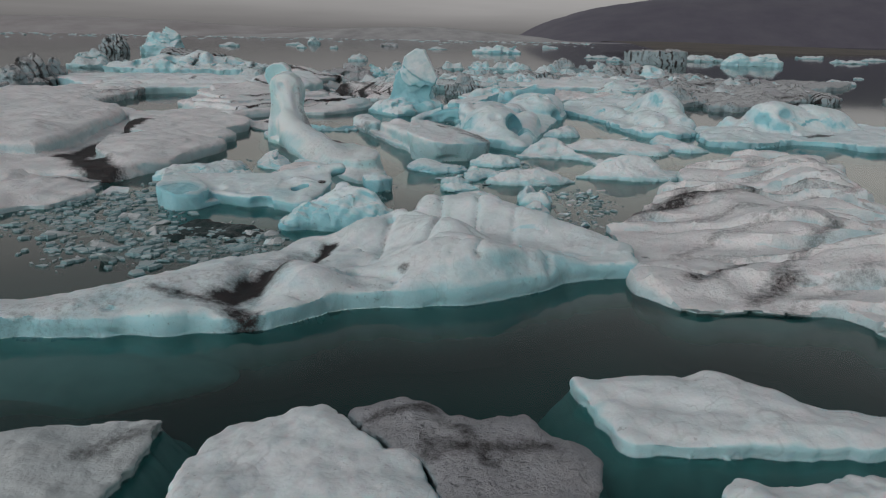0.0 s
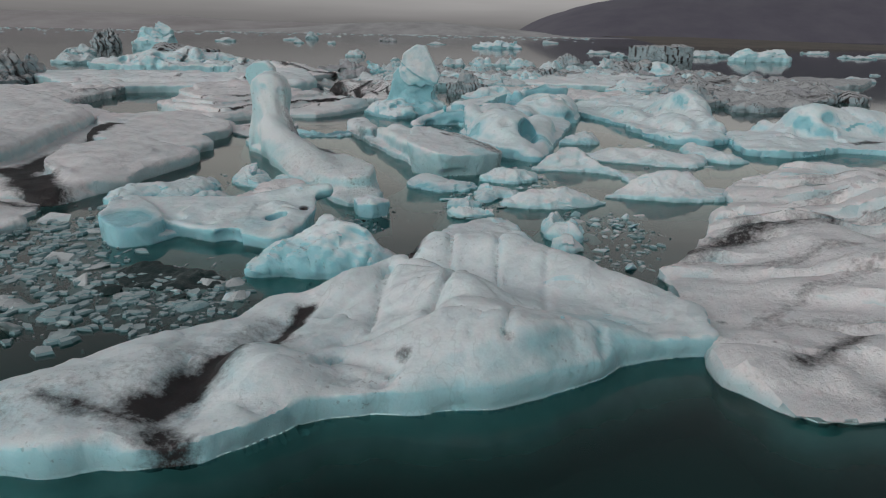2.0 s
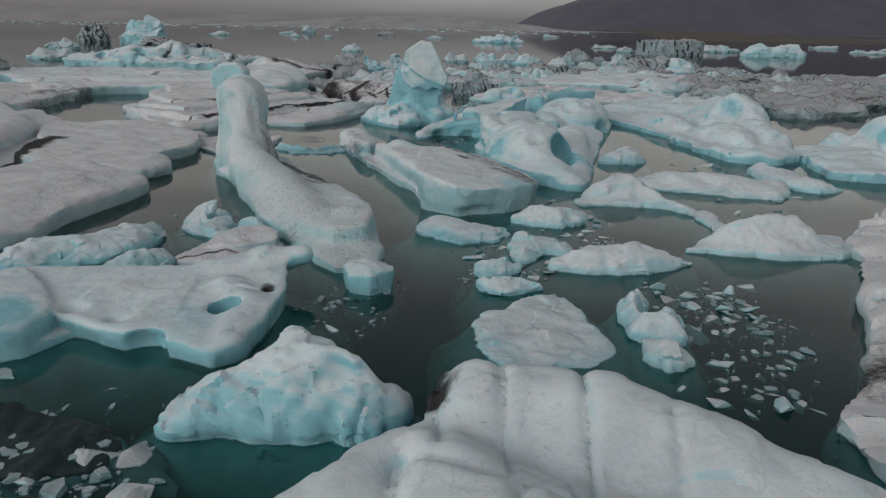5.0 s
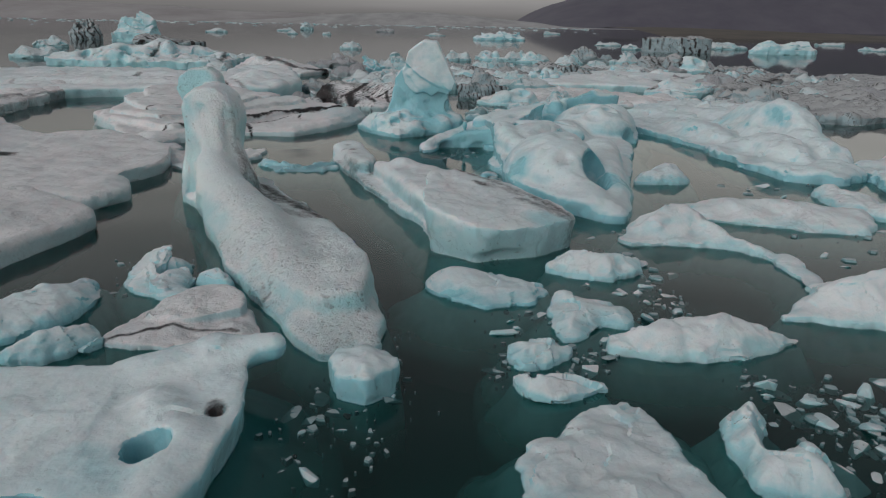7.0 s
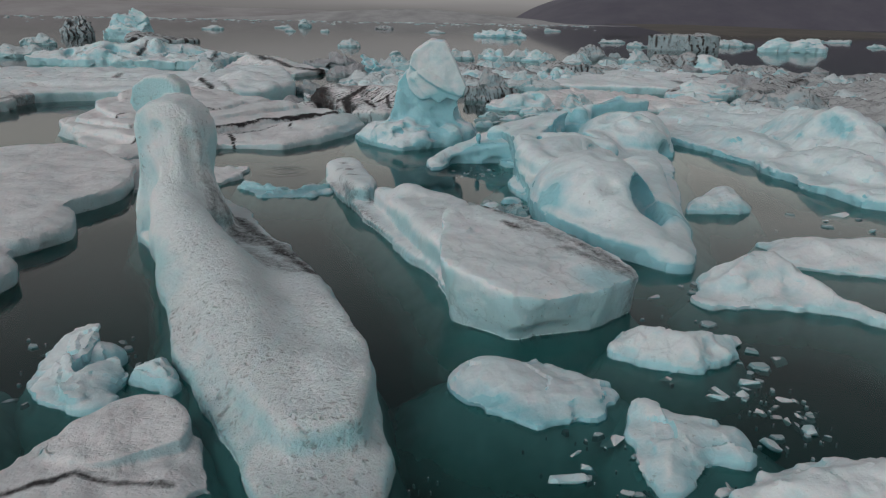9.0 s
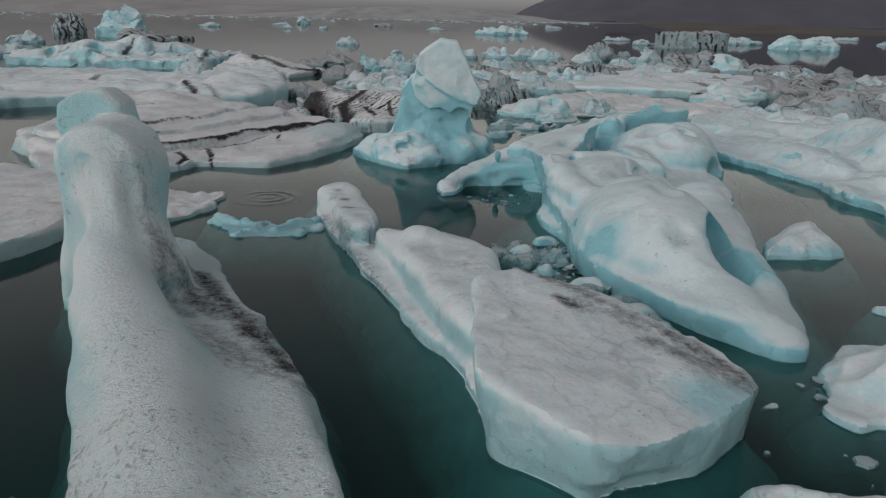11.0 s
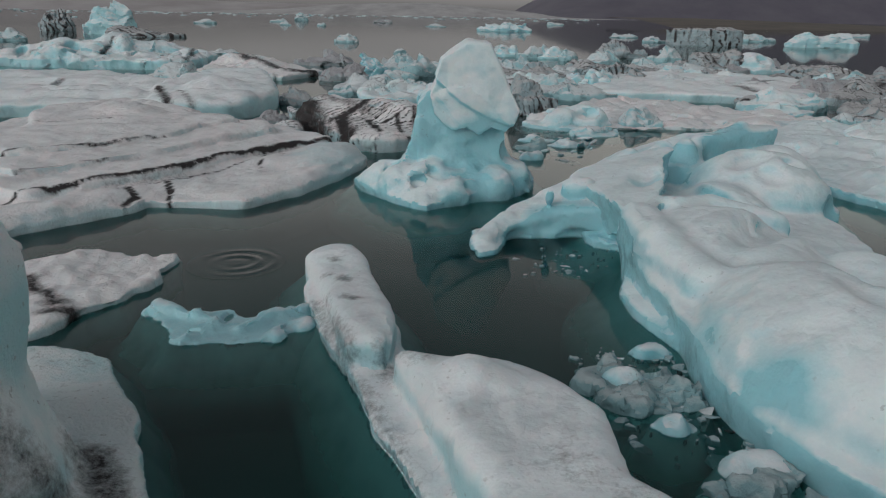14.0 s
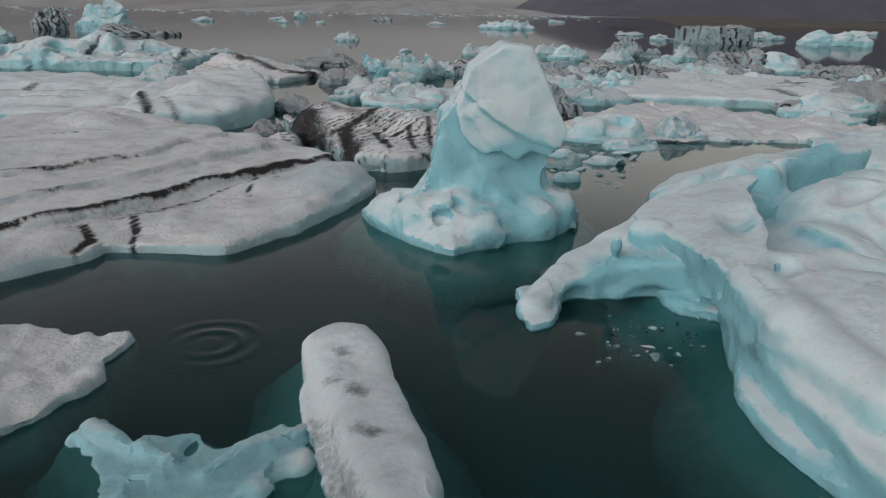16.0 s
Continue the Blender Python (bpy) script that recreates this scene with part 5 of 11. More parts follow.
berg("iceberg", "low white ice mound with a dark ash edge", [(-34.0, 130.9), (-26.9, 126.3), (-21.8, 125.8), (-18.9, 135.6), (-23.4, 140.8), (-35.1, 151.2), (-34.0, 135.2)], SNOWY, rim=0.6, slope=0.6, res=0.3, chipped=(1.2, 0.16), ridges=[(-34.3, 146.0, 2.0, -26.5, 138.4, 1.6, 3.0)], dirt=[(-34.0, 146.1, -21.7, 132.2, 0.70, 0.90), (-21.6, 131.5, -18.6, 133.1, 1.20, 1.10)])
berg("iceberg", "lumpy blue-white iceberg ridge with rounded hummocks", [(-66.2, 141.3), (-57.1, 139.3), (-45.7, 138.0), (-37.2, 138.0), (-37.0, 153.3), (-38.3, 153.6), (-43.8, 152.7), (-50.7, 149.9), (-61.4, 147.6), (-65.5, 142.7)], MIXED, rim=1.2, dome=0.6, slope=1.6, res=0.28, rough=1.2, crease=0.9, frost=[(-62.81, 166.53, 2.0, 2.2, -0.5), (-53.17, 159.94, 2.4, 2.2, -0.5), (-45.17, 155.41, 1.5, 2.2, -0.5), (-61.3, 150.08, 1.5, 2.2, -0.5)], forms=[("limb", 0.8, [(-65.0, 143.6, 0.2, 1.6), (-60.5, 144.8, 0.7, 1.8), (-56.5, 146.0, 1.2, 2.0), (-52.4, 147.2, 1.3, 2.0), (-49.4, 146.6, 1.6, 2.6), (-46.0, 147.0, 1.2, 2.0), (-42.0, 148.4, 0.9, 1.8), (-38.4, 149.4, 0.4, 1.6)]), ("egg", 0.8, -57.8, 143.6, 0.3, 3.4, 2.4, 1.7, 15, 0), ("egg", 0.7, -50.6, 143.4, 0.4, 3.0, 3.0, 2.6, -20, 20), ("egg", 0.6, -47.4, 145.0, 1.6, 1.3, 1.8, 2.6, 0, 0), ("egg", 0.8, -43.2, 143.4, 0.2, 3.6, 2.6, 1.9, 10, 0), ("egg", 0.7, -39.4, 146.0, 0.2, 2.4, 2.6, 2.1, -15, 0), ("dig", 0.5, -53.8, 143.6, 2.6, 1.2, 2.2, 1.6, 20, 0), ("dig", 0.4, -45.0, 143.0, 2.4, 0.9, 2.2, 1.2, -15, 0), ("dig", 0.4, -60.4, 142.8, 1.8, 1.0, 2.0, 1.0, 10, 0), ("trench", 0.2, [(-49.0, 141.0, 1.0, 0.35), (-48.6, 144.0, 3.0, 0.35)]), ("trench", 0.2, [(-41.4, 141.0, 0.8, 0.3), (-41.0, 145.0, 2.4, 0.3)])], chipped=(2.0, 0.13), dirt=[(-49.0, 141.6, -48.6, 145.0, 0.3, 0.8), (-41.2, 142.0, -41.0, 145.0, 0.25, 0.8), (-37.6, 140.0, -38.4, 147.0, 0.5, 0.8), (-56.0, 146.5, -54.0, 147.0, 0.4, 0.6)], ridges=[(-46.9, 120.4, 2.6, -58.4, 153.0, 3.0, 3.0), (-58.4, 153.0, 3.0, -53.9, 159.1, 4.2, 3.0), (-53.9, 159.1, 4.2, -43.0, 149.1, 3.0, 3.0), (-44.8, 153.8, 2.8, -40.2, 154.8, 2.6, 3.0)])
berg("iceberg", "elongated blue iceberg with a rounded peak", [(12.7, 78.0), (14.6, 69.7), (15.4, 62.5), (16.8, 59.0), (19.1, 58.3), (21.7, 62.9), (22.7, 65.4), (23.1, 71.4), (24.5, 77.6), (25.1, 84.2), (22.9, 96.0), (18.8, 96.3), (15.0, 86.6)], BLUE, rim=0.4, slope=1.1, shelf=0.9, res=0.2, crease=0.7, frost=[(16, 66, 0.8, 6, 0.35)], blobs=[(28.12, 88.78, 0.58, 1.85, 1.67, 1.07, 0), (29.43, 85.37, 0.58, 2.15, 1.93, 1.08, 0), (24.71, 88.79, 0.36, 2.04, 1.84, 0.66, 0), (17.93, 67.54, 0.35, 1.67, 1.51, 0.65, 0), (18.59, 63.85, 0.39, 1.35, 1.22, 0.72, 0), (21.74, 92.12, 0.35, 2.66, 2.39, 0.64, 0)], chipped=(1.2, 0.09), forms=[('egg', 0.5, 20.8, 69.4, 0.2, 1.7, 3.6, 2.8, 8, 8), ('egg', 0.5, 21.6, 75.0, 0.2, 2.0, 4.0, 2.0, 0, 0), ('egg', 0.4, 18.4, 65.0, 0.1, 1.4, 3.4, 1.5, 10, 0), ('egg', 0.3, 19.2, 60.0, 0.0, 1.9, 1.6, 0.95, 20, 0), ('egg', 0.4, 16.6, 73.0, 0.0, 1.6, 5.0, 1.3, 12, 0), ('dig', 0.3, 19.2, 68.6, 2.6, 0.9, 3.0, 1.2, 10, 0), ('dig', 0.2, 20.0, 62.4, 1.4, 2.0, 0.5, 0.8, 20, 0)], ridges=[(21.8, 77.6, 2.2, 20.7, 69.6, 3.0, 2.0), (20.7, 69.6, 3.0, 20.8, 63.8, 1.4, 1.6), (16.9, 85.2, 1.1, 23.3, 81.2, 1.4, 2.5), (15.9, 60.8, 0.8, 18.2, 58.2, 0.7, 1.2)])
berg("iceberg", "blue iceberg with a sloping white ridge", [(20.9, 60.8), (20.0, 54.1), (22.6, 53.2), (26.8, 55.6), (29.3, 55.1), (31.2, 52.0), (36.9, 54.8), (39.9, 62.3), (38.8, 70.3), (36.5, 74.4), (33.0, 73.8), (26.3, 64.2), (24.8, 64.0), (22.5, 62.8)], BLUE, rim=0.5, slope=0.9, shelf=0.8, res=0.18, crease=0.8, frost=[(32, 66, 2, 4, 0.3)], chipped=(1.6, 0.08), forms=[('egg', 0.4, 27.6, 61.4, 0.2, 2.0, 2.4, 2.7, 0, 15), ('egg', 0.5, 31.6, 62.4, 0.2, 4.0, 2.2, 2.1, 8, 0), ('egg', 0.3, 24.9, 62.9, 0.2, 0.9, 1.2, 1.4, 0, 0), ('egg', 0.4, 22.8, 57.0, 0.0, 2.4, 3.4, 1.0, -20, 0), ('dig', 0.25, 29.6, 59.8, 1.9, 2.2, 0.8, 0.9, 8, 0), ('dig', 0.2, 26.2, 59.2, 1.5, 0.8, 1.2, 0.9, 0, 0)], ridges=[(26.9, 61.6, 3.0, 34.3, 63.1, 2.0, 1.8), (24.8, 63.3, 1.4, 25.3, 62.9, 1.1, 0.7), (20.9, 58.8, 0.7, 22.7, 53.6, 0.7, 1.5)], dirt=[(29.4, 57.7, 31.1, 58.0, 0.50, 0.90)])
berg("iceberg", "pale blue ice piece with a lumpy top", [(-2.3, 42.2), (-1.8, 42.9), (-0.9, 43.3), (-0.2, 43.5), (0.8, 42.6), (1.5, 41.9), (0.7, 40.9), (-0.5, 40.6), (-1.5, 41.1), (-2.2, 41.7)], BLUE, rim=0.14, dome=0.2, slope=0.5, shelf=1.5, res=0.06, rough=0.7, crease=0.5, edge=0.06, ragged=1.1, chipped=(0.9, 0.06), forms=[('egg', 0.3, -1.2, 42.2, 0.05, 1.0, 0.8, 0.55, -10, 0), ('dig', 0.2, 0.3, 42.3, 0.55, 0.5, 0.45, 0.3, 0, 0)])
berg("iceberg", "small smooth blue-white iceberg on dark water", [(1.6, 43.8), (2.2, 43.3), (3.5, 42.9), (4.7, 43.8), (4.7, 44.5), (3.4, 44.6), (2.5, 44.9), (1.9, 44.7)], MIXED, rim=0.14, dome=0.65, slope=0.75, shelf=0.75, res=0.06, edge=0.06, ragged=1.1, chipped=(0.7, 0.07))
berg("iceberg", "small rounded blue-white iceberg on dark water", [(1.5, 41.6), (2.3, 41.0), (3.4, 40.5), (3.5, 39.9), (3.1, 39.3), (2.5, 39.4), (1.9, 38.6), (1.2, 38.4), (1.0, 39.6)], MIXED, rim=0.14, dome=0.4, slope=0.8, shelf=1.4, res=0.06, rough=0.7, crease=0.5, edge=0.06, ragged=1.1, chipped=(1.1, 0.1))
berg("iceberg", "little domed white ice piece", [(-0.2, 38.0), (-0.2, 37.1), (0.5, 36.9), (1.2, 37.4), (1.5, 37.9), (0.8, 38.0), (0.3, 38.1), (-0.1, 38.0)], MIXED, rim=0.14, dome=0.5, slope=0.75, shelf=0.75, res=0.06, rough=0.7, crease=0.5, edge=0.06, ragged=1.1, chipped=(1.1, 0.1))
berg("iceberg", "little rounded white ice piece", [(-0.2, 36.3), (0.0, 35.6), (0.5, 35.4), (1.5, 35.7), (1.8, 36.0), (1.3, 36.2), (0.7, 36.3), (0.1, 36.4)], MIXED, rim=0.14, dome=0.5, slope=0.75, shelf=0.75, res=0.06, rough=0.7, crease=0.5, edge=0.06, ragged=1.1, chipped=(1.1, 0.1))
berg("ice_floe", "oblong white ice floe with a low crest", [(2.4, 38.5), (2.4, 37.9), (3.4, 37.5), (4.7, 37.5), (5.5, 37.5), (7.2, 38.6), (7.0, 38.8), (6.0, 39.3), (5.3, 39.7), (4.1, 39.5), (3.2, 39.2)], WHITE, "ice floe", rim=0.14, dome=0.8, slope=0.75, shelf=0.75, res=0.07, edge=0.06, ragged=1.1, chipped=(0.7, 0.07))
berg("ice_floe", "flat pale floe lying awash in the water", [(-0.4, 33.2), (-0.3, 31.4), (0.4, 30.6), (2.1, 30.8), (3.2, 31.6), (2.9, 33.3), (2.6, 35.0), (2.0, 35.5), (1.0, 34.9), (0.6, 34.0), (0.0, 33.8)], MIXED, "ice floe", rim=0.05, dome=0.16, shelf=1.2, res=0.06, crease=0.8, rough=1.6, ragged=1.2, chipped=(0.6, 0.10), frost=[(1.0, 33.4, 0.2, 2.0, 0.4)])
berg("iceberg", "white iceberg with a saddle and a long low tail", [(4.6, 47.6), (5.1, 46.8), (6.6, 46.9), (8.9, 46.3), (9.4, 44.6), (9.2, 42.1), (10.4, 43.1), (10.1, 45.4), (9.2, 47.1), (8.8, 48.9), (8.5, 50.2), (7.8, 50.6), (6.8, 50.5), (6.3, 50.2), (5.4, 49.1)], WHITE, rim=0.15, dome=0.15, slope=0.9, shelf=0.6, res=0.1, edge=0.06, chipped=(0.7, 0.07), ridges=[(6.3, 48.3, 1.5, 7.7, 48.7, 1.2, 0.8), (7.9, 48.7, 0.9, 9.0, 46.1, 0.5, 0.7)])
berg("ice_floe", "flat white ice floe on dark water", [(8.6, 50.7), (10.5, 49.8), (13.3, 48.8), (14.9, 48.7), (16.7, 51.9), (15.3, 52.3), (13.4, 53.6), (10.5, 53.4), (9.1, 53.0)], WHITE, "ice floe", rim=0.14, dome=0.55, slope=0.75, shelf=0.75, edge=0.06, ragged=1.1)
berg("iceberg", "white pyramid-shaped iceberg on dark water", [(7.4, 40.0), (8.2, 39.9), (10.9, 39.3), (13.3, 39.7), (14.1, 42.3), (12.7, 42.7), (10.8, 42.7), (9.4, 42.0), (8.2, 41.1)], WHITE, rim=0.15, slope=0.8, shelf=0.6, edge=0.06, chipped=(0.7, 0.07), ridges=[(9.8, 41.1, 1.5, 11.5, 41.4, 1.1, 1.1)])
berg("iceberg", "small pointed white ice lump", [(7.9, 57.3), (10.8, 57.5), (11.0, 60.2), (10.1, 60.5), (8.4, 58.7)], MIXED, rim=0.14, dome=0.8, slope=1.3, shelf=0.75, res=0.06, edge=0.06, ragged=1.1)
berg("ice_floe", "low blue-white ice floe on dark water", [(16.0, 55.7), (15.5, 52.1), (17.3, 50.1), (19.1, 50.9), (18.4, 51.9), (17.7, 54.9), (16.8, 56.6)], MIXED, "ice floe", rim=0.14, dome=0.55, slope=0.75, shelf=0.75, edge=0.06, ragged=1.1)
berg("iceberg", "twin-lobed white ice piece with a dark gap", [(3.7, 34.6), (4.3, 35.1), (4.7, 34.7), (4.2, 33.4), (5.0, 33.8), (5.1, 33.0), (5.0, 32.2), (4.4, 32.2), (3.6, 32.5), (3.6, 33.7)], MIXED, rim=0.14, dome=0.7, slope=1.6, shelf=0.75, res=0.05, rough=0.7, crease=0.5, edge=0.06, ragged=1.1, chipped=(1.1, 0.1))
berg("iceberg", "smooth white ice piece on dark water", [(3.8, 32.3), (4.3, 32.1), (4.6, 31.7), (4.8, 31.0), (4.0, 30.7), (3.6, 31.3)], WHITE, rim=0.14, dome=0.5, slope=0.75, shelf=0.75, res=0.05, rough=0.7, crease=0.5, edge=0.06, ragged=1.1, chipped=(1.1, 0.1))
berg("iceberg", "low blue iceberg with a smooth sloping back", [(-12.9, 37.5), (-11.8, 38.2), (-11.2, 39.8), (-11.4, 41.3), (-12.0, 42.0), (-13.0, 41.0), (-14.0, 39.5), (-15.7, 38.6), (-15.1, 36.6)], BLUE, rim=0.14, dome=0.8, slope=0.75, shelf=0.75, edge=0.06, ragged=1.1, chipped=(0.7, 0.07))
berg("iceberg", "low pale ice ledge at the waterline", [(-12.0, 36.8), (-10.8, 36.8), (-9.9, 37.8), (-10.4, 38.7), (-11.3, 38.2), (-11.8, 37.2)], MIXED, rim=0.14, dome=0.5, slope=0.75, shelf=0.75, rough=0.7, crease=0.5, edge=0.06, ragged=1.1, chipped=(1.1, 0.1))
berg("ice_floe", "dirty pinkish ice floe with a dark seam", [(-10.1, 38.4), (-9.7, 39.8), (-8.4, 41.2), (-7.4, 40.9), (-6.7, 39.6), (-6.2, 38.5), (-7.4, 37.7), (-8.7, 37.6), (-9.9, 37.8)], SNOWY, "ice floe", rim=0.15, dome=0.12, slope=0.5, forms=[('slab', 0.06, [(-9.5, 39.2), (-8.4, 40.9), (-7.4, 40.6), (-6.9, 39.4), (-8.2, 38.8)], -0.3, 0.48, 0.0, 0.08, 0.12, 0.0)], shelf=0.6, res=0.06, dirt=[(-9.8, 38.0, -8.5, 38.6, 0.10, 0.90), (-8.5, 38.6, -6.8, 38.4, 0.08, 0.80)])
berg("iceberg", "small broken blue-white ice pile", [(-11.2, 42.0), (-11.5, 44.0), (-9.8, 43.4), (-8.9, 41.2), (-9.5, 40.8), (-10.6, 41.3)], MIXED, rim=0.14, dome=0.1, slope=0.4, shelf=0.75, res=0.06, rough=0.7, crease=0.5, edge=0.06, ragged=1.1, chipped=(0.7, 0.08), forms=[('slab', 0.06, [(-11.1, 42.3), (-10.9, 43.6), (-10.2, 43.5), (-10.2, 42.2)], -0.4, 0.55, 0.35, 0.25, 0.06, 0.0), ('slab', 0.06, [(-10.2, 41.4), (-9.6, 42.7), (-9.1, 42.2), (-9.6, 41.0)], -0.4, 0.32, -0.35, 0.1, 0.05, 0.0), ('slab', 0.06, [(-10.9, 41.6), (-10.4, 42.3), (-10.0, 41.7), (-10.5, 41.3)], -0.4, 0.35, 0.2, 0.5, 0.05, 0.0), ('egg', 0.1, -10.0, 43.0, 0.1, 0.5, 0.4, 0.4, 30, 0)])
berg("iceberg", "small pale ice lump on dark water", [(-9.2, 42.2), (-8.0, 41.6), (-7.9, 42.2), (-8.6, 43.2), (-9.0, 42.6)], MIXED, rim=0.14, dome=0.6, slope=0.75, shelf=0.75, res=0.05, rough=0.7, crease=0.5, edge=0.06, ragged=1.1, chipped=(1.1, 0.1))
berg("ice_floe", "low silty white ice floe", [(-21.8, 25.5), (-18.8, 29.3), (-17.2, 30.8), (-16.7, 33.4), (-17.6, 36.1), (-20.6, 37.3), (-23.4, 37.1), (-28.3, 33.8)], SNOWY, "ice floe", rim=0.25, dome=0.35, dirt=[(-19.7, 35.1, -17.4, 35.6, 0.80, 0.80)])
berg("ice_floe", "large snowy ice floe split by a black ash gully", [(-30.3, 32.9), (-25.4, 35.4), (-22.6, 35.7), (-19.4, 36.7), (-17.3, 36.6), (-16.7, 39.4), (-16.2, 42.3), (-15.4, 45.2), (-15.2, 48.9), (-16.4, 50.7), (-18.1, 52.2), (-16.3, 54.9), (-17.4, 60.6), (-17.7, 65.3), (-18.4, 66.2), (-21.7, 67.7), (-26.5, 69.1), (-29.0, 70.0), (-36.6, 77.0), (-47.1, 83.0), (-53.2, 76.7), (-54.0, 57.7)], SNOWY, "ice floe", rim=0.22, dome=0.1, slope=0.3, res=0.22, rough=0.8, crease=0.5, ragged=0.7, chipped=(1.5, 0.05), terrace=(169, 2.2, 0.12, 0.0), forms=[('slab', 0.2, [(-28.0, 63.5), (-25.3, 67.4), (-20.8, 66.6), (-17.2, 62.8), (-15.9, 58.0), (-17.0, 55.4), (-19.4, 56.2), (-25.0, 58.0)], -0.6, 0.72, 0.0, 0.0, 0.28, 0.12), ('slab', 0.15, [(-25.0, 57.6), (-21.0, 57.6), (-16.3, 54.8), (-15.3, 52.4), (-16.1, 50.5), (-17.6, 50.6), (-20.4, 51.7), (-24.0, 53.0)], -0.6, 0.72, -0.03, 0.0, 0.28, 0.12), ('slab', 0.15, [(-21.0, 51.6), (-17.6, 50.5), (-14.9, 48.2), (-15.0, 45.8), (-15.6, 43.4), (-15.6, 40.0), (-17.5, 38.6), (-21.0, 42.5), (-22.3, 47.0)], -0.6, 0.78, -0.05, 0.0, 0.3, 0.12), ('slab', 0.2, [(-48.0, 84.0), (-38.0, 75.5), (-28.0, 63.0), (-26.2, 54.5), (-24.6, 47.0), (-25.0, 43.0), (-36.0, 42.0), (-50.0, 58.0), (-52.0, 76.0)], -0.6, 1.3, -0.01, 0.0, 0.7, 0.1), ('slab', 0.2, [(-20.0, 36.6), (-17.4, 36.8), (-17.0, 39.4), (-20.0, 40.4), (-27.0, 41.0), (-29.5, 35.0)], -0.6, 0.6, 0.0, 0.0, 0.3, 0.1), ('egg', 0.5, -29.0, 47.0, 0.6, 4.0, 5.0, 1.1, 0, 0), ('egg', 0.5, -31.0, 58.0, 0.6, 4.0, 6.0, 1.0, 20, 0), ('egg', 0.4, -18.6, 46.0, 0.3, 2.0, 3.0, 0.75, 10, 0)], dirt=[(-24.6, 58.8, -23.2, 49.0, 0.60, 1.50), (-23.2, 49.0, -22.3, 41.9, 0.85, 1.60), (-23.0, 43.1, -18.1, 37.0, 1.00, 1.40)], valleys=[(-24.3, 58.0, -22.3, 41.9, 1.30, 0.70), (-22.3, 41.9, -18.3, 36.8, 1.60, 0.50), (-24.7, 60.7, -17.6, 54.4, 1.00, 0.35)])
berg("ice_floe", "thick snowy floe with a dark overhanging lip", [(-41.1, 66.7), (-36.4, 77.2), (-37.6, 85.2), (-38.1, 95.9), (-39.1, 102.0), (-46.8, 113.0), (-50.8, 115.3), (-47.3, 95.8), (-54.5, 83.4)], SNOWY, "ice floe", rim=0.9, dome=0.2, slope=0.6, res=0.35, chipped=(1.2, 0.16), dirt=[(-38.5, 82.5, -37.6, 98.2, 0.90, 0.60), (-36.4, 77.3, -36.6, 83.4, 0.80, 0.50)])
berg("iceberg", "grey-blue iceberg with a black ash crest", [(-57.2, 83.3), (-54.9, 89.2), (-56.3, 99.2), (-57.9, 108.9), (-61.6, 119.6), (-65.2, 125.5), (-66.2, 117.1), (-63.8, 104.2), (-62.0, 91.8)], STREAKED, rim=0.8, slope=2.0, res=0.25, crease=2.0, bands=(30, 1.2, 1.1), blobs=[(-60.57, 106.85, 1.49, 2.12, 2.12, 2.76, 0), (-58.76, 109.74, 1.25, 1.61, 1.61, 2.32, 0), (-57.41, 95.81, 1.03, 1.92, 1.92, 1.92, 0)], chipped=(1.3, 0.3), ridges=[(-59.9, 100.6, 2.2, -77.4, 138.1, 3.4, 2.2), (-77.4, 138.1, 3.4, -68.8, 131.6, 3.0, 2.0)], dirt=[(-58.7, 97.2, -79.3, 141.5, 1.60, 1.20)])
berg("ice_floe", "flat thin floe speckled with dark ash", [(-14.9, 58.0), (-13.8, 59.0), (-13.3, 60.3), (-12.6, 61.6), (-12.2, 62.7), (-12.4, 64.8), (-13.0, 64.7), (-14.4, 65.2), (-15.7, 65.0), (-16.7, 64.0), (-18.5, 63.2)], SNOWY, "ice floe", rim=0.2, dome=0.15, res=0.09, crease=1.5, dirt=[(-15.7, 62.3, -13.9, 60.6, 0.30, 0.90), (-13.8, 60.0, -13.1, 60.3, 0.35, 0.90)])
berg("ice_floe", "jagged clear blue floe lying low in the water", [(-11.8, 60.75), (-11.3, 61.05), (-10.85, 60.5), (-10.45, 60.9), (-9.55, 60.9), (-9.15, 60.5), (-8.6, 60.8), (-8.15, 61.4), (-7.55, 60.95), (-7.45, 60.0), (-8.1, 59.2), (-9.1, 59.0), (-10.5, 59.0), (-11.05, 59.9)], MIXED, "ice floe", rim=0.04, dome=0.10, shelf=0.9, res=0.06, crease=1.5, edge=0.05, ragged=1.4, steps=3, chipped=(0.6, 0.10), frost=[(-9.6, 60, 0.1, 3.0, -0.45)], forms=[('limb', 0.12, [(-11.4, 60.8, 0.1, 0.14), (-10.3, 60.2, 0.12, 0.18), (-9.6, 59.9, 0.1, 0.16)]), ('limb', 0.12, [(-7.7, 60.9, 0.1, 0.16), (-8.6, 60.2, 0.12, 0.2), (-9.0, 59.6, 0.08, 0.2)]), ('dig', 0.06, -9.55, 60.4, 0.2, 0.18, 0.6, 0.25, 0, 0)])
berg("ice_floe", "half-sunken clear ice plate with sharp edges", [(-1.2, 58.0), (-1.2, 56.9), (-0.3, 56.0), (1.2, 56.4), (1.2, 57.3), (0.0, 57.7), (-0.3, 58.5), (-0.8, 57.9)], CLEAR, "ice floe", rim=0.1, dome=0.12, shelf=0.4, res=0.06, rough=1.5, crease=2.5, chipped=(0.5, 0.22))
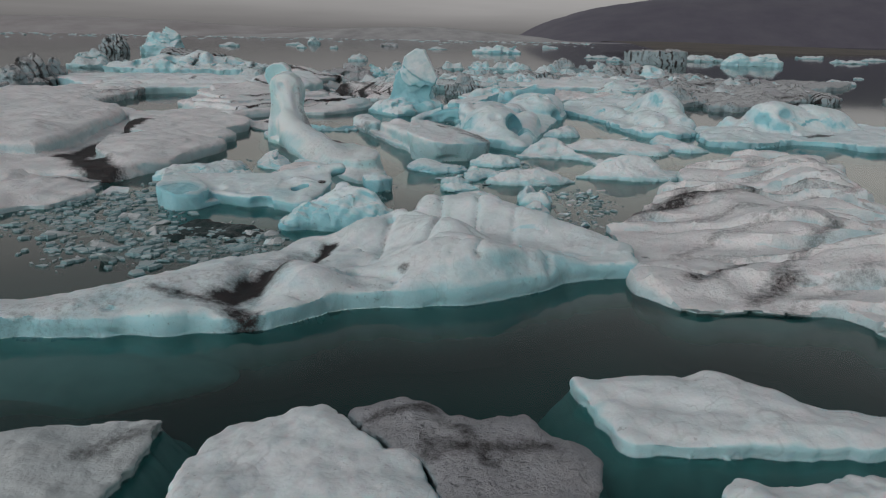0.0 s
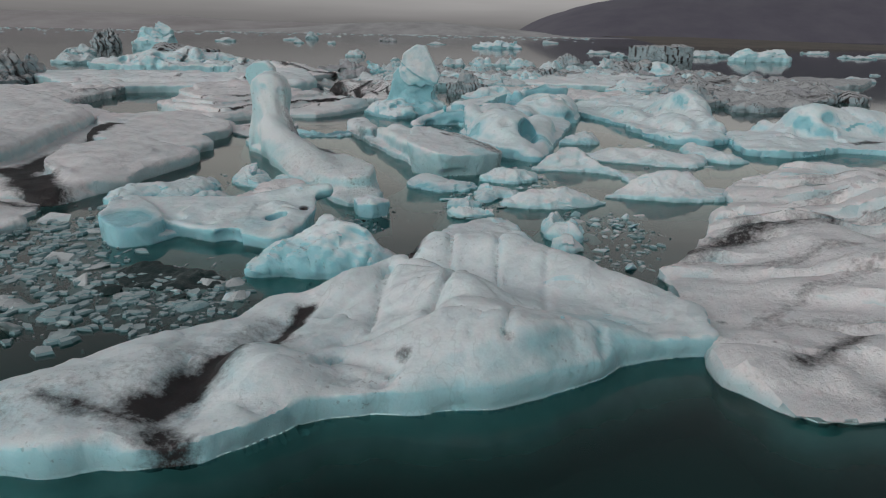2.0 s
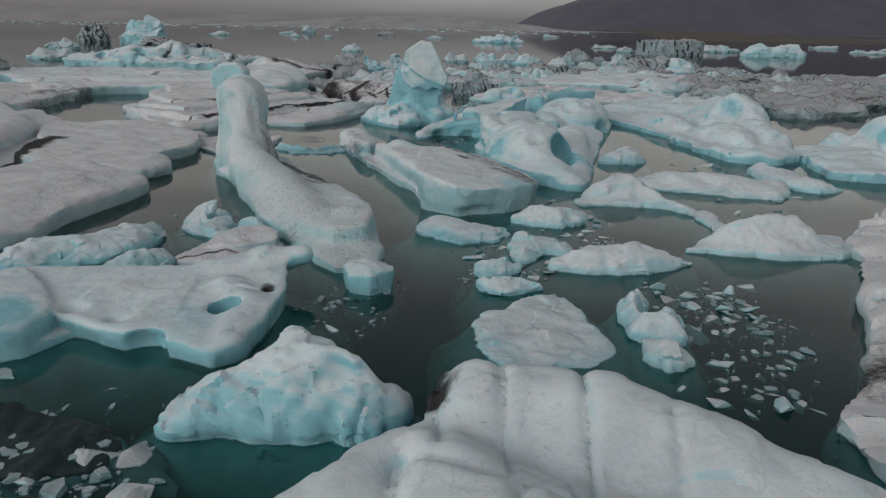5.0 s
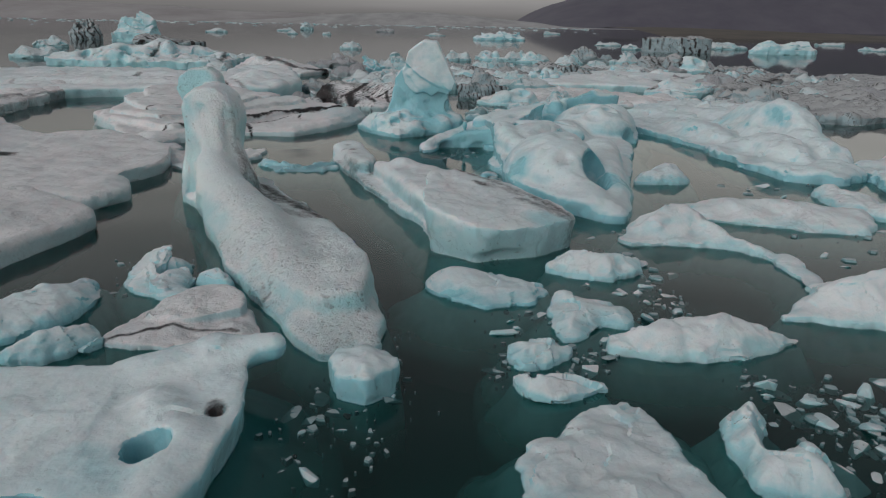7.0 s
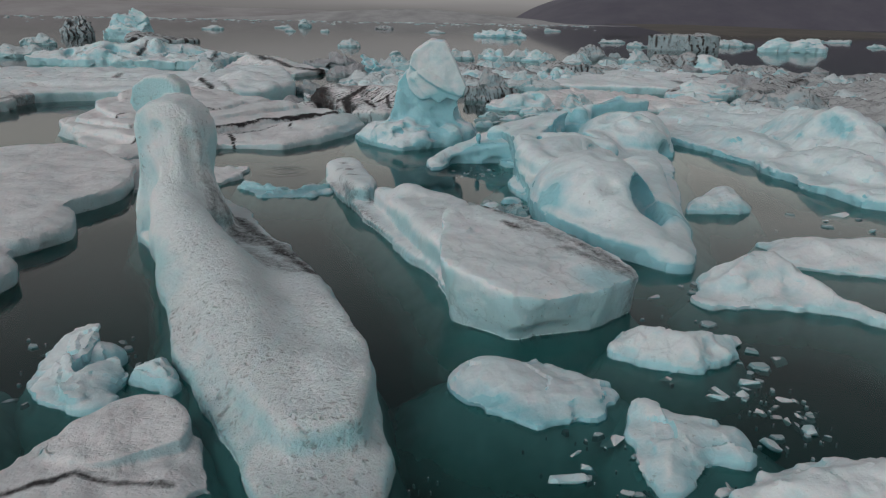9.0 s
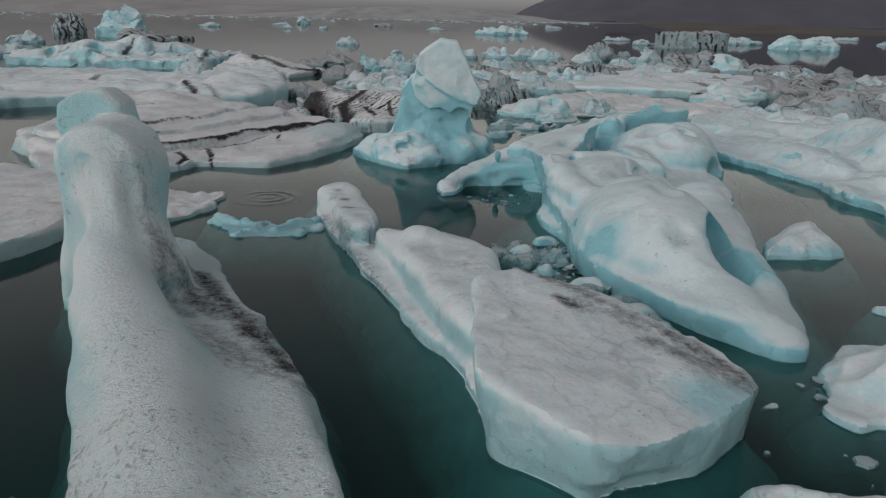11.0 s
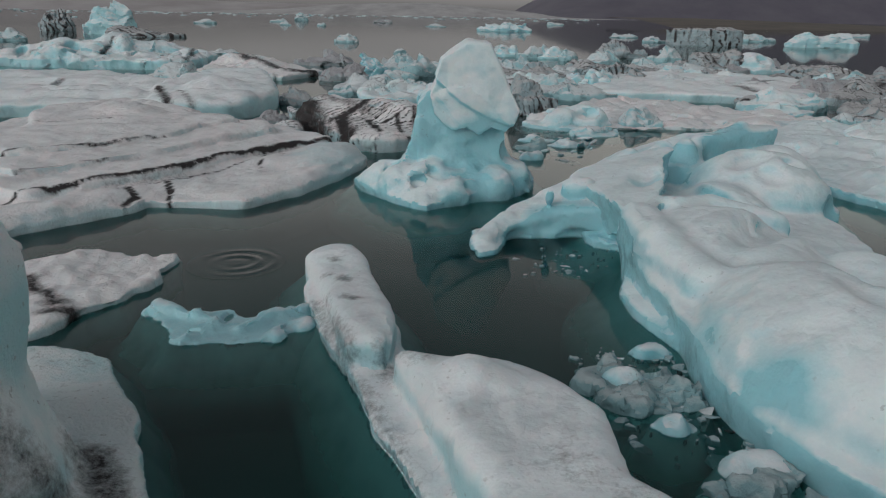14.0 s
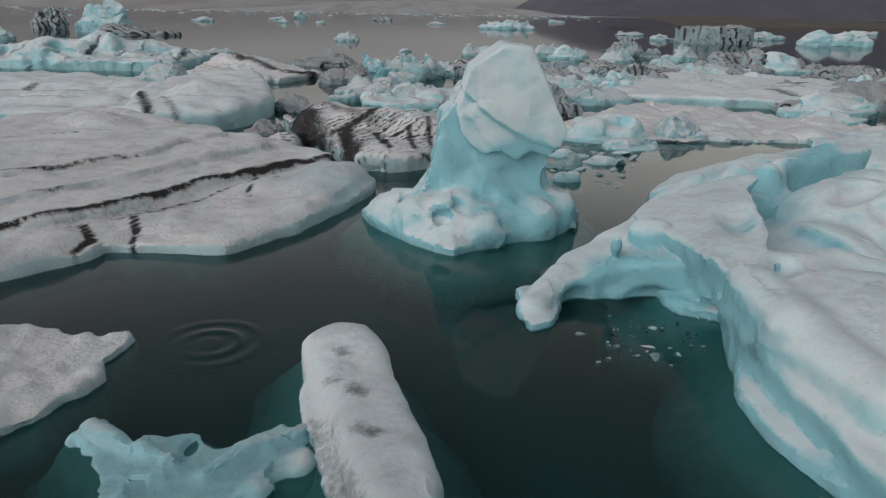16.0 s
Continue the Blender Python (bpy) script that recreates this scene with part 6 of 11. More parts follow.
berg("ice_floe", "half-sunken clear ice plate with sharp edges", [(-1.1, 56.6), (-0.6, 56.0), (0.9, 56.4), (1.5, 57.2), (0.8, 57.2), (-0.5, 57.1), (-1.0, 56.9)], CLEAR, "ice floe", rim=0.12, dome=0.15, shelf=0.3, res=0.06, rough=1.5, crease=2.5, chipped=(0.5, 0.22))
berg("ice_floe", "half-sunken clear ice plate with sharp edges", [(-0.0, 53.7), (0.4, 53.3), (1.2, 53.3), (1.9, 53.9), (1.9, 54.4), (1.0, 54.0)], CLEAR, "ice floe", rim=0.2, dome=0.15, res=0.06, rough=1.5, crease=2.5, chipped=(0.5, 0.22))
berg("ice_floe", "half-sunken clear ice plate with sharp edges", [(1.8, 53.9), (1.4, 52.1), (2.0, 51.0), (3.0, 51.0), (2.8, 52.2), (2.4, 53.4)], CLEAR, "ice floe", rim=0.08, dome=0.1, shelf=0.3, res=0.06, rough=1.5, crease=2.5, chipped=(0.5, 0.22))
berg("ice_floe", "low pale ice floe with blue edges", [(9.4, 113.5), (18.3, 111.7), (24.5, 110.8), (33.0, 114.4), (37.8, 128.4), (32.6, 136.5), (23.4, 140.3), (13.6, 123.0)], WHITE, "ice floe", rim=0.8, dome=0.3, slope=0.5, res=0.4, dirt=[(25.8, 117.5, 26.6, 113.5, 0.80, 0.80), (30.3, 124.8, 35.2, 125.9, 0.60, 0.80)])
berg("ice_floe", "flat silty white ice floe", [(2.0, 95.2), (6.2, 93.6), (18.9, 93.3), (24.7, 96.3), (23.7, 99.7), (17.5, 108.6), (10.1, 109.5), (4.4, 101.8)], SNOWY, "ice floe", rim=0.3, dome=0.4, rough=1.5, chipped=(1.6, 0.10), blocks=(2.6, 0.22, 0.25))
berg("iceberg", "white-topped iceberg with a dark ash base", [(31.2, 110.7), (37.9, 111.9), (48.9, 129.5), (52.2, 137.4), (47.7, 138.8), (39.7, 127.6)], STREAKED, rim=0.8, dome=0.6, slope=0.8, res=0.3, chipped=(1.2, 0.16), dirt=[(30.6, 108.7, 36.8, 109.8, 1.20, 1.00), (40.7, 118.2, 48.5, 128.9, 0.90, 0.90)])
berg("iceberg", "dirty grey floe with many ash seams", [(27.3, 101.5), (32.2, 95.2), (30.7, 82.8), (38.9, 85.2), (56.1, 110.0), (50.5, 116.9), (42.4, 114.6)], STREAKED, rim=0.7, dome=0.4, slope=0.5, res=0.3, crease=2.5, bands=(70, 1.4, 0.8), chipped=(1.2, 0.16))
berg("iceberg", "rounded blue iceberg hummock on dark water", [(21.7, 89.8), (24.9, 84.2), (27.2, 85.4), (29.0, 93.1), (27.4, 96.7)], MIXED, rim=0.4, dome=0.7, res=0.2, chipped=(1.2, 0.16))
berg("ice_floe", "low streaked ice floe in the distance", [(43.8, 120.0), (55.0, 122.2), (66.2, 124.3), (76.5, 139.3), (59.4, 139.6)], STREAKED, "ice floe", rim=0.7, dome=0.3, chipped=(1.2, 0.16))
berg("iceberg", "tall leaning ice column rising from a long pitted foot", [(-14.1, 55.4), (-12.9, 52.8), (-10.6, 48.4), (-9.3, 45.3), (-8.4, 43.2), (-7.0, 40.8), (-5.6, 38.5), (-4.7, 37.2), (-3.8, 37.2), (-3.4, 37.8), (-3.5, 39.8), (-4.0, 42.6), (-4.8, 44.6), (-5.3, 46.4), (-5.7, 48.0), (-7.4, 51.2), (-9.6, 54.9), (-11.4, 58.0), (-13.6, 58.4)], PITTED,
    rim=0.3, dome=0.3, slope=0.55, shelf=0.6, res=0.11, rough=0.8, crease=0.35, edge=0.12, ragged=0.4, frost=[(-11.6, 52.6, 3.0, 5.2, 0.40), (-13.2, 54.6, 5.0, 1.3, -0.3), (-9.9, 53.4, 3.0, 0.9, -0.35), (-11.2, 51.6, 3.2, 1.6, 0.3)],
    prisms=[([(-13.1, -0.6), (-12.85, 1.2), (-12.75, 2.4), (-12.7, 3.2), (-12.78, 4.0), (-12.6, 4.5), (-12.1, 4.84), (-11.3, 4.86), (-10.75, 4.5), (-10.55, 4.0), (-10.5, 3.4), (-10.6, 2.8), (-10.65, 2.2), (-10.5, 1.6), (-10.1, 0.8), (-9.4, -0.6)], 52.2, 53.9), ([(-13.5, 4.6), (-13.35, 5.2), (-12.8, 5.55), (-12.1, 5.55), (-11.7, 5.2), (-11.55, 4.4), (-11.5, -0.6), (-12.9, -0.6), (-12.9, 3.6), (-13.3, 4.2)], 53.9, 55.0)],
    forms=[("limb", 0.6, [(-11.7, 52.1, 2.9, 0.45), (-11.4, 51.6, 1.7, 0.75), (-10.6, 50.2, 0.8, 1.0), (-8.9, 47.6, 0.25, 1.2), (-7.3, 44.4, 0.1, 1.1), (-6.0, 41.8, 0.1, 0.9)]),
           ("slab", 0.5, [(-8.2, 45.2), (-6.6, 41.4), (-5.6, 39.6), (-4.8, 38.9), (-3.8, 39.2), (-3.68, 40.6), (-4.0, 42.4), (-4.9, 44.8), (-5.8, 47.2), (-7.4, 47.6)], -0.6, 0.86, 0.20, -0.02, 0.30, 0.0), ("egg", 0.3, -4.55, 41.0, 0.45, 0.7, 1.3, 0.8, 10, 0),
           ("egg", 0.3, -11.5, 52.5, 4.1, 0.85, 0.7, 0.72, 0, 0), ("limb", 0.2, [(-11.3, 52.1, 4.0, 0.30), (-11.2, 51.9, 2.7, 0.35), (-11.0, 51.4, 1.5, 0.45), (-10.4, 50.2, 0.8, 0.6)]), ("limb", 0.5, [(-11.5, 52.9, 3.8, 0.72), (-11.4, 52.8, 2.4, 0.85), (-11.0, 52.4, 0.9, 1.25)]), ("dig", 0.3, -12.2, 51.5, 2.4, 0.4, 0.4, 1.2, 0, 0), ("dig", 0.12, -11.9, 51.7, 4.0, 0.3, 0.3, 0.35, 0, 0), ("dig", 0.12, -10.3, 52.0, 3.7, 0.3, 0.3, 0.3, 0, 0), ("dig", 0.3, -8.6, 51.6, 1.7, 1.0, 2.2, 0.8, 28, 0)],
    dirt=[(-10.0, 54.1, -7.8, 50.8, 0.35, 0.8), (-7.8, 50.8, -6.2, 48.4, 0.40, 0.85), (-9.8, 52.4, -7.0, 50.3, 0.6, 0.7), (-8.5, 49.8, -6.1, 47.6, 0.7, 0.5), (-10.3, 52.1, -9.4, 51.2, 0.4, 0.5)])
berg("iceberg", "small craggy blue-white iceberg on dark water", [(4.3, 181.6), (4.0, 183.1), (1.8, 183.5), (-0.5, 182.7), (-1.1, 181.6), (-0.7, 180.0), (1.8, 180.1), (3.8, 179.9)], PALE, rim=0.61, slope=1.4, shelf=0.3, res=0.19, rough=0.9, crease=0.6, edge=0.10, chipped=(1.67, 0.16), ridges=[(0.3, 181.5, 2.2, 1.9, 182.2, 1.2, 1.0), (1.7, 182.3, 1.5, 3.3, 181.7, 1.8, 1.0), (0.0, 181.6, 1.8, 1.6, 181.8, 1.5, 1.0)])
berg("iceberg", "small craggy blue-white iceberg on dark water", [(8.3, 141.2), (7.8, 142.0), (5.6, 143.1), (3.8, 142.2), (3.0, 141.2), (3.5, 140.2), (5.6, 140.0), (7.7, 140.3)], PALE, rim=0.74, slope=1.4, shelf=0.3, res=0.15, rough=0.9, crease=0.6, edge=0.10, chipped=(1.64, 0.16), ridges=[(6.5, 141.1, 2.7, 7.8, 141.5, 2.1, 0.8), (6.3, 140.7, 1.8, 7.6, 141.2, 2.0, 0.8), (4.6, 141.5, 2.1, 5.9, 140.8, 1.7, 0.8)])
berg("iceberg", "small craggy blue-white iceberg on dark water", [(9.6, 187.8), (9.7, 188.6), (7.7, 189.0), (6.1, 189.0), (5.5, 187.8), (6.4, 186.6), (7.7, 186.6), (9.5, 186.6)], PALE, rim=0.84, slope=1.4, shelf=0.3, res=0.15, rough=0.9, crease=0.6, edge=0.10, chipped=(1.29, 0.16), ridges=[(8.1, 188.4, 3.0, 9.3, 188.2, 2.0, 0.8), (7.1, 188.1, 2.0, 8.3, 188.3, 2.5, 0.8), (8.1, 187.9, 1.9, 9.3, 187.6, 1.9, 0.8)])
berg("iceberg", "small craggy blue-white iceberg on dark water", [(18.3, 181.7), (16.4, 183.1), (14.3, 183.8), (12.1, 183.5), (9.8, 181.7), (12.1, 179.8), (14.3, 180.0), (17.4, 179.8)], PALE, rim=0.73, slope=1.4, shelf=0.3, res=0.21, rough=0.9, crease=0.6, edge=0.10, chipped=(2.6, 0.16), ridges=[(12.9, 181.1, 2.6, 14.7, 181.5, 1.8, 1.2), (13.0, 181.5, 2.2, 14.8, 181.8, 2.1, 1.2), (15.7, 181.4, 1.6, 17.5, 182.1, 1.6, 1.2)])
berg("iceberg", "small craggy blue-white iceberg on dark water", [(12.0, 146.9), (11.4, 147.5), (10.4, 147.7), (9.2, 147.5), (8.6, 146.9), (9.1, 146.4), (10.4, 146.1), (11.4, 146.1)], PALE, rim=0.55, slope=1.4, shelf=0.3, res=0.12, rough=0.9, crease=0.6, edge=0.10, chipped=(1.04, 0.16), ridges=[(9.6, 147.3, 2.0, 10.4, 147.1, 1.2, 0.5), (9.5, 146.9, 1.4, 10.3, 146.6, 1.3, 0.5), (9.3, 147.1, 1.7, 10.1, 147.0, 1.1, 0.5)])
berg("iceberg", "small craggy blue-white iceberg on dark water", [(20.1, 173.7), (19.9, 174.4), (18.5, 174.5), (17.5, 174.5), (16.7, 173.7), (17.6, 172.7), (18.5, 172.8), (19.5, 173.0)], PALE, rim=0.77, slope=1.4, shelf=0.3, res=0.12, rough=0.9, crease=0.6, edge=0.10, chipped=(1.06, 0.16), ridges=[(17.9, 173.7, 2.7, 18.7, 173.6, 1.7, 0.6), (18.5, 173.3, 1.9, 19.3, 173.5, 1.9, 0.6), (18.8, 173.4, 2.1, 19.7, 173.7, 1.5, 0.6)])
berg("iceberg", "small craggy blue-white iceberg on dark water", [(25.2, 164.9), (25.1, 166.7), (22.0, 167.1), (19.5, 166.2), (18.0, 164.9), (19.2, 163.4), (22.0, 162.4), (25.0, 163.6)], PALE, rim=0.76, slope=1.4, shelf=0.3, res=0.21, rough=0.9, crease=0.6, edge=0.10, chipped=(2.23, 0.16), ridges=[(23.3, 164.1, 2.7, 25.1, 164.5, 1.7, 1.1), (22.3, 165.2, 2.4, 24.1, 165.0, 1.8, 1.1), (21.2, 165.6, 1.8, 23.0, 164.5, 1.6, 1.1)])
berg("iceberg", "small craggy blue-white iceberg on dark water", [(26.9, 145.8), (25.6, 146.8), (23.4, 147.8), (21.6, 147.0), (20.0, 145.8), (21.6, 144.8), (23.4, 144.4), (25.6, 144.6)], PALE, rim=0.66, slope=1.4, shelf=0.3, res=0.17, rough=0.9, crease=0.6, edge=0.10, chipped=(2.13, 0.16), ridges=[(24.1, 145.5, 2.3, 25.5, 145.7, 1.9, 0.9), (23.7, 146.1, 1.4, 25.1, 145.1, 1.5, 0.9), (23.2, 146.1, 1.9, 24.6, 146.5, 2.0, 0.9)])
berg("iceberg", "small craggy blue-white iceberg on dark water", [(39.3, 176.1), (37.8, 177.4), (36.2, 177.9), (34.3, 177.4), (33.0, 176.1), (34.4, 174.8), (36.2, 174.1), (38.7, 174.8)], PALE, rim=0.83, slope=1.4, shelf=0.3, res=0.18, rough=0.9, crease=0.6, edge=0.10, chipped=(1.93, 0.16), ridges=[(35.9, 175.3, 3.0, 37.5, 176.6, 2.1, 1.0), (37.2, 176.6, 2.4, 38.7, 176.6, 1.8, 1.0), (36.7, 175.4, 2.6, 38.2, 176.3, 2.3, 1.0)])
berg("iceberg", "small craggy blue-white iceberg on dark water", [(11.8, 122.6), (10.6, 123.8), (8.8, 123.8), (6.8, 123.6), (6.4, 122.6), (7.3, 121.7), (8.8, 121.3), (10.1, 121.5)], PALE, rim=0.48, slope=1.4, shelf=0.3, res=0.14, rough=0.9, crease=0.6, edge=0.10, chipped=(1.64, 0.16), ridges=[(7.6, 122.2, 1.7, 8.8, 122.9, 1.0, 0.8), (8.0, 123.1, 1.5, 9.2, 123.1, 1.0, 0.8), (7.2, 122.9, 1.4, 8.4, 122.4, 1.1, 0.8)])
berg("iceberg", "small craggy blue-white iceberg on dark water", [(16.5, 127.0), (15.7, 127.6), (14.1, 128.3), (12.8, 127.8), (12.4, 127.0), (12.8, 126.0), (14.1, 125.7), (15.3, 126.2)], PALE, rim=0.55, slope=1.4, shelf=0.3, res=0.12, rough=0.9, crease=0.6, edge=0.10, chipped=(1.26, 0.16), ridges=[(14.3, 126.9, 2.0, 15.2, 126.5, 1.5, 0.6), (13.7, 126.7, 1.2, 14.7, 126.8, 1.1, 0.6), (14.3, 126.5, 1.4, 15.3, 126.8, 1.2, 0.6)])
berg("iceberg", "small craggy blue-white iceberg on dark water", [(27.4, 144.6), (27.1, 145.5), (25.9, 145.5), (24.8, 145.3), (24.1, 144.6), (24.7, 143.8), (25.9, 143.6), (27.4, 143.8)], PALE, rim=0.51, slope=1.4, shelf=0.3, res=0.12, rough=0.9, crease=0.6, edge=0.10, chipped=(1.01, 0.16), ridges=[(26.5, 144.9, 1.8, 27.4, 145.0, 1.1, 0.6), (25.9, 144.3, 1.1, 26.8, 145.1, 1.2, 0.6), (26.4, 144.7, 1.2, 27.3, 145.0, 1.1, 0.6)])
berg("iceberg", "dark-streaked craggy iceberg in the distance", [(35.7, 188.1), (34.7, 189.6), (31.8, 191.1), (28.4, 190.0), (26.3, 188.1), (27.8, 186.6), (31.8, 185.6), (35.4, 185.8)], STREAKED, rim=1.02, slope=1.4, shelf=0.3, res=0.27, rough=1.1, crease=1.2, edge=0.06, bands=(0, 0.84, 1.2), chipped=(2.91, 0.3), ridges=[(29.0, 187.1, 3.6, 31.3, 188.3, 2.7, 1.5), (28.7, 187.9, 2.6, 31.0, 187.2, 2.8, 1.5), (29.6, 188.0, 2.9, 31.9, 187.0, 2.1, 1.5)])
berg("iceberg", "long streaked iceberg with a ragged top", [(49.5, 156.0), (45.5, 160.0), (40.2, 160.0), (34.6, 159.3), (32.6, 156.0), (34.7, 152.6), (40.2, 151.5), (47.1, 151.6)], STREAKED, rim=0.74, slope=1.4, shelf=0.3, res=0.49, rough=1.1, crease=1.2, edge=0.06, bands=(0, 0.84, 1.2), chipped=(4.2, 0.3), ridges=[(38.2, 156.8, 2.6, 42.3, 157.8, 1.8, 2.7), (40.7, 155.2, 2.4, 44.8, 156.7, 1.5, 2.7), (35.6, 155.0, 2.3, 39.7, 157.4, 2.0, 2.7)])
berg("iceberg", "grey ash-stained ice block among others", [(16.9, 147.5), (17.0, 148.6), (14.5, 148.9), (12.5, 148.5), (11.5, 147.5), (12.2, 146.4), (14.5, 146.1), (16.7, 146.2)], STREAKED, rim=0.46, slope=1.4, shelf=0.3, res=0.18, rough=1.1, crease=1.2, edge=0.06, bands=(0, 0.84, 1.2), chipped=(1.71, 0.3), ridges=[(15.1, 147.8, 1.7, 16.6, 147.7, 1.1, 1.0), (14.1, 147.0, 1.1, 15.6, 146.9, 1.1, 1.0), (15.3, 147.6, 1.1, 16.9, 147.3, 1.2, 1.0)])
berg("iceberg", "grey ash-stained ice block among others", [(20.9, 138.5), (20.8, 139.4), (18.5, 140.4), (17.0, 139.8), (15.3, 138.5), (17.1, 137.1), (18.5, 137.3), (20.2, 137.7)], STREAKED, rim=0.52, slope=1.4, shelf=0.3, res=0.16, rough=1.1, crease=1.2, edge=0.06, bands=(0, 0.84, 1.2), chipped=(1.74, 0.3), ridges=[(18.8, 139.1, 1.9, 20.1, 138.9, 1.2, 0.8), (17.7, 138.9, 1.2, 19.0, 138.6, 1.1, 0.8), (17.5, 137.9, 1.3, 18.8, 138.8, 1.5, 0.8)])
berg("iceberg", "grey iceberg wall with dark vertical streaks", [(5.3, 101.2), (4.0, 102.1), (2.6, 102.1), (1.4, 102.0), (-0.2, 101.2), (1.4, 100.4), (2.6, 100.2), (4.1, 100.6)], STREAKED, rim=1.28, slope=3.0, shelf=0.3, res=0.13, rough=1.1, crease=1.2, edge=0.06, bands=(0, 0.49, 1.2), chipped=(1.68, 0.3), ridges=[(1.9, 101.3, 3.0, 3.0, 101.3, 2.3, 0.7), (2.5, 101.3, 2.5, 3.6, 101.5, 2.4, 0.7), (1.7, 101.3, 1.9, 2.8, 101.3, 1.7, 0.7)])
berg("iceberg", "pale blue wedge-shaped iceberg on dark water", [(14.9, 124.8), (14.3, 125.6), (13.2, 126.0), (11.6, 125.5), (11.1, 124.8), (11.5, 123.8), (13.2, 123.3), (14.3, 124.1)], BLUE, rim=0.57, slope=1.4, shelf=0.3, res=0.12, rough=0.9, crease=0.6, edge=0.10, chipped=(1.15, 0.16), ridges=[(12.6, 124.9, 2.0, 13.7, 124.8, 1.6, 0.7), (13.4, 124.7, 1.7, 14.4, 125.3, 1.5, 0.7), (13.4, 124.9, 1.3, 14.5, 125.2, 1.7, 0.7)])
berg("iceberg", "rounded white ice hummock on dark water", [(10.6, 122.4), (10.0, 123.0), (9.0, 123.5), (7.9, 123.1), (7.2, 122.4), (7.8, 121.5), (9.0, 121.2), (10.3, 121.5)], PALE, rim=0.48, slope=1.4, shelf=0.3, res=0.12, rough=1.1, crease=1.2, edge=0.06, chipped=(1.06, 0.3), ridges=[(8.0, 122.3, 1.7, 8.9, 122.4, 1.2, 0.6), (8.7, 122.4, 1.2, 9.6, 122.1, 1.1, 0.6), (9.6, 122.7, 1.5, 10.5, 122.5, 1.4, 0.6)])
berg("iceberg", "rounded blue iceberg with dark cracks", [(-10.5, 132.9), (-11.7, 133.8), (-12.9, 134.1), (-14.1, 133.9), (-14.8, 132.9), (-14.8, 132.0), (-12.9, 131.9), (-11.7, 131.8)], BLUE, rim=1.08, slope=1.4, shelf=0.3, res=0.13, rough=1.1, crease=1.2, edge=0.06, chipped=(1.33, 0.3), ridges=[(-12.6, 132.8, 3.9, -11.5, 132.4, 3.1, 0.7), (-13.2, 133.2, 3.3, -12.1, 132.6, 2.7, 0.7), (-12.3, 132.7, 2.5, -11.2, 133.0, 3.3, 0.7)])
berg("iceberg", "rounded blue iceberg with dark cracks", [(-4.6, 136.1), (-6.0, 137.8), (-7.9, 138.7), (-10.3, 137.3), (-11.4, 136.1), (-10.5, 134.4), (-7.9, 133.4), (-6.0, 134.6)], PALE, rim=1.14, slope=1.4, shelf=0.3, res=0.21, rough=1.1, crease=1.2, edge=0.06, chipped=(2.11, 0.3), ridges=[(-9.8, 136.5, 4.1, -8.0, 135.7, 2.5, 1.1), (-9.7, 135.3, 2.7, -7.9, 135.8, 2.8, 1.1), (-6.6, 136.8, 2.8, -4.8, 135.3, 2.2, 1.1)])
berg("iceberg", "flat-topped grey iceberg far off", [(-17.1, 153.1), (-18.0, 155.2), (-21.1, 155.9), (-24.1, 154.9), (-25.7, 153.1), (-23.3, 151.2), (-21.1, 150.7), (-18.0, 151.1)], GREY, rim=0.6, slope=1.4, shelf=0.3, res=0.23, rough=1.1, crease=1.2, edge=0.06, chipped=(2.65, 0.3), ridges=[(-20.3, 152.7, 2.1, -18.4, 152.4, 1.8, 1.3), (-20.6, 153.5, 1.7, -18.6, 152.4, 1.7, 1.3), (-23.3, 153.3, 1.3, -21.3, 153.9, 1.3, 1.3)])
berg("iceberg", "jumbled white ice heap on dark water", [(-3.6, 109.1), (-5.0, 110.0), (-6.6, 110.7), (-8.8, 110.4), (-9.4, 109.1), (-8.4, 108.2), (-6.6, 107.6), (-4.7, 107.9)], PALE, rim=0.61, slope=1.4, shelf=0.3, res=0.15, rough=1.1, crease=1.2, edge=0.06, chipped=(1.79, 0.3), ridges=[(-7.2, 109.5, 2.2, -5.9, 109.2, 1.3, 0.8), (-6.8, 108.7, 1.6, -5.6, 109.4, 1.8, 0.8), (-7.6, 109.1, 1.8, -6.4, 109.4, 1.4, 0.8)])
berg("iceberg", "jumbled blue-white ice heap on dark water", [(-7.6, 121.5), (-8.7, 122.4), (-10.2, 123.1), (-12.1, 122.5), (-13.1, 121.5), (-12.2, 120.2), (-10.2, 119.8), (-8.4, 120.5)], PALE, rim=0.42, slope=1.4, shelf=0.3, res=0.14, rough=1.1, crease=1.2, edge=0.06, chipped=(1.69, 0.3), ridges=[(-9.4, 122.0, 1.5, -8.2, 121.8, 1.0, 0.8), (-11.3, 121.3, 1.1, -10.1, 121.1, 1.2, 0.8), (-11.3, 121.9, 1.0, -10.0, 121.7, 1.0, 0.8)])
berg("iceberg", "grey silty ice heap on dark water", [(-12.4, 127.4), (-13.4, 128.4), (-15.1, 129.1), (-16.7, 128.3), (-17.9, 127.4), (-16.7, 126.6), (-15.1, 126.1), (-13.5, 126.2)], GREY, rim=0.65, slope=1.4, shelf=0.3, res=0.14, rough=1.1, crease=1.2, edge=0.06, chipped=(1.68, 0.3), ridges=[(-14.8, 127.5, 2.3, -13.7, 127.4, 1.8, 0.7), (-16.7, 127.3, 2.0, -15.5, 127.0, 1.9, 0.7), (-14.4, 126.8, 1.4, -13.2, 127.2, 1.5, 0.7)])
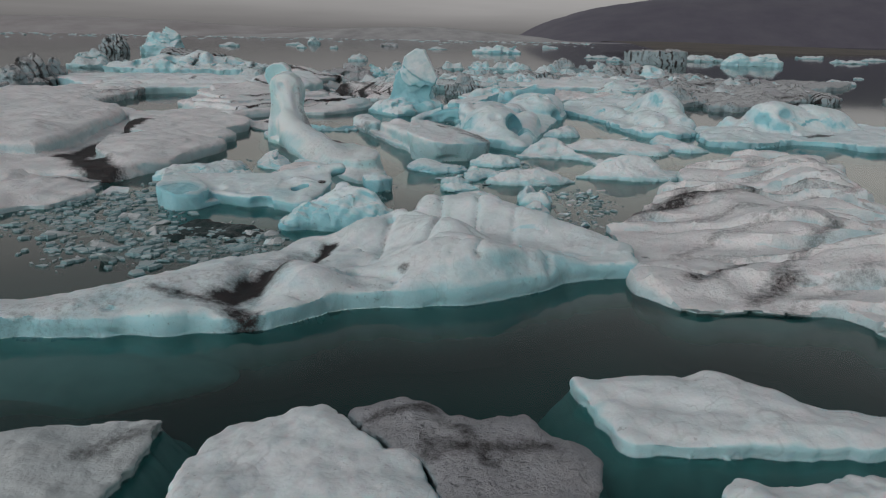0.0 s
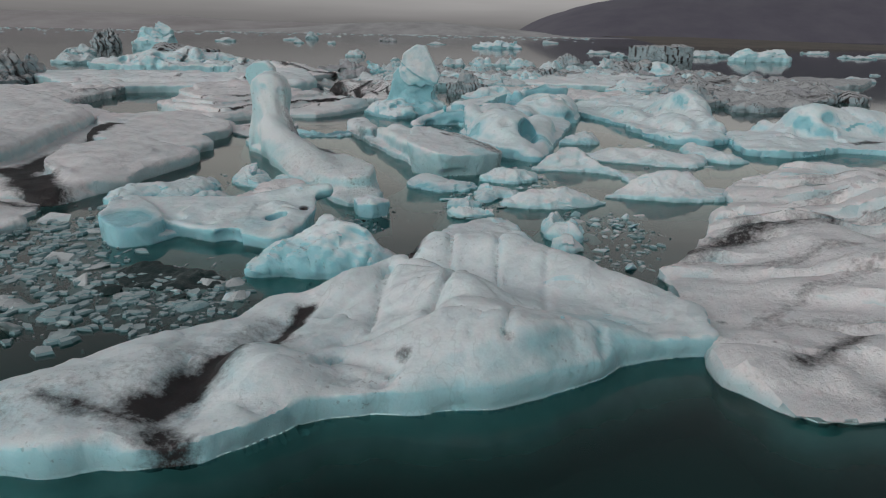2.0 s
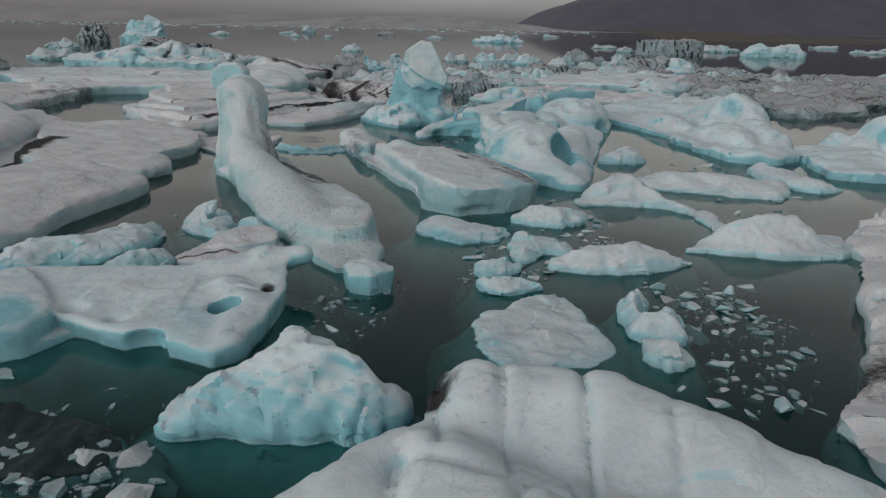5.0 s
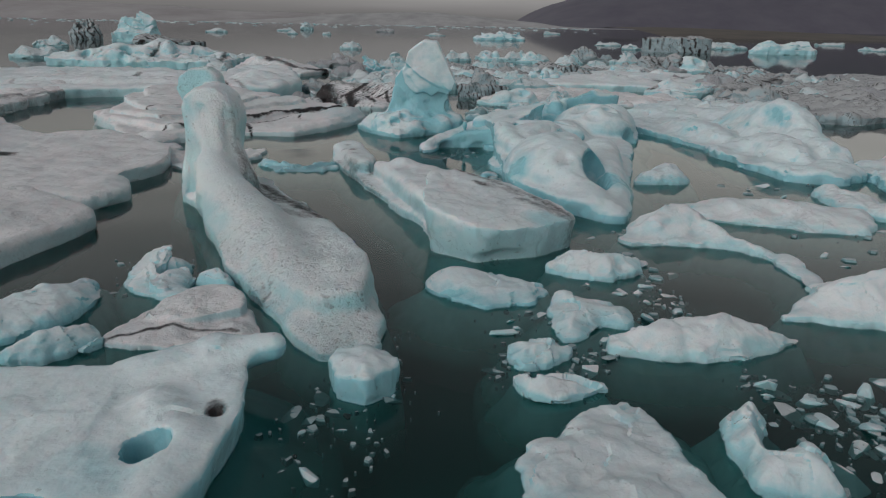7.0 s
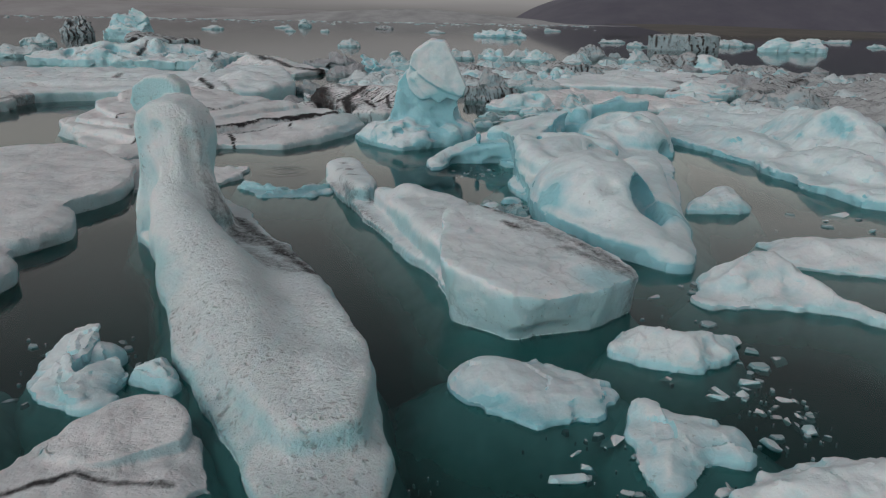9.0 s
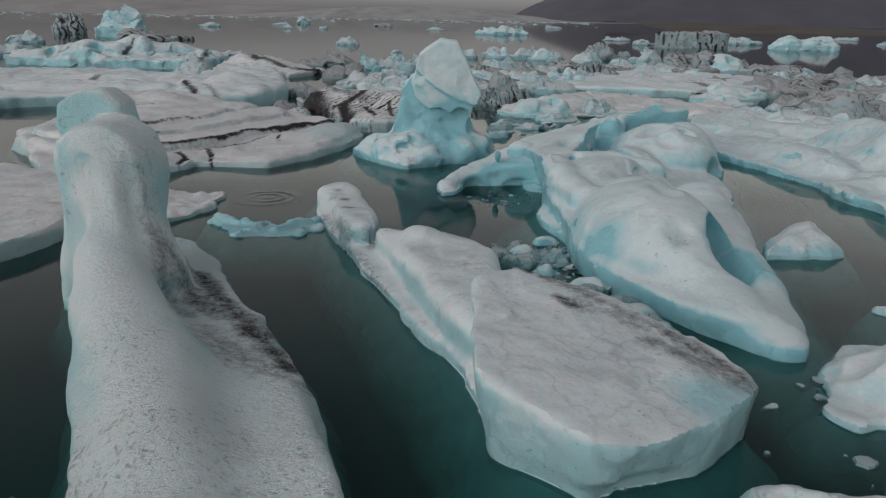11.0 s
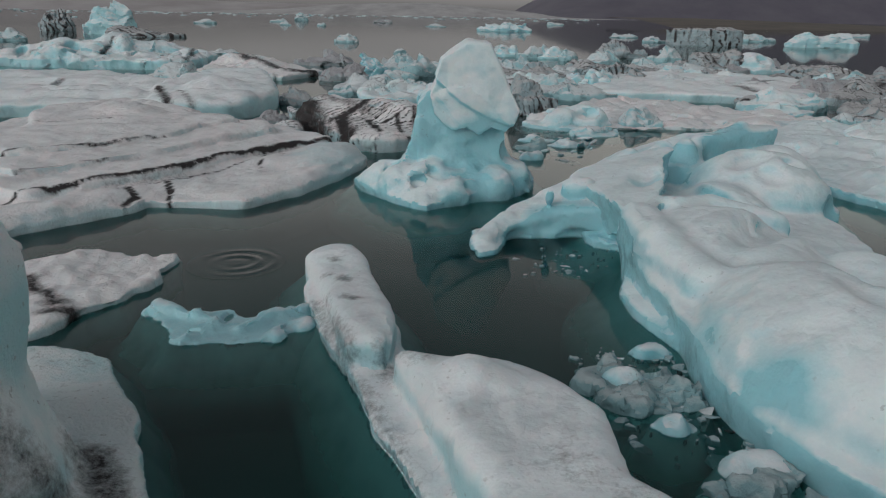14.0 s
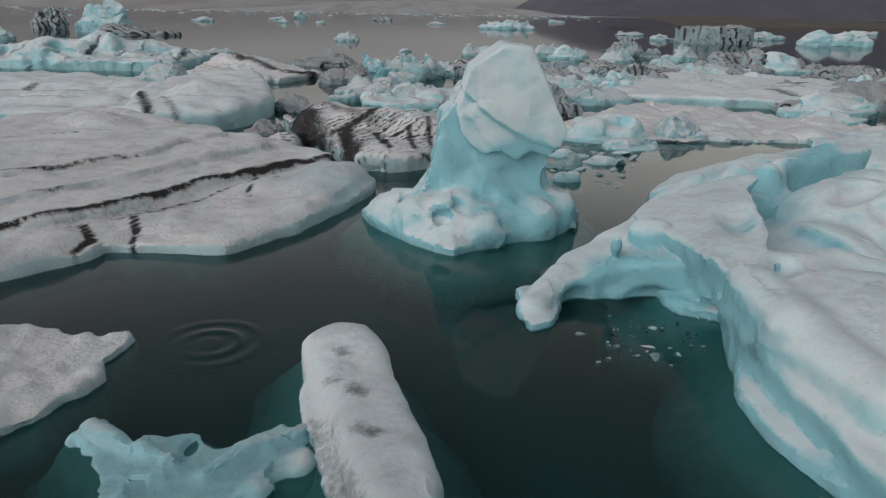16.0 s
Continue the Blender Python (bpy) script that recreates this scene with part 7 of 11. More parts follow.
berg("iceberg", "white ice block with dark vertical streaks", [(-14.6, 105.0), (-15.5, 105.9), (-16.3, 106.0), (-17.5, 105.8), (-17.9, 105.0), (-17.4, 104.3), (-16.3, 103.7), (-15.5, 104.1)], STREAKED, rim=0.46, slope=1.4, shelf=0.3, res=0.12, rough=1.1, crease=1.2, edge=0.06, chipped=(1.01, 0.3), ridges=[(-16.8, 105.2, 1.6, -16.1, 104.6, 1.2, 0.5), (-16.3, 105.3, 1.0, -15.6, 104.8, 0.9, 0.5), (-16.3, 104.7, 1.2, -15.5, 105.0, 1.1, 0.5)])
berg("iceberg", "small dark-stained ice rubble heap", [(-14.8, 93.9), (-15.0, 94.4), (-16.1, 94.8), (-16.9, 94.3), (-17.3, 93.9), (-17.0, 93.3), (-16.1, 93.2), (-15.2, 93.2)], GREY, rim=0.26, slope=1.4, shelf=0.3, res=0.12, rough=1.1, crease=1.2, edge=0.06, chipped=(0.78, 0.3), ridges=[(-16.5, 94.1, 0.9, -15.8, 94.0, 0.7, 0.4), (-16.1, 93.6, 0.7, -15.4, 93.8, 0.7, 0.4), (-15.8, 93.6, 0.7, -15.1, 94.0, 0.7, 0.4)])
berg("iceberg", "small blue ice block on dark water", [(27.8, 139.7), (26.8, 140.3), (25.8, 140.7), (24.3, 140.4), (23.5, 139.7), (24.6, 139.0), (25.8, 138.5), (27.2, 139.0)], BLUE, rim=0.49, slope=1.4, shelf=0.3, res=0.12, rough=1.1, crease=1.2, edge=0.06, chipped=(1.33, 0.3), ridges=[(25.4, 139.7, 1.7, 26.3, 139.6, 1.3, 0.6), (26.4, 139.3, 1.2, 27.3, 139.7, 1.0, 0.6), (24.6, 139.9, 1.1, 25.5, 139.5, 1.3, 0.6)])
berg("iceberg", "grey craggy iceberg in the distance", [(47.9, 153.9), (45.8, 155.2), (42.7, 155.4), (39.5, 155.4), (38.9, 153.9), (39.4, 152.4), (42.7, 152.2), (46.0, 152.6)], GREY, rim=0.77, slope=1.4, shelf=0.3, res=0.26, rough=1.1, crease=1.2, edge=0.06, chipped=(2.77, 0.3), ridges=[(42.7, 154.1, 2.7, 44.9, 153.2, 1.9, 1.4), (43.0, 154.4, 2.0, 45.2, 153.5, 1.6, 1.4), (44.4, 154.4, 1.7, 46.5, 153.9, 2.3, 1.4)])
berg("iceberg", "small bright blue iceberg on dark water", [(41.3, 127.1), (41.3, 127.9), (39.8, 128.1), (38.1, 128.1), (37.9, 127.1), (38.6, 126.1), (39.8, 125.7), (41.2, 126.1)], BLUE, rim=0.51, slope=1.4, shelf=0.3, res=0.12, rough=0.9, crease=0.6, edge=0.10, chipped=(1.06, 0.16), ridges=[(40.3, 126.8, 1.8, 41.3, 126.9, 1.1, 0.6), (40.1, 126.7, 1.5, 41.1, 127.4, 1.2, 0.6), (38.7, 127.2, 1.6, 39.6, 127.0, 1.4, 0.6)])
berg("iceberg", "pale blue iceberg with a pointed top", [(11.9, 95.0), (11.5, 95.9), (10.3, 96.3), (8.9, 95.9), (8.5, 95.0), (8.8, 94.1), (10.3, 93.7), (11.6, 94.0)], PALE, rim=0.39, slope=1.4, shelf=0.3, res=0.12, rough=1.1, crease=1.2, edge=0.06, chipped=(1.05, 0.3), ridges=[(9.4, 94.7, 1.4, 10.4, 95.2, 0.9, 0.6), (8.9, 95.3, 1.2, 9.9, 94.7, 1.0, 0.6), (10.1, 95.3, 1.2, 11.1, 95.4, 0.8, 0.6)])
berg("iceberg", "low rounded blue ice hummock", [(6.5, 96.1), (5.7, 96.8), (4.7, 97.1), (3.2, 96.8), (2.8, 96.1), (3.6, 95.4), (4.7, 95.2), (6.2, 95.4)], BLUE, rim=0.36, slope=1.4, shelf=0.3, res=0.12, rough=1.1, crease=1.2, edge=0.06, chipped=(1.13, 0.3), ridges=[(5.3, 96.1, 1.3, 6.3, 96.4, 0.8, 0.6), (3.8, 96.4, 1.1, 4.7, 95.9, 0.8, 0.6), (4.8, 96.0, 0.8, 5.7, 95.8, 1.0, 0.6)])
berg("iceberg", "low pale ice pieces on dark water", [(7.8, 92.0), (7.1, 92.6), (6.0, 93.1), (5.2, 92.8), (4.8, 92.0), (5.2, 91.4), (6.0, 91.1), (6.9, 91.5)], PALE, rim=0.16, slope=1.4, shelf=0.3, res=0.12, rough=1.1, crease=1.2, edge=0.06, chipped=(0.91, 0.3), ridges=[(5.7, 91.8, 0.6, 6.4, 92.3, 0.3, 0.5), (6.2, 91.9, 0.5, 7.0, 92.3, 0.4, 0.5), (6.3, 91.7, 0.5, 7.0, 92.3, 0.4, 0.5)])
berg("iceberg", "low clear ice piece on dark water", [(2.1, 85.4), (2.1, 85.9), (1.3, 86.1), (0.7, 85.7), (0.2, 85.4), (0.4, 84.9), (1.3, 84.7), (2.1, 84.9)], CLEAR, rim=0.22, slope=1.4, shelf=0.3, res=0.12, rough=1.1, crease=1.2, edge=0.06, chipped=(0.7, 0.3), ridges=[(1.5, 85.2, 0.8, 2.0, 85.1, 0.7, 0.3), (1.5, 85.6, 0.5, 2.0, 85.5, 0.7, 0.3), (1.3, 85.3, 0.5, 1.8, 85.3, 0.5, 0.3)])
berg("iceberg", "grey dirt-streaked iceberg on dark water", [(37.2, 115.8), (35.2, 116.9), (33.4, 118.0), (30.6, 116.9), (29.6, 115.8), (31.2, 114.7), (33.4, 113.7), (35.7, 114.2)], GREY, rim=0.62, slope=1.4, shelf=0.3, res=0.19, rough=0.9, crease=0.6, edge=0.10, chipped=(2.37, 0.16), ridges=[(33.9, 116.5, 2.2, 35.5, 115.1, 1.6, 1.0), (32.6, 115.9, 2.0, 34.2, 116.0, 1.7, 1.0), (31.4, 116.4, 1.6, 33.0, 115.6, 1.9, 1.0)])
berg("iceberg", "low grey iceberg stained with dark ash", [(31.6, 89.9), (31.1, 91.4), (28.6, 91.8), (26.1, 91.6), (24.1, 89.9), (25.8, 88.8), (28.6, 87.5), (32.0, 88.8)], STREAKED, rim=0.72, slope=1.4, shelf=0.3, res=0.24, rough=1.1, crease=1.2, edge=0.06, bands=(30, 0.7, 1.2), chipped=(2.41, 0.3), ridges=[(27.4, 89.8, 2.6, 29.4, 89.7, 1.9, 1.3), (26.8, 89.4, 1.9, 28.9, 89.6, 1.5, 1.3), (25.8, 90.1, 2.0, 27.9, 89.9, 1.9, 1.3)])
berg("iceberg", "small sharp blue iceberg on dark water", [(45.7, 126.9), (44.6, 128.1), (43.1, 128.6), (41.1, 127.9), (40.2, 126.9), (41.2, 125.9), (43.1, 125.2), (44.6, 126.0)], PALE, rim=0.64, slope=1.4, shelf=0.3, res=0.14, rough=0.9, crease=0.6, edge=0.10, chipped=(1.69, 0.16), ridges=[(43.0, 126.6, 2.3, 44.2, 126.9, 1.7, 0.8), (43.3, 126.4, 1.5, 44.5, 126.5, 1.9, 0.8), (42.6, 127.4, 1.6, 43.8, 126.3, 1.9, 0.8)])
berg("iceberg", "small white ice hummock on dark water", [(48.4, 118.5), (48.0, 119.6), (46.3, 120.4), (43.9, 119.4), (43.6, 118.5), (44.4, 117.6), (46.3, 117.0), (48.6, 117.2)], PALE, rim=0.59, slope=1.4, shelf=0.3, res=0.16, rough=1.1, crease=1.2, edge=0.06, chipped=(1.54, 0.3), ridges=[(46.3, 119.1, 2.1, 47.6, 118.7, 1.3, 0.9), (46.0, 118.7, 1.8, 47.3, 118.1, 1.7, 0.9), (46.0, 118.9, 1.9, 47.4, 118.3, 1.5, 0.9)])
berg("iceberg", "snowy ice hummock on dark water", [(-39.5, 69.1), (-39.6, 69.6), (-40.7, 69.9), (-41.7, 69.6), (-42.4, 69.1), (-41.8, 68.4), (-40.7, 68.2), (-39.5, 68.4)], SNOWY, rim=0.39, slope=1.4, shelf=0.3, res=0.12, rough=1.1, crease=1.2, edge=0.06, chipped=(0.9, 0.3), ridges=[(-40.8, 69.1, 1.4, -40.0, 69.3, 0.8, 0.5), (-40.4, 68.8, 1.2, -39.6, 69.2, 0.9, 0.5), (-41.0, 69.1, 1.1, -40.2, 68.8, 1.0, 0.5)])
berg("iceberg", "small craggy blue-white iceberg on dark water", [(-74.5, 162.3), (-74.4, 164.7), (-78.6, 164.5), (-82.9, 163.9), (-84.4, 162.3), (-81.4, 160.2), (-78.6, 159.0), (-75.6, 160.6)], PALE, rim=0.7, slope=1.4, shelf=0.3, res=0.29, rough=0.9, crease=0.6, edge=0.10, chipped=(3.09, 0.16), ridges=[(-80.7, 161.2, 2.5, -78.2, 162.1, 1.7, 1.6), (-77.9, 163.0, 1.5, -75.4, 161.3, 1.5, 1.6), (-78.0, 163.4, 2.3, -75.5, 161.9, 1.8, 1.6)])
berg("iceberg", "small craggy blue-white iceberg on dark water", [(-66.0, 159.2), (-66.8, 160.1), (-68.7, 160.7), (-70.4, 160.5), (-70.9, 159.2), (-70.8, 158.0), (-68.7, 157.5), (-66.7, 157.9)], PALE, rim=0.58, slope=1.4, shelf=0.3, res=0.15, rough=0.9, crease=0.6, edge=0.10, chipped=(1.5, 0.16), ridges=[(-69.8, 159.5, 2.1, -68.5, 159.1, 1.4, 0.8), (-67.8, 159.0, 1.4, -66.5, 159.0, 1.5, 0.8), (-69.0, 159.0, 1.7, -67.7, 158.7, 1.2, 0.8)])
berg("iceberg", "small craggy blue-white iceberg on dark water", [(-30.5, 123.1), (-31.1, 124.8), (-34.1, 125.4), (-37.4, 125.1), (-38.5, 123.1), (-36.7, 121.3), (-34.1, 121.4), (-31.1, 121.7)], PALE, rim=0.66, slope=1.4, shelf=0.3, res=0.23, rough=0.9, crease=0.6, edge=0.10, chipped=(2.44, 0.16), ridges=[(-33.5, 122.2, 2.4, -31.5, 123.6, 2.0, 1.2), (-32.9, 124.0, 1.8, -31.0, 122.9, 1.8, 1.2), (-33.3, 123.5, 2.0, -31.4, 122.6, 1.9, 1.2)])
berg("iceberg", "small craggy blue-white iceberg on dark water", [(-40.5, 177.4), (-42.3, 178.8), (-44.0, 178.9), (-46.2, 178.5), (-47.2, 177.4), (-45.9, 176.1), (-44.0, 175.3), (-42.0, 176.2)], PALE, rim=0.27, slope=1.4, shelf=0.3, res=0.18, rough=0.9, crease=0.6, edge=0.10, chipped=(2.07, 0.16), ridges=[(-43.9, 177.3, 1.0, -42.4, 177.1, 0.6, 1.0), (-43.8, 176.7, 0.8, -42.3, 177.6, 0.6, 1.0), (-43.4, 177.0, 0.7, -41.9, 177.6, 0.8, 1.0)])
berg("iceberg", "dark spiky ash-covered iceberg far off", [(-127.2, 296.3), (-130.0, 298.2), (-133.3, 299.1), (-136.6, 298.9), (-139.7, 296.3), (-137.2, 294.2), (-133.3, 293.2), (-130.0, 294.0)], STREAKED, rim=2.06, slope=3.0, shelf=0.3, res=0.34, rough=1.1, crease=1.2, edge=0.06, bands=(0, 1.6, 1.6), chipped=(2.0, 0.4), ridges=[(-131.6, 296.0, 7.3, -128.7, 296.1, 5.4, 1.8), (-131.9, 295.8, 5.6, -129.0, 297.4, 6.1, 1.8), (-136.7, 296.0, 5.1, -133.9, 297.0, 6.0, 1.8)])
berg("iceberg", "tall blue-white iceberg far across the lagoon", [(-96.1, 271.0), (-98.9, 273.5), (-104.2, 275.4), (-109.3, 273.4), (-111.3, 271.0), (-111.6, 268.7), (-104.2, 267.4), (-99.3, 267.3)], MIXED, rim=2.81, slope=3.0, shelf=0.3, res=0.5, rough=1.1, crease=1.2, edge=0.06, chipped=(2.5, 0.2), ridges=[(-102.5, 271.7, 10.0, -98.2, 271.5, 7.8, 2.7), (-107.8, 269.5, 8.4, -103.6, 270.5, 7.2, 2.7), (-101.0, 271.0, 6.6, -96.8, 271.4, 8.3, 2.7)])
berg("iceberg", "low grey ash-covered floe far off", [(-77.0, 257.5), (-82.7, 261.5), (-89.3, 262.2), (-97.6, 260.5), (-100.0, 257.5), (-97.9, 253.5), (-89.3, 253.0), (-80.0, 254.6)], STREAKED, rim=0.92, slope=1.4, shelf=0.3, res=0.7, rough=1.1, crease=1.2, edge=0.06, bands=(80, 1.5, 1.6), chipped=(2.0, 0.15), ridges=[(-97.1, 259.3, 3.3, -91.1, 256.6, 2.2, 3.8), (-95.4, 257.1, 2.6, -89.5, 258.8, 1.8, 3.8), (-94.6, 256.1, 2.6, -88.7, 258.2, 2.0, 3.8)])
berg("iceberg", "distant craggy iceberg on dark water", [(-100.2, 216.5), (-101.4, 218.1), (-104.4, 218.9), (-107.7, 218.6), (-109.6, 216.5), (-107.2, 214.9), (-104.4, 213.5), (-100.9, 214.6)], PALE, rim=0.78, slope=1.4, shelf=0.3, res=0.25, rough=0.9, crease=0.6, edge=0.10, chipped=(2.9, 0.16), ridges=[(-103.8, 216.7, 2.8, -101.6, 216.9, 1.8, 1.4), (-104.8, 217.0, 1.8, -102.7, 217.4, 2.3, 1.4), (-106.7, 215.9, 1.9, -104.5, 216.1, 1.6, 1.4)])
berg("iceberg", "flat-topped iceberg with black vertical streaks far off", [(87.5, 268.9), (87.1, 272.6), (76.8, 275.4), (65.2, 272.0), (65.8, 268.9), (66.2, 265.9), (76.8, 263.0), (85.2, 264.1)], STREAKED, rim=4.5, slope=5.0, shelf=0.3, res=0.79, rough=1.1, crease=1.2, edge=0.06, bands=(0, 2.0, 1.7), chipped=(1.5, 0.12), ridges=[(81.6, 270.5, 5.4, 88.4, 267.5, 4.4, 4.3), (80.0, 267.7, 3.2, 86.7, 268.2, 3.9, 4.3), (72.3, 269.9, 3.7, 79.0, 270.3, 3.2, 4.3)])
berg("iceberg", "low white iceberg far off", [(117.7, 311.3), (116.5, 313.8), (108.1, 314.3), (101.2, 314.3), (98.4, 311.3), (100.9, 308.1), (108.1, 306.9), (115.5, 308.6)], PALE, rim=0.74, slope=1.4, shelf=0.3, res=0.58, rough=1.1, crease=1.2, edge=0.06, chipped=(4.2, 0.3), ridges=[(104.0, 312.7, 2.7, 108.9, 312.0, 1.7, 3.2), (106.6, 310.5, 2.4, 111.6, 312.3, 1.7, 3.2), (104.7, 311.1, 2.3, 109.6, 312.2, 1.9, 3.2)])
berg("iceberg", "bright blue-white iceberg far off", [(119.6, 261.7), (116.7, 264.8), (108.4, 265.6), (100.9, 264.7), (97.0, 261.7), (102.3, 259.3), (108.4, 258.7), (116.7, 259.2)], MIXED, rim=1.38, slope=1.4, shelf=0.3, res=0.59, rough=1.1, crease=1.2, edge=0.06, chipped=(2.5, 0.2), ridges=[(101.9, 260.8, 4.9, 106.9, 261.4, 2.8, 3.2), (109.3, 262.6, 3.6, 114.4, 261.8, 3.2, 3.2), (110.6, 262.0, 3.9, 115.6, 262.3, 4.1, 3.2)])
berg("iceberg", "low blue iceberg far off", [(41.2, 413.4), (36.3, 417.8), (28.3, 417.7), (19.4, 417.4), (14.2, 413.4), (16.6, 409.0), (28.3, 407.9), (39.9, 410.3)], BLUE, rim=1.25, slope=1.4, shelf=0.3, res=0.78, rough=1.1, crease=1.2, edge=0.06, chipped=(4.2, 0.3), ridges=[(28.5, 413.2, 4.5, 35.1, 414.8, 2.8, 4.3), (31.5, 414.9, 3.1, 38.2, 415.2, 3.1, 4.3), (20.0, 415.2, 3.0, 26.6, 411.8, 3.0, 4.3)])
berg("iceberg", "small jagged iceberg near the glacier", [(-124.2, 726.4), (-127.2, 728.6), (-131.4, 729.7), (-137.0, 728.2), (-136.7, 726.4), (-136.6, 724.6), (-131.4, 723.4), (-126.0, 724.2)], PALE, rim=2.38, slope=1.4, shelf=0.3, res=0.39, rough=1.1, crease=1.2, edge=0.06, chipped=(3.95, 0.3), ridges=[(-129.4, 726.7, 8.5, -126.1, 725.8, 6.2, 2.1), (-135.7, 725.9, 6.9, -132.4, 725.6, 6.2, 2.1), (-132.0, 726.1, 6.2, -128.7, 725.6, 5.2, 2.1)])
berg("iceberg", "tiny dark floe far off", [(-43.4, 659.8), (-46.7, 662.6), (-50.4, 662.4), (-53.9, 661.7), (-57.8, 659.8), (-54.6, 657.0), (-50.4, 656.3), (-45.0, 657.7)], GREY, rim=0.94, slope=1.4, shelf=0.3, res=0.39, rough=1.1, crease=1.2, edge=0.06, chipped=(4.2, 0.3), ridges=[(-50.5, 659.8, 3.3, -47.2, 659.6, 2.0, 2.1), (-54.8, 660.8, 2.2, -51.5, 659.2, 2.7, 2.1), (-47.9, 660.4, 2.6, -44.6, 658.8, 2.3, 2.1)])
berg("iceberg", "small drifting ice piece far off", [(214.0, 420.5), (212.5, 423.3), (207.5, 424.3), (200.4, 424.2), (200.4, 420.5), (202.9, 416.6), (207.5, 416.4), (212.1, 416.8)], PALE, rim=0.5, slope=1.4, shelf=0.3, res=0.49, rough=0.9, crease=0.6, edge=0.10, group='distant drift ice', chipped=(4.2, 0.16), ridges=[(205.0, 420.6, 1.8, 209.2, 419.1, 1.3, 2.7), (210.4, 420.2, 1.5, 214.5, 420.6, 1.5, 2.7), (202.1, 422.0, 1.1, 206.3, 421.8, 1.4, 2.7)])
berg("iceberg", "small drifting ice piece far off", [(181.6, 334.5), (180.1, 336.6), (177.9, 337.1), (174.7, 335.9), (173.7, 334.5), (175.5, 332.5), (177.9, 331.6), (180.5, 333.2)], PALE, rim=0.4, slope=1.4, shelf=0.3, res=0.23, rough=0.9, crease=0.6, edge=0.10, group='distant drift ice', chipped=(2.42, 0.16), ridges=[(178.1, 334.1, 1.4, 180.1, 334.4, 0.8, 1.3), (176.2, 333.6, 1.3, 178.2, 334.9, 0.9, 1.3), (175.9, 335.1, 1.0, 177.9, 333.9, 0.8, 1.3)])
berg("iceberg", "small drifting ice piece far off", [(182.4, 320.4), (180.5, 322.2), (177.6, 324.1), (173.0, 323.0), (173.2, 320.4), (173.0, 318.6), (177.6, 317.5), (181.8, 317.8)], PALE, rim=0.44, slope=1.4, shelf=0.3, res=0.31, rough=0.9, crease=0.6, edge=0.10, group='distant drift ice', chipped=(2.91, 0.16), ridges=[(175.5, 321.0, 1.6, 178.1, 321.2, 1.2, 1.7), (176.3, 321.6, 1.0, 178.9, 321.2, 1.2, 1.7), (177.0, 319.8, 1.3, 179.5, 320.8, 1.2, 1.7)])
berg("iceberg", "small drifting ice piece far off", [(230.0, 387.3), (227.1, 390.0), (223.4, 391.1), (219.3, 389.7), (217.1, 387.3), (219.3, 384.6), (223.4, 384.2), (227.9, 385.0)], PALE, rim=0.38, slope=1.4, shelf=0.3, res=0.32, rough=0.9, crease=0.6, edge=0.10, group='distant drift ice', chipped=(3.96, 0.16), ridges=[(223.0, 388.4, 1.4, 225.7, 386.3, 1.0, 1.7), (223.7, 386.8, 1.0, 226.4, 387.9, 0.9, 1.7), (219.8, 386.4, 1.0, 222.5, 388.0, 0.8, 1.7)])
berg("iceberg", "small drifting ice piece far off", [(98.3, 172.3), (97.7, 172.9), (97.0, 173.2), (96.1, 173.0), (95.8, 172.3), (96.2, 171.8), (97.0, 171.6), (97.9, 171.7)], PALE, rim=0.14, slope=1.4, shelf=0.3, res=0.12, rough=0.9, crease=0.6, edge=0.10, group='distant drift ice', chipped=(0.76, 0.16), ridges=[(96.2, 172.5, 0.5, 96.8, 172.5, 0.3, 0.4), (96.8, 172.4, 0.3, 97.4, 172.2, 0.4, 0.4), (96.4, 172.2, 0.4, 97.0, 172.4, 0.4, 0.4)])
berg("iceberg", "small drifting ice piece far off", [(80.0, 143.3), (79.0, 144.5), (76.8, 145.6), (74.4, 144.5), (73.0, 143.3), (74.8, 142.1), (76.8, 141.4), (79.6, 142.1)], PALE, rim=0.3, slope=1.4, shelf=0.3, res=0.21, rough=0.9, crease=0.6, edge=0.10, group='distant drift ice', chipped=(2.16, 0.16), ridges=[(75.7, 143.2, 1.1, 77.4, 143.7, 0.9, 1.1), (77.3, 142.8, 0.9, 79.1, 143.2, 0.7, 1.1), (76.7, 142.7, 0.7, 78.5, 143.2, 0.7, 1.1)])
berg("iceberg", "small drifting ice piece far off", [(58.1, 125.7), (57.1, 126.3), (56.1, 126.7), (55.2, 126.3), (54.6, 125.7), (55.0, 125.1), (56.1, 124.5), (57.2, 124.8)], PALE, rim=0.38, slope=1.4, shelf=0.3, res=0.12, rough=0.9, crease=0.6, edge=0.10, group='distant drift ice', chipped=(1.08, 0.16), ridges=[(56.2, 125.8, 1.4, 57.0, 125.7, 1.0, 0.5), (56.1, 125.9, 1.1, 56.9, 125.4, 1.0, 0.5), (56.0, 125.7, 1.1, 56.8, 126.0, 0.9, 0.5)])
berg("iceberg", "small drifting ice piece far off", [(70.2, 145.3), (69.6, 146.6), (67.9, 146.8), (65.6, 146.2), (64.8, 145.3), (66.1, 144.1), (67.9, 143.8), (69.4, 144.5)], PALE, rim=0.22, slope=1.4, shelf=0.3, res=0.15, rough=0.9, crease=0.6, edge=0.10, group='distant drift ice', chipped=(1.69, 0.16), ridges=[(66.1, 145.2, 0.8, 67.4, 145.3, 0.6, 0.8), (67.4, 145.1, 0.5, 68.7, 145.5, 0.6, 0.8), (67.8, 145.7, 0.6, 69.0, 145.2, 0.6, 0.8)])
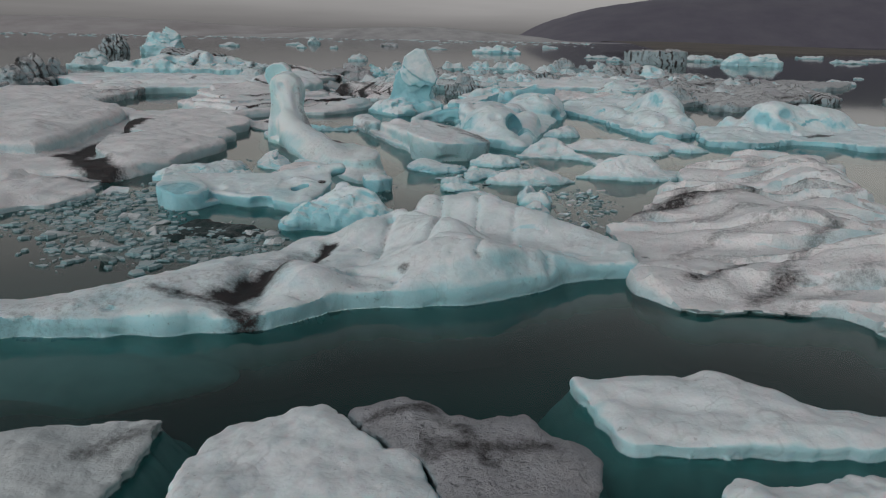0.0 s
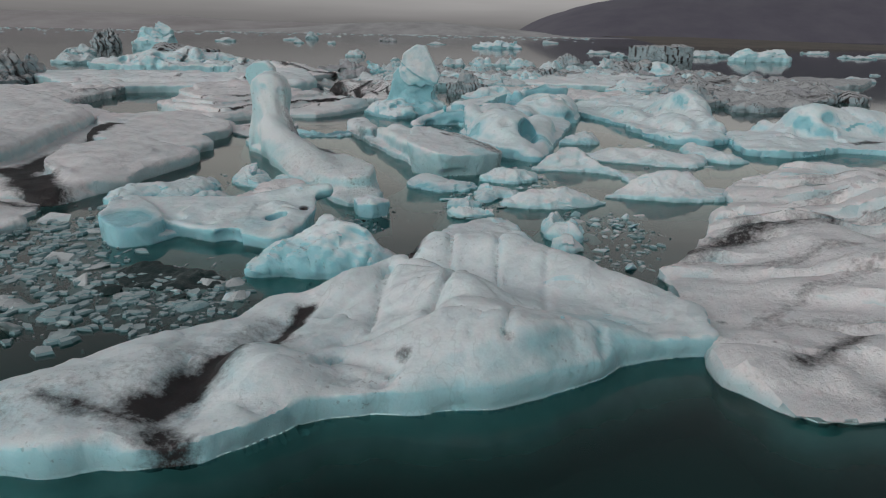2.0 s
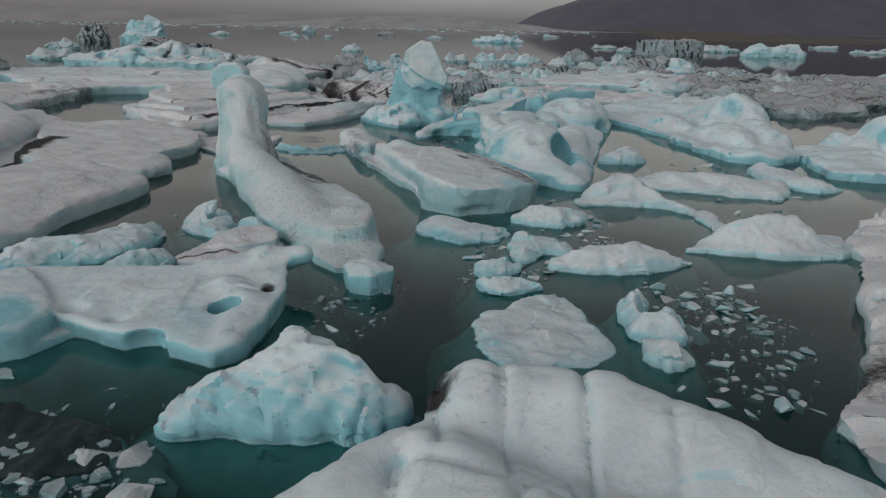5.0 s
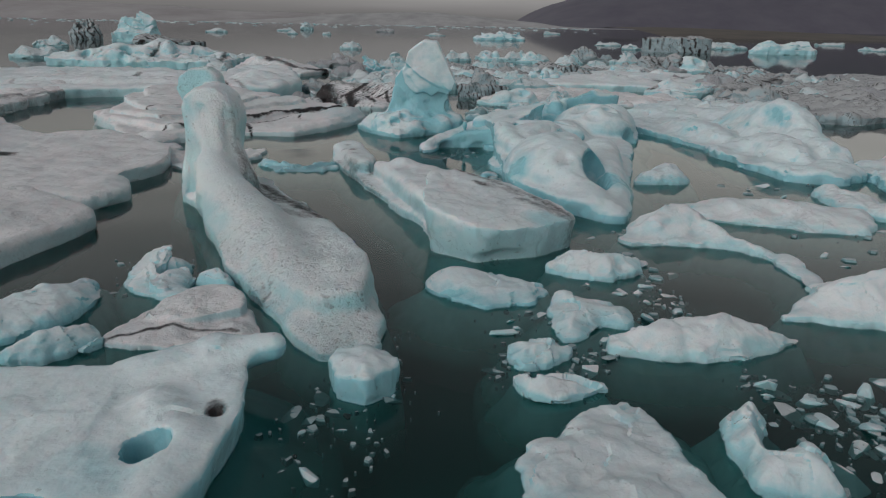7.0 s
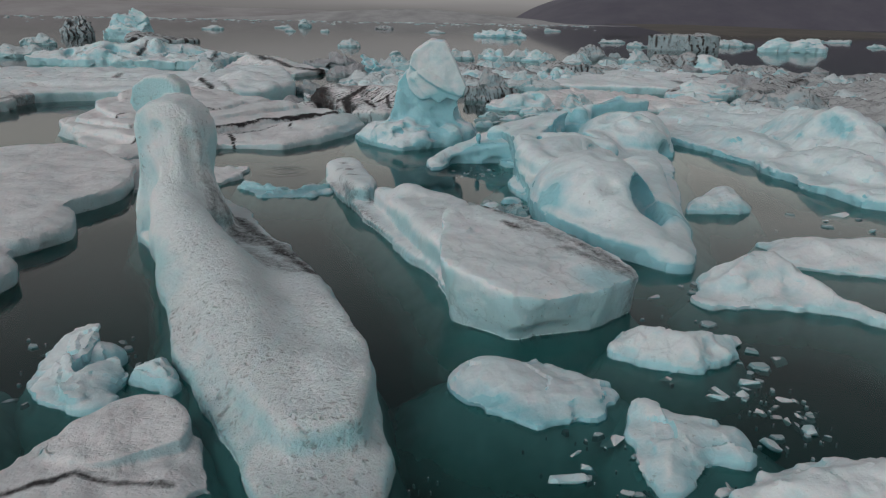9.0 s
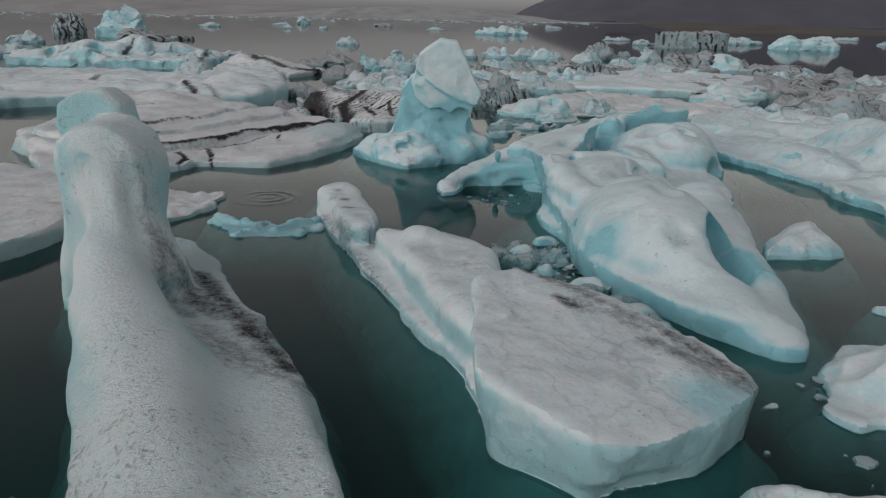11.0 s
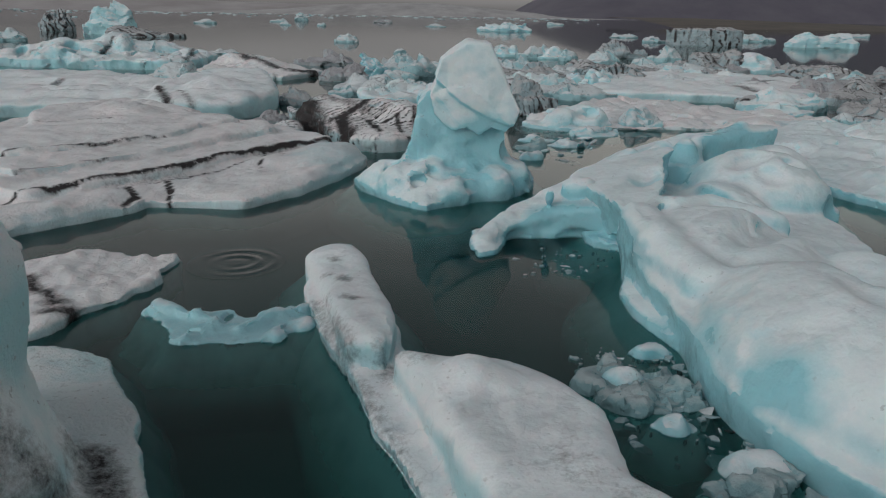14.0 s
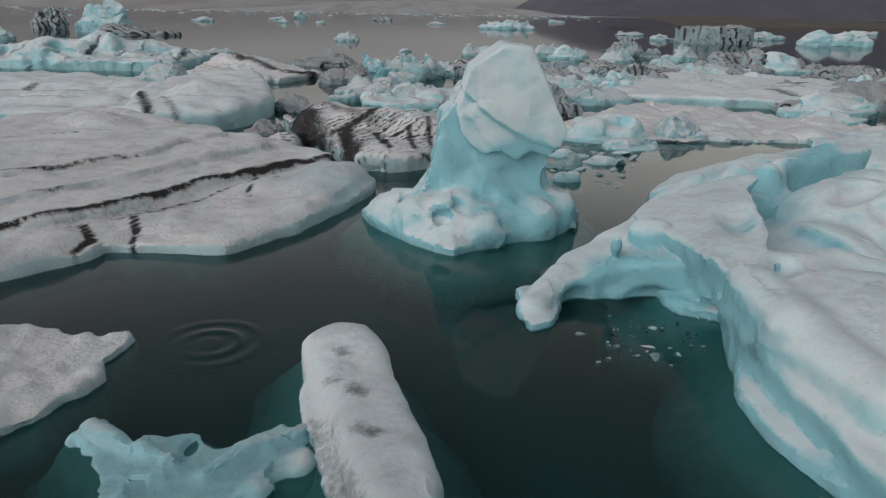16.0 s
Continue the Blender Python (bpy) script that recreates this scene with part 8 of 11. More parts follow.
berg("iceberg", "small drifting ice piece far off", [(69.7, 136.2), (68.8, 136.7), (68.2, 137.0), (67.4, 136.6), (67.2, 136.2), (67.2, 135.7), (68.2, 135.3), (69.1, 135.6)], PALE, rim=0.36, slope=1.4, shelf=0.3, res=0.12, rough=0.9, crease=0.6, edge=0.10, group='distant drift ice', chipped=(0.76, 0.16), ridges=[(67.5, 136.2, 1.3, 68.1, 136.2, 0.7, 0.4), (68.4, 135.9, 0.9, 69.0, 136.2, 1.0, 0.4), (68.3, 136.0, 1.0, 68.9, 136.1, 1.1, 0.4)])
berg("iceberg", "small drifting ice piece far off", [(-25.8, 240.4), (-26.4, 242.0), (-29.3, 242.0), (-32.1, 241.9), (-31.9, 240.4), (-31.6, 238.8), (-29.3, 238.6), (-27.0, 238.7)], PALE, rim=0.63, slope=1.4, shelf=0.3, res=0.2, rough=0.9, crease=0.6, edge=0.10, group='distant drift ice', chipped=(1.93, 0.16), ridges=[(-28.6, 240.5, 2.3, -26.9, 240.6, 1.6, 1.1), (-29.2, 240.5, 1.4, -27.5, 240.7, 1.5, 1.1), (-30.4, 241.0, 1.9, -28.7, 239.9, 1.8, 1.1)])
berg("iceberg", "small drifting ice piece far off", [(-90.3, 477.1), (-91.4, 478.3), (-93.7, 479.7), (-96.0, 478.7), (-96.5, 477.1), (-96.3, 475.5), (-93.7, 475.4), (-90.7, 475.8)], PALE, rim=0.68, slope=1.4, shelf=0.3, res=0.21, rough=0.9, crease=0.6, edge=0.10, group='distant drift ice', chipped=(1.89, 0.16), ridges=[(-94.4, 477.8, 2.4, -92.6, 477.2, 1.7, 1.1), (-94.3, 477.9, 2.0, -92.6, 476.4, 1.9, 1.1), (-96.0, 476.7, 2.1, -94.2, 476.4, 1.4, 1.1)])
berg("iceberg", "small drifting ice piece far off", [(-70.1, 478.4), (-70.8, 479.7), (-73.1, 479.9), (-75.7, 479.4), (-75.6, 478.4), (-75.2, 476.9), (-73.1, 476.4), (-71.0, 477.0)], PALE, rim=0.58, slope=1.4, shelf=0.3, res=0.18, rough=0.9, crease=0.6, edge=0.10, group='distant drift ice', chipped=(1.71, 0.16), ridges=[(-72.0, 477.8, 2.1, -70.5, 478.8, 1.4, 1.0), (-74.5, 478.3, 1.4, -73.0, 478.6, 1.5, 1.0), (-72.3, 477.9, 1.3, -70.7, 478.3, 1.5, 1.0)])
berg("iceberg", "small drifting ice piece far off", [(-137.3, 491.8), (-140.1, 494.8), (-145.3, 495.6), (-150.9, 494.6), (-151.0, 491.8), (-150.4, 488.5), (-145.3, 487.6), (-140.1, 489.1)], PALE, rim=0.79, slope=1.4, shelf=0.3, res=0.43, rough=0.9, crease=0.6, edge=0.10, group='distant drift ice', chipped=(4.2, 0.16), ridges=[(-145.0, 491.8, 2.8, -141.3, 490.6, 2.2, 2.3), (-146.5, 493.3, 2.4, -142.8, 491.0, 1.6, 2.3), (-144.0, 490.7, 1.9, -140.3, 490.2, 2.2, 2.3)])
berg("iceberg", "small drifting ice piece far off", [(0.3, 514.6), (-2.9, 517.4), (-6.0, 517.8), (-9.7, 516.9), (-13.1, 514.6), (-9.3, 512.1), (-6.0, 511.1), (-1.6, 512.2)], PALE, rim=0.51, slope=1.4, shelf=0.3, res=0.34, rough=0.9, crease=0.6, edge=0.10, group='distant drift ice', chipped=(4.14, 0.16), ridges=[(-6.9, 515.3, 1.8, -4.0, 514.7, 1.3, 1.8), (-7.1, 515.8, 1.3, -4.3, 513.6, 1.1, 1.8), (-9.2, 515.9, 1.6, -6.3, 514.9, 1.3, 1.8)])
berg("iceberg", "small drifting ice piece far off", [(108.4, 719.2), (106.6, 723.1), (99.3, 723.6), (93.4, 721.9), (92.4, 719.2), (92.8, 715.7), (99.3, 715.3), (105.5, 716.5)], PALE, rim=0.72, slope=1.4, shelf=0.3, res=0.5, rough=0.9, crease=0.6, edge=0.10, group='distant drift ice', chipped=(4.2, 0.16), ridges=[(93.9, 719.1, 2.6, 98.1, 718.2, 1.6, 2.7), (95.9, 720.0, 1.8, 100.1, 719.4, 1.5, 2.7), (101.4, 721.1, 2.2, 105.6, 718.9, 1.5, 2.7)])
berg("iceberg", "small drifting ice piece far off", [(73.4, 334.9), (70.9, 337.1), (68.0, 338.7), (63.6, 336.9), (62.0, 334.9), (63.9, 332.6), (68.0, 331.1), (71.6, 333.1)], PALE, rim=0.46, slope=1.4, shelf=0.3, res=0.3, rough=0.9, crease=0.6, edge=0.10, group='distant drift ice', chipped=(3.53, 0.16), ridges=[(69.1, 334.6, 1.7, 71.6, 335.4, 1.2, 1.7), (65.0, 335.9, 1.4, 67.6, 335.0, 0.9, 1.7), (65.8, 334.2, 1.1, 68.3, 334.8, 1.3, 1.7)])
berg("iceberg", "small drifting ice piece far off", [(69.4, 284.2), (67.2, 285.8), (64.9, 286.4), (61.9, 285.5), (62.1, 284.2), (62.3, 282.6), (64.9, 282.0), (67.1, 282.7)], PALE, rim=0.57, slope=1.4, shelf=0.3, res=0.22, rough=0.9, crease=0.6, edge=0.10, group='distant drift ice', chipped=(2.32, 0.16), ridges=[(64.4, 284.6, 2.0, 66.2, 284.1, 1.7, 1.2), (62.8, 285.0, 1.8, 64.7, 283.9, 1.2, 1.2), (64.2, 283.5, 1.5, 66.1, 283.7, 1.2, 1.2)])
berg("iceberg", "small drifting ice piece far off", [(-10.9, 120.6), (-11.7, 121.0), (-12.5, 121.4), (-13.6, 121.2), (-14.1, 120.6), (-13.4, 119.9), (-12.5, 119.7), (-11.5, 120.1)], PALE, rim=0.54, slope=1.4, shelf=0.3, res=0.12, rough=0.9, crease=0.6, edge=0.10, group='distant drift ice', chipped=(0.98, 0.16), ridges=[(-13.3, 120.7, 1.9, -12.6, 120.3, 1.2, 0.4), (-12.8, 120.6, 1.5, -12.1, 120.8, 1.4, 0.4), (-12.2, 120.5, 1.6, -11.5, 120.8, 1.4, 0.4)])
berg("iceberg", "small drifting ice piece far off", [(-120.4, 614.9), (-122.1, 617.9), (-126.1, 619.2), (-129.8, 617.4), (-134.2, 614.9), (-131.6, 612.2), (-126.1, 611.5), (-121.8, 612.3)], PALE, rim=0.74, slope=1.4, shelf=0.3, res=0.38, rough=0.9, crease=0.6, edge=0.10, group='distant drift ice', chipped=(4.2, 0.16), ridges=[(-123.6, 613.4, 2.7, -120.3, 615.9, 1.9, 2.1), (-129.9, 615.9, 1.6, -126.6, 613.3, 1.9, 2.1), (-127.8, 614.7, 2.0, -124.5, 615.2, 1.9, 2.1)])
berg("iceberg", "grey silty iceberg in a jumbled field", [(59.1, 127.4), (57.5, 129.7), (54.7, 131.4), (52.6, 129.2), (50.8, 126.1), (54.6, 124.9), (58.0, 125.3)], GREY, rim=0.67, slope=2.0, res=0.32, rough=0.9, crease=0.6, edge=0.10, group='jumbled iceberg field', chipped=(2.56, 0.16), ridges=[(53.2, 126.0, 1.7, 55.3, 127.2, 1.1, 1.5), (53.4, 126.4, 1.6, 55.5, 128.3, 1.4, 1.5)])
berg("iceberg", "broken white iceberg in a jumbled field", [(50.3, 141.8), (49.8, 142.5), (48.2, 142.9), (47.1, 142.1), (46.7, 141.3), (48.2, 140.8), (49.6, 141.1)], PALE, rim=0.41, slope=2.0, res=0.16, rough=0.9, crease=0.6, edge=0.10, group='jumbled iceberg field', chipped=(1.11, 0.16), ridges=[(49.1, 141.6, 0.9, 50.1, 141.5, 0.7, 0.7), (47.8, 142.1, 0.9, 48.8, 142.0, 0.7, 0.7)])
berg("iceberg", "ash-streaked craggy iceberg in a jumbled field", [(53.9, 120.2), (52.2, 121.7), (50.7, 122.2), (48.6, 121.0), (49.0, 119.7), (50.6, 118.9), (52.6, 119.0)], STREAKED, rim=0.75, slope=2.0, res=0.17, rough=0.9, crease=0.6, edge=0.10, bands=(0, 0.7, 1.5), group='jumbled iceberg field', chipped=(1.61, 0.16), ridges=[(51.2, 120.3, 1.7, 52.3, 120.7, 1.3, 0.8), (51.4, 120.3, 1.9, 52.5, 120.5, 1.0, 0.8)])
berg("iceberg", "broken white iceberg in a jumbled field", [(14.4, 143.3), (13.6, 144.2), (11.8, 144.6), (9.7, 144.1), (10.0, 142.8), (11.7, 141.8), (14.0, 142.3)], PALE, rim=0.54, slope=2.0, res=0.18, rough=0.9, crease=0.6, edge=0.10, group='jumbled iceberg field', chipped=(1.46, 0.16), ridges=[(11.8, 142.9, 1.2, 13.0, 143.6, 1.0, 0.8), (12.8, 143.8, 1.1, 13.9, 143.0, 0.9, 0.8)])
berg("iceberg", "broken white iceberg in a jumbled field", [(-11.8, 111.5), (-12.2, 111.9), (-13.6, 112.2), (-14.6, 111.7), (-14.5, 111.1), (-13.6, 110.6), (-12.2, 110.9)], PALE, rim=0.46, slope=2.0, res=0.1, rough=0.9, crease=0.6, edge=0.10, group='jumbled iceberg field', chipped=(0.84, 0.16), ridges=[(-12.9, 111.6, 1.0, -12.3, 111.3, 0.7, 0.5), (-13.1, 111.8, 0.9, -12.5, 111.3, 0.9, 0.5)])
berg("iceberg", "grey silty iceberg in a jumbled field", [(49.4, 104.4), (48.2, 107.6), (45.3, 107.3), (41.8, 106.3), (41.7, 102.7), (45.4, 102.0), (48.4, 101.3)], GREY, rim=0.67, slope=2.0, res=0.29, rough=0.9, crease=0.6, edge=0.10, group='jumbled iceberg field', chipped=(2.37, 0.16), ridges=[(45.2, 105.6, 1.3, 47.0, 103.9, 1.4, 1.3), (46.8, 103.2, 1.4, 48.6, 103.4, 1.0, 1.3)])
berg("iceberg", "ash-streaked craggy iceberg in a jumbled field", [(3.4, 119.7), (2.2, 121.7), (-0.9, 121.1), (-3.4, 120.4), (-3.0, 118.6), (-0.6, 117.9), (2.9, 118.6)], STREAKED, rim=0.49, slope=2.0, res=0.28, rough=0.9, crease=0.6, edge=0.10, bands=(38, 0.7, 1.2), group='jumbled iceberg field', chipped=(2.11, 0.16), ridges=[(0.7, 119.5, 1.1, 2.5, 119.3, 0.7, 1.3), (-0.6, 119.3, 1.1, 1.2, 119.2, 0.8, 1.3)])
berg("iceberg", "broken white iceberg in a jumbled field", [(6.1, 109.2), (6.1, 109.8), (4.5, 109.9), (3.5, 109.6), (3.2, 108.9), (4.6, 108.4), (6.0, 108.4)], PALE, rim=0.4, slope=2.0, res=0.12, rough=0.9, crease=0.6, edge=0.10, group='jumbled iceberg field', chipped=(0.92, 0.16), ridges=[(4.1, 109.0, 0.8, 4.9, 109.0, 0.6, 0.6), (4.0, 109.5, 0.9, 4.8, 109.3, 0.7, 0.6)])
berg("iceberg", "broken white iceberg in a jumbled field", [(-2.8, 104.1), (-3.3, 105.1), (-4.9, 105.7), (-5.7, 104.8), (-6.1, 103.6), (-4.9, 102.4), (-3.5, 102.9)], PALE, rim=0.24, slope=2.0, res=0.13, rough=0.9, crease=0.6, edge=0.10, group='jumbled iceberg field', chipped=(1.01, 0.16), ridges=[(-4.3, 104.3, 0.6, -3.5, 104.4, 0.3, 0.6), (-4.5, 103.5, 0.6, -3.6, 104.5, 0.3, 0.6)])
berg("iceberg", "ash-streaked craggy iceberg in a jumbled field", [(54.9, 110.9), (54.7, 112.4), (52.9, 112.4), (51.0, 111.9), (50.8, 110.2), (52.6, 108.9), (54.8, 109.8)], STREAKED, rim=0.82, slope=2.0, res=0.16, rough=0.9, crease=0.6, edge=0.10, bands=(7, 0.7, 1.5), group='jumbled iceberg field', chipped=(1.26, 0.16), ridges=[(52.7, 110.3, 1.7, 53.7, 110.4, 1.6, 0.7), (52.9, 111.6, 1.9, 53.9, 110.5, 1.5, 0.7)])
berg("iceberg", "ash-streaked craggy iceberg in a jumbled field", [(4.5, 132.1), (4.3, 133.0), (3.1, 133.4), (1.7, 132.5), (1.7, 131.6), (3.1, 131.2), (4.7, 131.5)], STREAKED, rim=0.4, slope=2.0, res=0.12, rough=0.9, crease=0.6, edge=0.10, bands=(40, 0.77, 1.2), group='jumbled iceberg field', chipped=(0.94, 0.16), ridges=[(3.2, 132.5, 0.9, 4.0, 131.8, 0.8, 0.6), (3.8, 132.1, 1.0, 4.6, 132.5, 0.8, 0.6)])
berg("iceberg", "craggy blue-white iceberg in a jumbled field", [(3.3, 149.6), (1.9, 150.9), (0.1, 151.4), (-1.4, 150.7), (-1.1, 148.5), (-0.2, 147.1), (2.0, 147.8)], PALE, rim=0.44, slope=2.0, res=0.19, rough=0.9, crease=0.6, edge=0.10, group='jumbled iceberg field', chipped=(1.46, 0.16), ridges=[(-0.9, 149.6, 1.0, 0.4, 150.4, 0.6, 0.9), (0.1, 149.6, 1.0, 1.4, 150.2, 0.7, 0.9)])
berg("iceberg", "craggy blue-white iceberg in a jumbled field", [(31.4, 125.1), (29.3, 128.3), (26.3, 128.5), (23.8, 127.0), (23.7, 123.5), (26.5, 121.2), (30.0, 122.7)], PALE, rim=0.46, slope=2.0, res=0.28, rough=0.9, crease=0.6, edge=0.10, group='jumbled iceberg field', chipped=(2.37, 0.16), ridges=[(26.1, 123.8, 1.1, 27.9, 126.1, 0.9, 1.3), (25.8, 125.1, 1.0, 27.6, 123.9, 0.9, 1.3)])
berg("iceberg", "craggy blue-white iceberg in a jumbled field", [(30.7, 144.8), (29.0, 146.7), (25.3, 146.6), (23.8, 146.0), (23.6, 143.7), (25.3, 142.9), (28.7, 142.5)], PALE, rim=0.62, slope=2.0, res=0.29, rough=0.9, crease=0.6, edge=0.10, group='jumbled iceberg field', chipped=(2.2, 0.16), ridges=[(24.6, 144.3, 1.5, 26.5, 144.0, 1.1, 1.4), (26.8, 145.1, 1.5, 28.7, 144.4, 1.2, 1.4)])
berg("iceberg", "craggy blue-white iceberg in a jumbled field", [(-2.2, 149.7), (-4.8, 150.8), (-7.3, 151.5), (-9.1, 150.7), (-9.8, 149.0), (-7.7, 147.5), (-4.1, 147.9)], PALE, rim=0.42, slope=2.0, res=0.28, rough=0.9, crease=0.6, edge=0.10, group='jumbled iceberg field', chipped=(2.34, 0.16), ridges=[(-8.5, 149.3, 1.0, -6.7, 149.2, 0.7, 1.3), (-6.5, 150.0, 1.0, -4.7, 149.1, 0.9, 1.3)])
berg("iceberg", "ash-streaked craggy iceberg in a jumbled field", [(53.9, 112.6), (53.3, 113.6), (51.9, 113.6), (51.2, 112.9), (51.2, 112.0), (51.9, 111.1), (53.1, 111.5)], STREAKED, rim=0.45, slope=2.0, res=0.11, rough=0.9, crease=0.6, edge=0.10, bands=(52, 0.7, 1.5), group='jumbled iceberg field', chipped=(0.84, 0.16), ridges=[(52.5, 112.9, 1.0, 53.2, 112.6, 0.9, 0.5), (52.3, 112.5, 1.1, 53.1, 112.9, 0.7, 0.5)])
berg("iceberg", "craggy blue-white iceberg in a jumbled field", [(2.7, 141.8), (2.8, 144.0), (-0.8, 145.8), (-4.2, 143.1), (-3.8, 140.6), (-0.9, 138.2), (2.8, 138.6)], PALE, rim=0.73, slope=2.0, res=0.3, rough=0.9, crease=0.6, edge=0.10, group='jumbled iceberg field', chipped=(2.17, 0.16), ridges=[(-0.8, 140.6, 1.7, 1.2, 140.6, 1.1, 1.4), (-1.6, 141.7, 1.8, 0.4, 142.6, 1.0, 1.4)])
berg("iceberg", "ash-streaked craggy iceberg in a jumbled field", [(50.9, 142.1), (49.4, 143.7), (45.5, 145.2), (42.8, 143.1), (43.1, 141.1), (45.5, 139.5), (49.3, 139.5)], STREAKED, rim=0.84, slope=2.0, res=0.31, rough=0.9, crease=0.6, edge=0.10, bands=(68, 0.84, 1.2), group='jumbled iceberg field', chipped=(2.52, 0.16), ridges=[(47.1, 143.0, 2.0, 49.1, 142.8, 1.6, 1.4), (44.3, 141.4, 1.7, 46.3, 141.0, 1.8, 1.4)])
berg("iceberg", "broken white iceberg in a jumbled field", [(10.4, 116.9), (8.1, 118.8), (6.0, 119.2), (3.8, 117.8), (4.1, 116.0), (5.7, 114.1), (8.0, 115.6)], PALE, rim=0.39, slope=2.0, res=0.24, rough=0.9, crease=0.6, edge=0.10, group='jumbled iceberg field', chipped=(2.03, 0.16), ridges=[(4.9, 116.6, 0.9, 6.5, 117.0, 0.8, 1.1), (7.5, 117.3, 0.8, 9.1, 117.4, 0.7, 1.1)])
berg("iceberg", "broken white iceberg in a jumbled field", [(-8.1, 115.1), (-9.7, 116.6), (-11.9, 116.7), (-14.0, 116.2), (-14.5, 114.3), (-12.0, 112.8), (-9.1, 113.6)], PALE, rim=0.69, slope=2.0, res=0.23, rough=0.9, crease=0.6, edge=0.10, group='jumbled iceberg field', chipped=(1.97, 0.16), ridges=[(-10.6, 114.2, 1.4, -9.2, 114.5, 1.5, 1.1), (-12.5, 115.4, 1.6, -11.1, 114.8, 1.0, 1.1)])
berg("iceberg", "grey silty iceberg in a jumbled field", [(40.6, 104.1), (40.5, 105.0), (39.3, 104.8), (38.6, 104.5), (38.8, 103.8), (39.4, 103.2), (40.5, 103.2)], GREY, rim=0.32, slope=2.0, res=0.1, rough=0.9, crease=0.6, edge=0.10, group='jumbled iceberg field', chipped=(0.7, 0.16), ridges=[(39.5, 103.8, 0.8, 40.2, 104.2, 0.5, 0.5), (39.0, 104.3, 0.7, 39.7, 104.0, 0.4, 0.5)])
berg("iceberg", "ash-streaked craggy iceberg in a jumbled field", [(52.8, 133.3), (52.4, 134.8), (49.8, 135.2), (48.3, 134.3), (47.6, 132.2), (49.8, 131.1), (52.3, 131.2)], STREAKED, rim=0.29, slope=2.0, res=0.22, rough=0.9, crease=0.6, edge=0.10, bands=(16, 0.56, 1.2), group='jumbled iceberg field', chipped=(1.62, 0.16), ridges=[(50.5, 133.4, 0.7, 51.9, 133.3, 0.6, 1.0), (49.7, 133.3, 0.7, 51.1, 133.7, 0.4, 1.0)])
berg("iceberg", "broken white iceberg in a jumbled field", [(-1.9, 148.6), (-2.9, 149.4), (-4.4, 150.3), (-5.2, 149.1), (-5.7, 147.9), (-4.3, 147.1), (-2.9, 147.5)], PALE, rim=0.52, slope=2.0, res=0.13, rough=0.9, crease=0.6, edge=0.10, group='jumbled iceberg field', chipped=(1.16, 0.16), ridges=[(-4.2, 148.8, 1.2, -3.4, 148.8, 0.9, 0.6), (-4.8, 148.9, 1.2, -4.0, 148.4, 0.7, 0.6)])
berg("iceberg", "ash-streaked craggy iceberg in a jumbled field", [(45.5, 130.1), (43.3, 131.5), (41.4, 132.0), (38.5, 130.8), (39.2, 129.4), (41.4, 128.4), (43.9, 129.0)], STREAKED, rim=0.52, slope=2.0, res=0.23, rough=0.9, crease=0.6, edge=0.10, bands=(51, 0.7, 1.5), group='jumbled iceberg field', chipped=(2.16, 0.16), ridges=[(41.1, 130.5, 1.1, 42.6, 130.3, 0.7, 1.1), (42.2, 130.1, 1.1, 43.7, 130.4, 0.7, 1.1)])
berg("iceberg", "pale blue broken iceberg in a jumbled field", [(29.2, 105.9), (27.6, 107.1), (25.1, 107.6), (21.7, 106.7), (21.6, 104.8), (25.0, 103.7), (27.7, 104.4)], MIXED, rim=0.8, slope=2.0, res=0.27, rough=0.9, crease=0.6, edge=0.10, group='jumbled iceberg field', chipped=(2.37, 0.16), ridges=[(23.8, 105.8, 2.0, 25.6, 106.1, 1.3, 1.3), (24.8, 105.4, 1.6, 26.5, 105.9, 1.5, 1.3)])
berg("iceberg", "broken white iceberg in a jumbled field", [(3.9, 129.3), (2.3, 130.1), (0.4, 130.7), (-1.6, 129.8), (-0.9, 128.6), (0.5, 128.0), (2.5, 128.2)], PALE, rim=0.58, slope=2.0, res=0.19, rough=0.9, crease=0.6, edge=0.10, group='jumbled iceberg field', chipped=(1.68, 0.16), ridges=[(0.9, 129.8, 1.4, 2.1, 129.7, 0.9, 0.9), (-0.5, 129.0, 1.2, 0.7, 129.4, 1.2, 0.9)])
berg("iceberg", "broken white iceberg in a jumbled field", [(12.5, 137.0), (11.7, 139.4), (9.0, 141.5), (6.2, 138.3), (6.2, 135.1), (8.7, 133.4), (12.4, 134.7)], PALE, rim=0.38, slope=2.0, res=0.29, rough=0.9, crease=0.6, edge=0.10, group='jumbled iceberg field', chipped=(1.96, 0.16), ridges=[(10.3, 136.4, 0.8, 12.1, 138.0, 0.6, 1.3), (9.2, 135.8, 0.8, 11.1, 137.6, 0.5, 1.3)])
berg("iceberg", "broken white iceberg in a jumbled field", [(13.5, 113.7), (12.8, 114.7), (11.1, 114.7), (9.7, 114.3), (10.0, 113.2), (10.9, 113.0), (12.9, 113.2)], PALE, rim=0.33, slope=2.0, res=0.14, rough=0.9, crease=0.6, edge=0.10, group='jumbled iceberg field', chipped=(1.19, 0.16), ridges=[(11.5, 113.5, 0.8, 12.4, 113.8, 0.7, 0.7), (11.8, 114.2, 0.8, 12.7, 113.8, 0.5, 0.7)])
